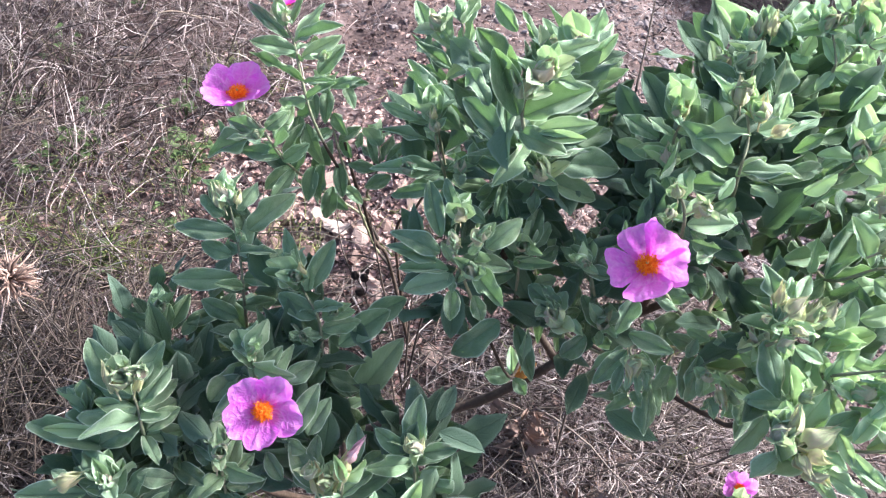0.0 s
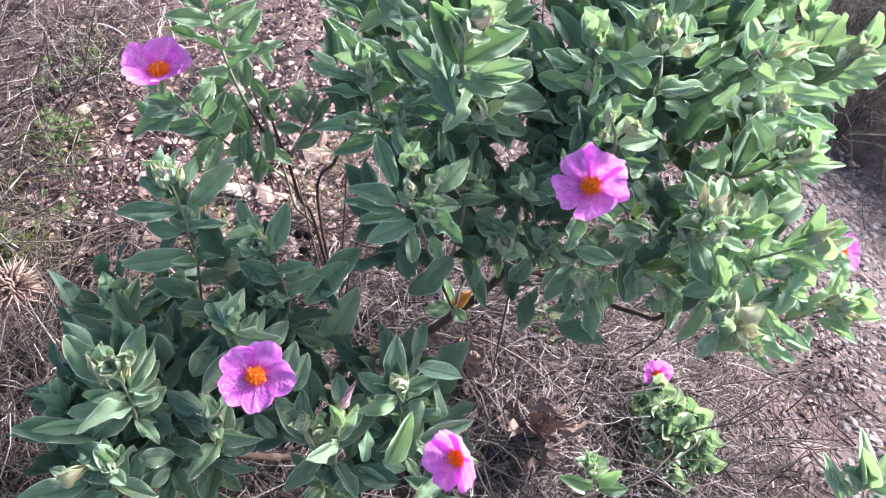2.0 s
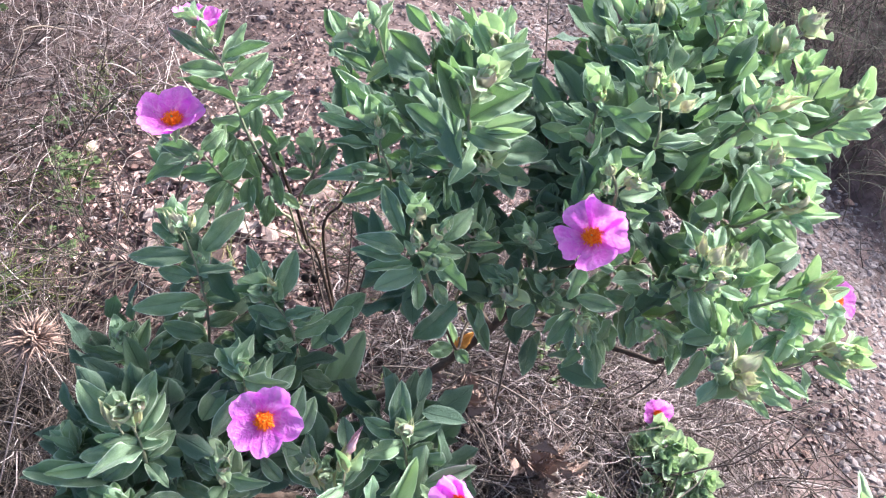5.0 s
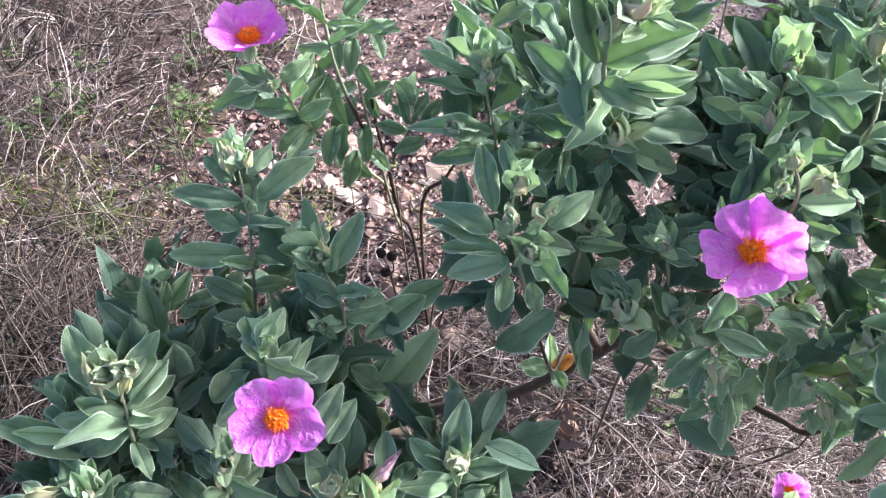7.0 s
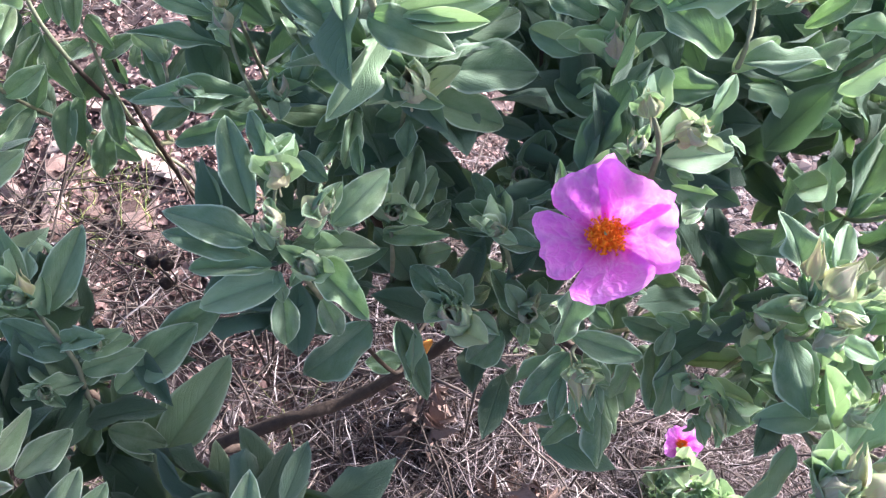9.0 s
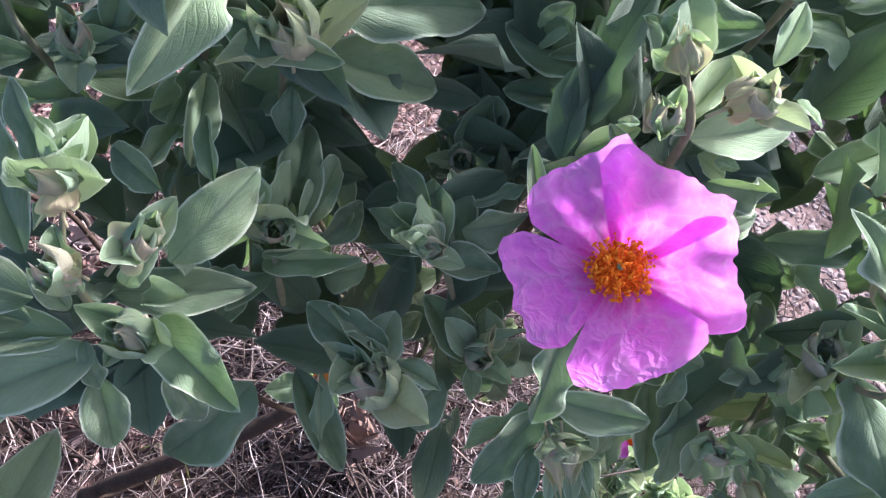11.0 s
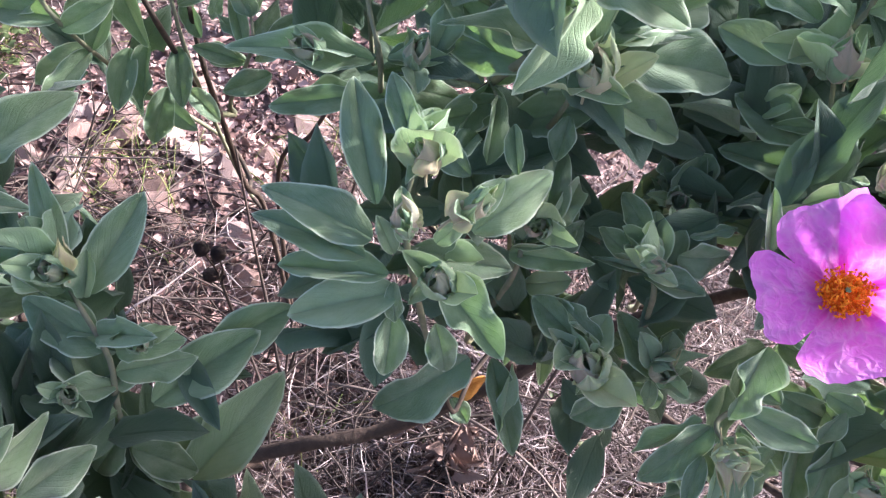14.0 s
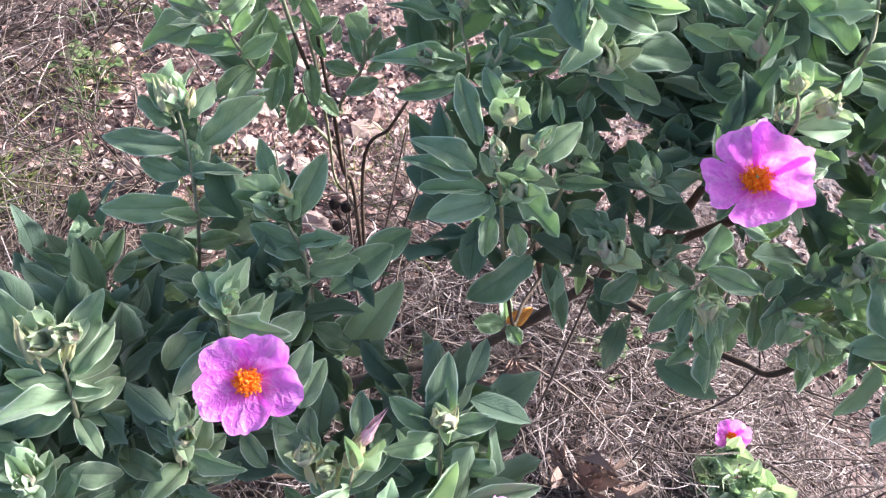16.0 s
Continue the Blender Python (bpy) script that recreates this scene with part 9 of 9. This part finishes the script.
def dry_leaf(p, d, ln):
    ob = new("dry_leaf", sr.choice(DRY))
    ob.matrix_basis = leaf_pose(p, p + d * ln, ln * sr.uniform(0.18, 0.30), sr.uniform(-1.6, 1.6))
    return tagged(ob, "curled brown dry leaf in the litter", "dry leaf", "dry leaves")


for heap, count, wide, tall in (((0.0955, 0.5112, 0.1960), 26, 0.012, 0.030), ((0.1636, 0.4043, 0.1901), 34, 0.020, 0.022)):
    for k in range(count):
        p = Vector(heap) + Vector((sr.gauss(0, wide), sr.gauss(0, wide), sr.gauss(0, tall)))
        p.z = max(p.z, ground_z(p.x, p.y) + 0.006)
        dry_leaf(p, Vector((sr.uniform(-0.5, 0.5), sr.uniform(-0.6, 0.3), sr.uniform(-1, -0.1))).normalized(), sr.uniform(0.018, 0.032))
for x, y in ((0.11, 0.50), (0.15, 0.50), (0.19, 0.49), (0.07, 0.52), (0.14, 0.54)):
    for k in range(9):
        q = Vector((x + sr.gauss(0, 0.028), y + sr.gauss(0, 0.028), 0))
        q.z = ground_z(q.x, q.y) + 0.004 + 0.02 * sr.random()
        dry_leaf(q, Vector((sr.uniform(-1, 1), sr.uniform(-1, 1), sr.uniform(-0.1, 0.4))).normalized(), sr.uniform(0.016, 0.030))
for x, y in scatter(70, -0.45, 0.55, 0.42, 1.15, 15):
    dry_leaf(Vector((x, y, ground_z(x, y) + 0.006)), Vector((sr.uniform(-1, 1), sr.uniform(-1, 1), sr.uniform(0, 0.3))).normalized(), sr.uniform(0.014, 0.030))


# ---- fallen sticks ----
bleached = surface("bleached", [(0.2, (0.26, 0.205, 0.165)), (0.5, (0.42, 0.345, 0.285)), (0.8, (0.60, 0.52, 0.45))], 80, 0.85, 0.3, 0.0005, "island", 0.5)


def fallen_stick(line, r):
    pts = smooth_line([Vector((x, y, ground_z(x, y) + 0.012)) for x, y in line], 6)
    o = pts[0].copy()
    verts, faces = [], []
    tube([p - o for p in pts], [r * (1.1 - 0.5 * i / (len(pts) - 1)) for i in range(len(pts))], 7, verts, faces, 0.5)
    ob = new("fallen_stick", mesh_from("fallen_stick", verts, faces, bleached))
    ob.matrix_basis = Matrix.Translation(o)
    return tagged(ob, "pale weathered stick lying on dry litter", "stick", "fallen sticks")


# ---- dry seed head on a stalk ----

def seed_head(place, radius, foot):
    r = random.Random(9)
    p, f = Vector(place), Vector(foot)
    top = thing("dry_seed_head", f, "beige-brown spiky seed head of dead thistle on thin stalk", "dead plant")
    verts, faces = [], []
    tube(smooth_line([Vector((0, 0, -0.01)), (p - f) * 0.5 + Vector((0.02, 0.01, 0)), p - f], 6), 0.0004, 6, verts, faces)
    part("stalk", mesh_from("stalk", verts, faces, straw), top, Matrix.Translation(f))
    verts, faces = [], []
    for k in range(240):
        a, e = r.uniform(0, 6.283), math.acos(1 - 1.7 * r.random())
        d = Vector((math.sin(e) * math.cos(a), math.sin(e) * math.sin(a), math.cos(e)))
        ln = radius * r.uniform(0.30, 1.05)
        tube([d * radius * 0.15, d * ln * 0.6, d * ln + Vector((r.uniform(-1, 1), r.uniform(-1, 1), r.uniform(-1, 1))) * radius * 0.30], [0.06 * radius, 0.045 * radius, 0.010 * radius], 4, verts, faces)
    tagged(part("spiky_head", mesh_from("spiky_head", verts, faces, dry_leaf_mat), top, Matrix.Translation(p)), kind="stuff")
    return top


for line, r in ((((-0.03, 0.57), (0.03, 0.56), (0.08, 0.54)), 0.0026), (((0.14, 0.52), (0.17, 0.52), (0.21, 0.52)), 0.0034), (((-0.01, 0.64), (0.02, 0.63), (0.06, 0.64)), 0.0018), (((0.05, 0.53), (0.12, 0.52), (0.19, 0.52)), 0.0020), (((0.42, 0.54), (0.50, 0.55), (0.60, 0.56)), 0.0015), (((0.29, 0.55), (0.30, 0.54), (0.30, 0.51)), 0.0030)):
    fallen_stick(line, r)
seed_head((-0.1976, 0.2518, 0.7286), 0.0150, (-0.540, 0.200, 0.110))

# ---- thin dead stalk beside the crown ----
def dead_stalk(line, r):
    pts = smooth_line(line, 6)
    o = pts[0].copy()
    verts, faces = [], []
    tube([p - o for p in pts], [r * (1.4 - 0.8 * i / (len(pts) - 1)) for i in range(len(pts))], 5, verts, faces, 0.4)
    for i in range(6, len(pts) - 2, 3):
        d = Vector((rng.uniform(-1, 1), rng.uniform(-0.5, 0.5), 0.5)).normalized()
        tube([pts[i] - o, pts[i] - o + d * 0.010, pts[i] - o + d * 0.016 + Vector((0, 0, 0.004))], [r * 0.5, r * 0.4, r * 0.9], 4, verts, faces)
    ob = new("dead_stalk", mesh_from("dead_stalk", verts, faces, twig_mat))
    ob.matrix_basis = Matrix.Translation(o)
    return tagged(ob, "thin dark dead flower stalk standing in the shrub", "dead stalk")


dead_stalk([(0.1270, 0.4949, 0.1176), (0.1298, 0.4517, 0.5735), (0.1378, 0.4922, 0.6377), (0.1574, 0.5578, 0.6727), (0.1669, 0.5913, 0.6907)], 0.0009)

# ---- black seed capsules on a forked dead stalk, among bare twigs ----


capsule_mat = surface("dry_capsule", [(0.2, (0.016, 0.011, 0.011)), (0.6, (0.036, 0.026, 0.025)), (0.9, (0.085, 0.062, 0.058))], 220, 0.85, 0.8, 0.001)


def capsule_stalk(foot, fork, heads, size):
    f = Vector(foot)
    top = thing("dead_seed_stalk", f, "forked thin dead stalk carrying dark dry seed capsules", "dead plant")
    k = Vector(fork)
    verts, faces = [], []
    tube(smooth_line([Vector((0, 0, -0.01)), (k - f) * 0.5 + Vector((0.012, 0, 0)), k - f], 6), 0.0008, 6, verts, faces)
    for h in heads:
        tube(smooth_line([k - f, (k + Vector(h)) * 0.5 - f + Vector((0.002, 0, -0.003)), Vector(h) - f], 4), 0.0005, 5, verts, faces)
    part("stalk", mesh_from("stalk", verts, faces, twig_mat), top, Matrix.Translation(f))
    for n, h in enumerate(heads):
        verts, faces = [], []
        d = (Vector(h) - k).normalized()
        tube([d * size * q for q in (-0.9, -0.7, -0.2, 0.3, 0.7, 0.95)], [size * q for q in (0.10, 0.48, 0.72, 0.66, 0.36, 0.04)], 10, verts, faces, 0.3)
        part("capsule", mesh_from("capsule", verts, faces, capsule_mat), top, Matrix.Translation(h), "dark dry pointed capsule")


def bare_twigs(foot, ends, r):
    """Leafless side twigs of a dead branch, forking once."""
    f = Vector(foot)
    verts, faces = [], []
    for e in ends:
        e = Vector(e) - f
        line = smooth_line([Vector((0, 0, 0)), e * 0.4 + Vector((0, 0, 0.012)), e * 0.7, e], 4)
        tube(line, [r * (1 - 0.6 * i / (len(line) - 1)) for i in range(len(line))], 6, verts, faces, 0.3)
        q = line[len(line) * 2 // 3]
        tube([q, q + Vector((0.008, 0.004, 0.012)), q + Vector((0.022, 0.006, 0.017))], [r * 0.5, r * 0.4, r * 0.3], 5, verts, faces)
    ob = new("bare_twig", mesh_from("bare_twig", verts, faces, twig_mat))
    ob.matrix_basis = Matrix.Translation(f)
    return tagged(ob, "forked leafless dark twig between the shrubs", "twigs")


capsule_stalk((-0.058, 0.500, ground_z(-0.058, 0.500)), (-0.066, 0.458, 0.488), [(-0.0715, 0.450, 0.520), (-0.0640, 0.449, 0.518), (-0.0700, 0.455, 0.494)], 0.0052)
bare_twigs((-0.049, 0.585, ground_z(-0.049, 0.585)), [(-0.020, 0.530, 0.515), (-0.066, 0.540, 0.500), (0.004, 0.560, 0.470)], 0.0015)
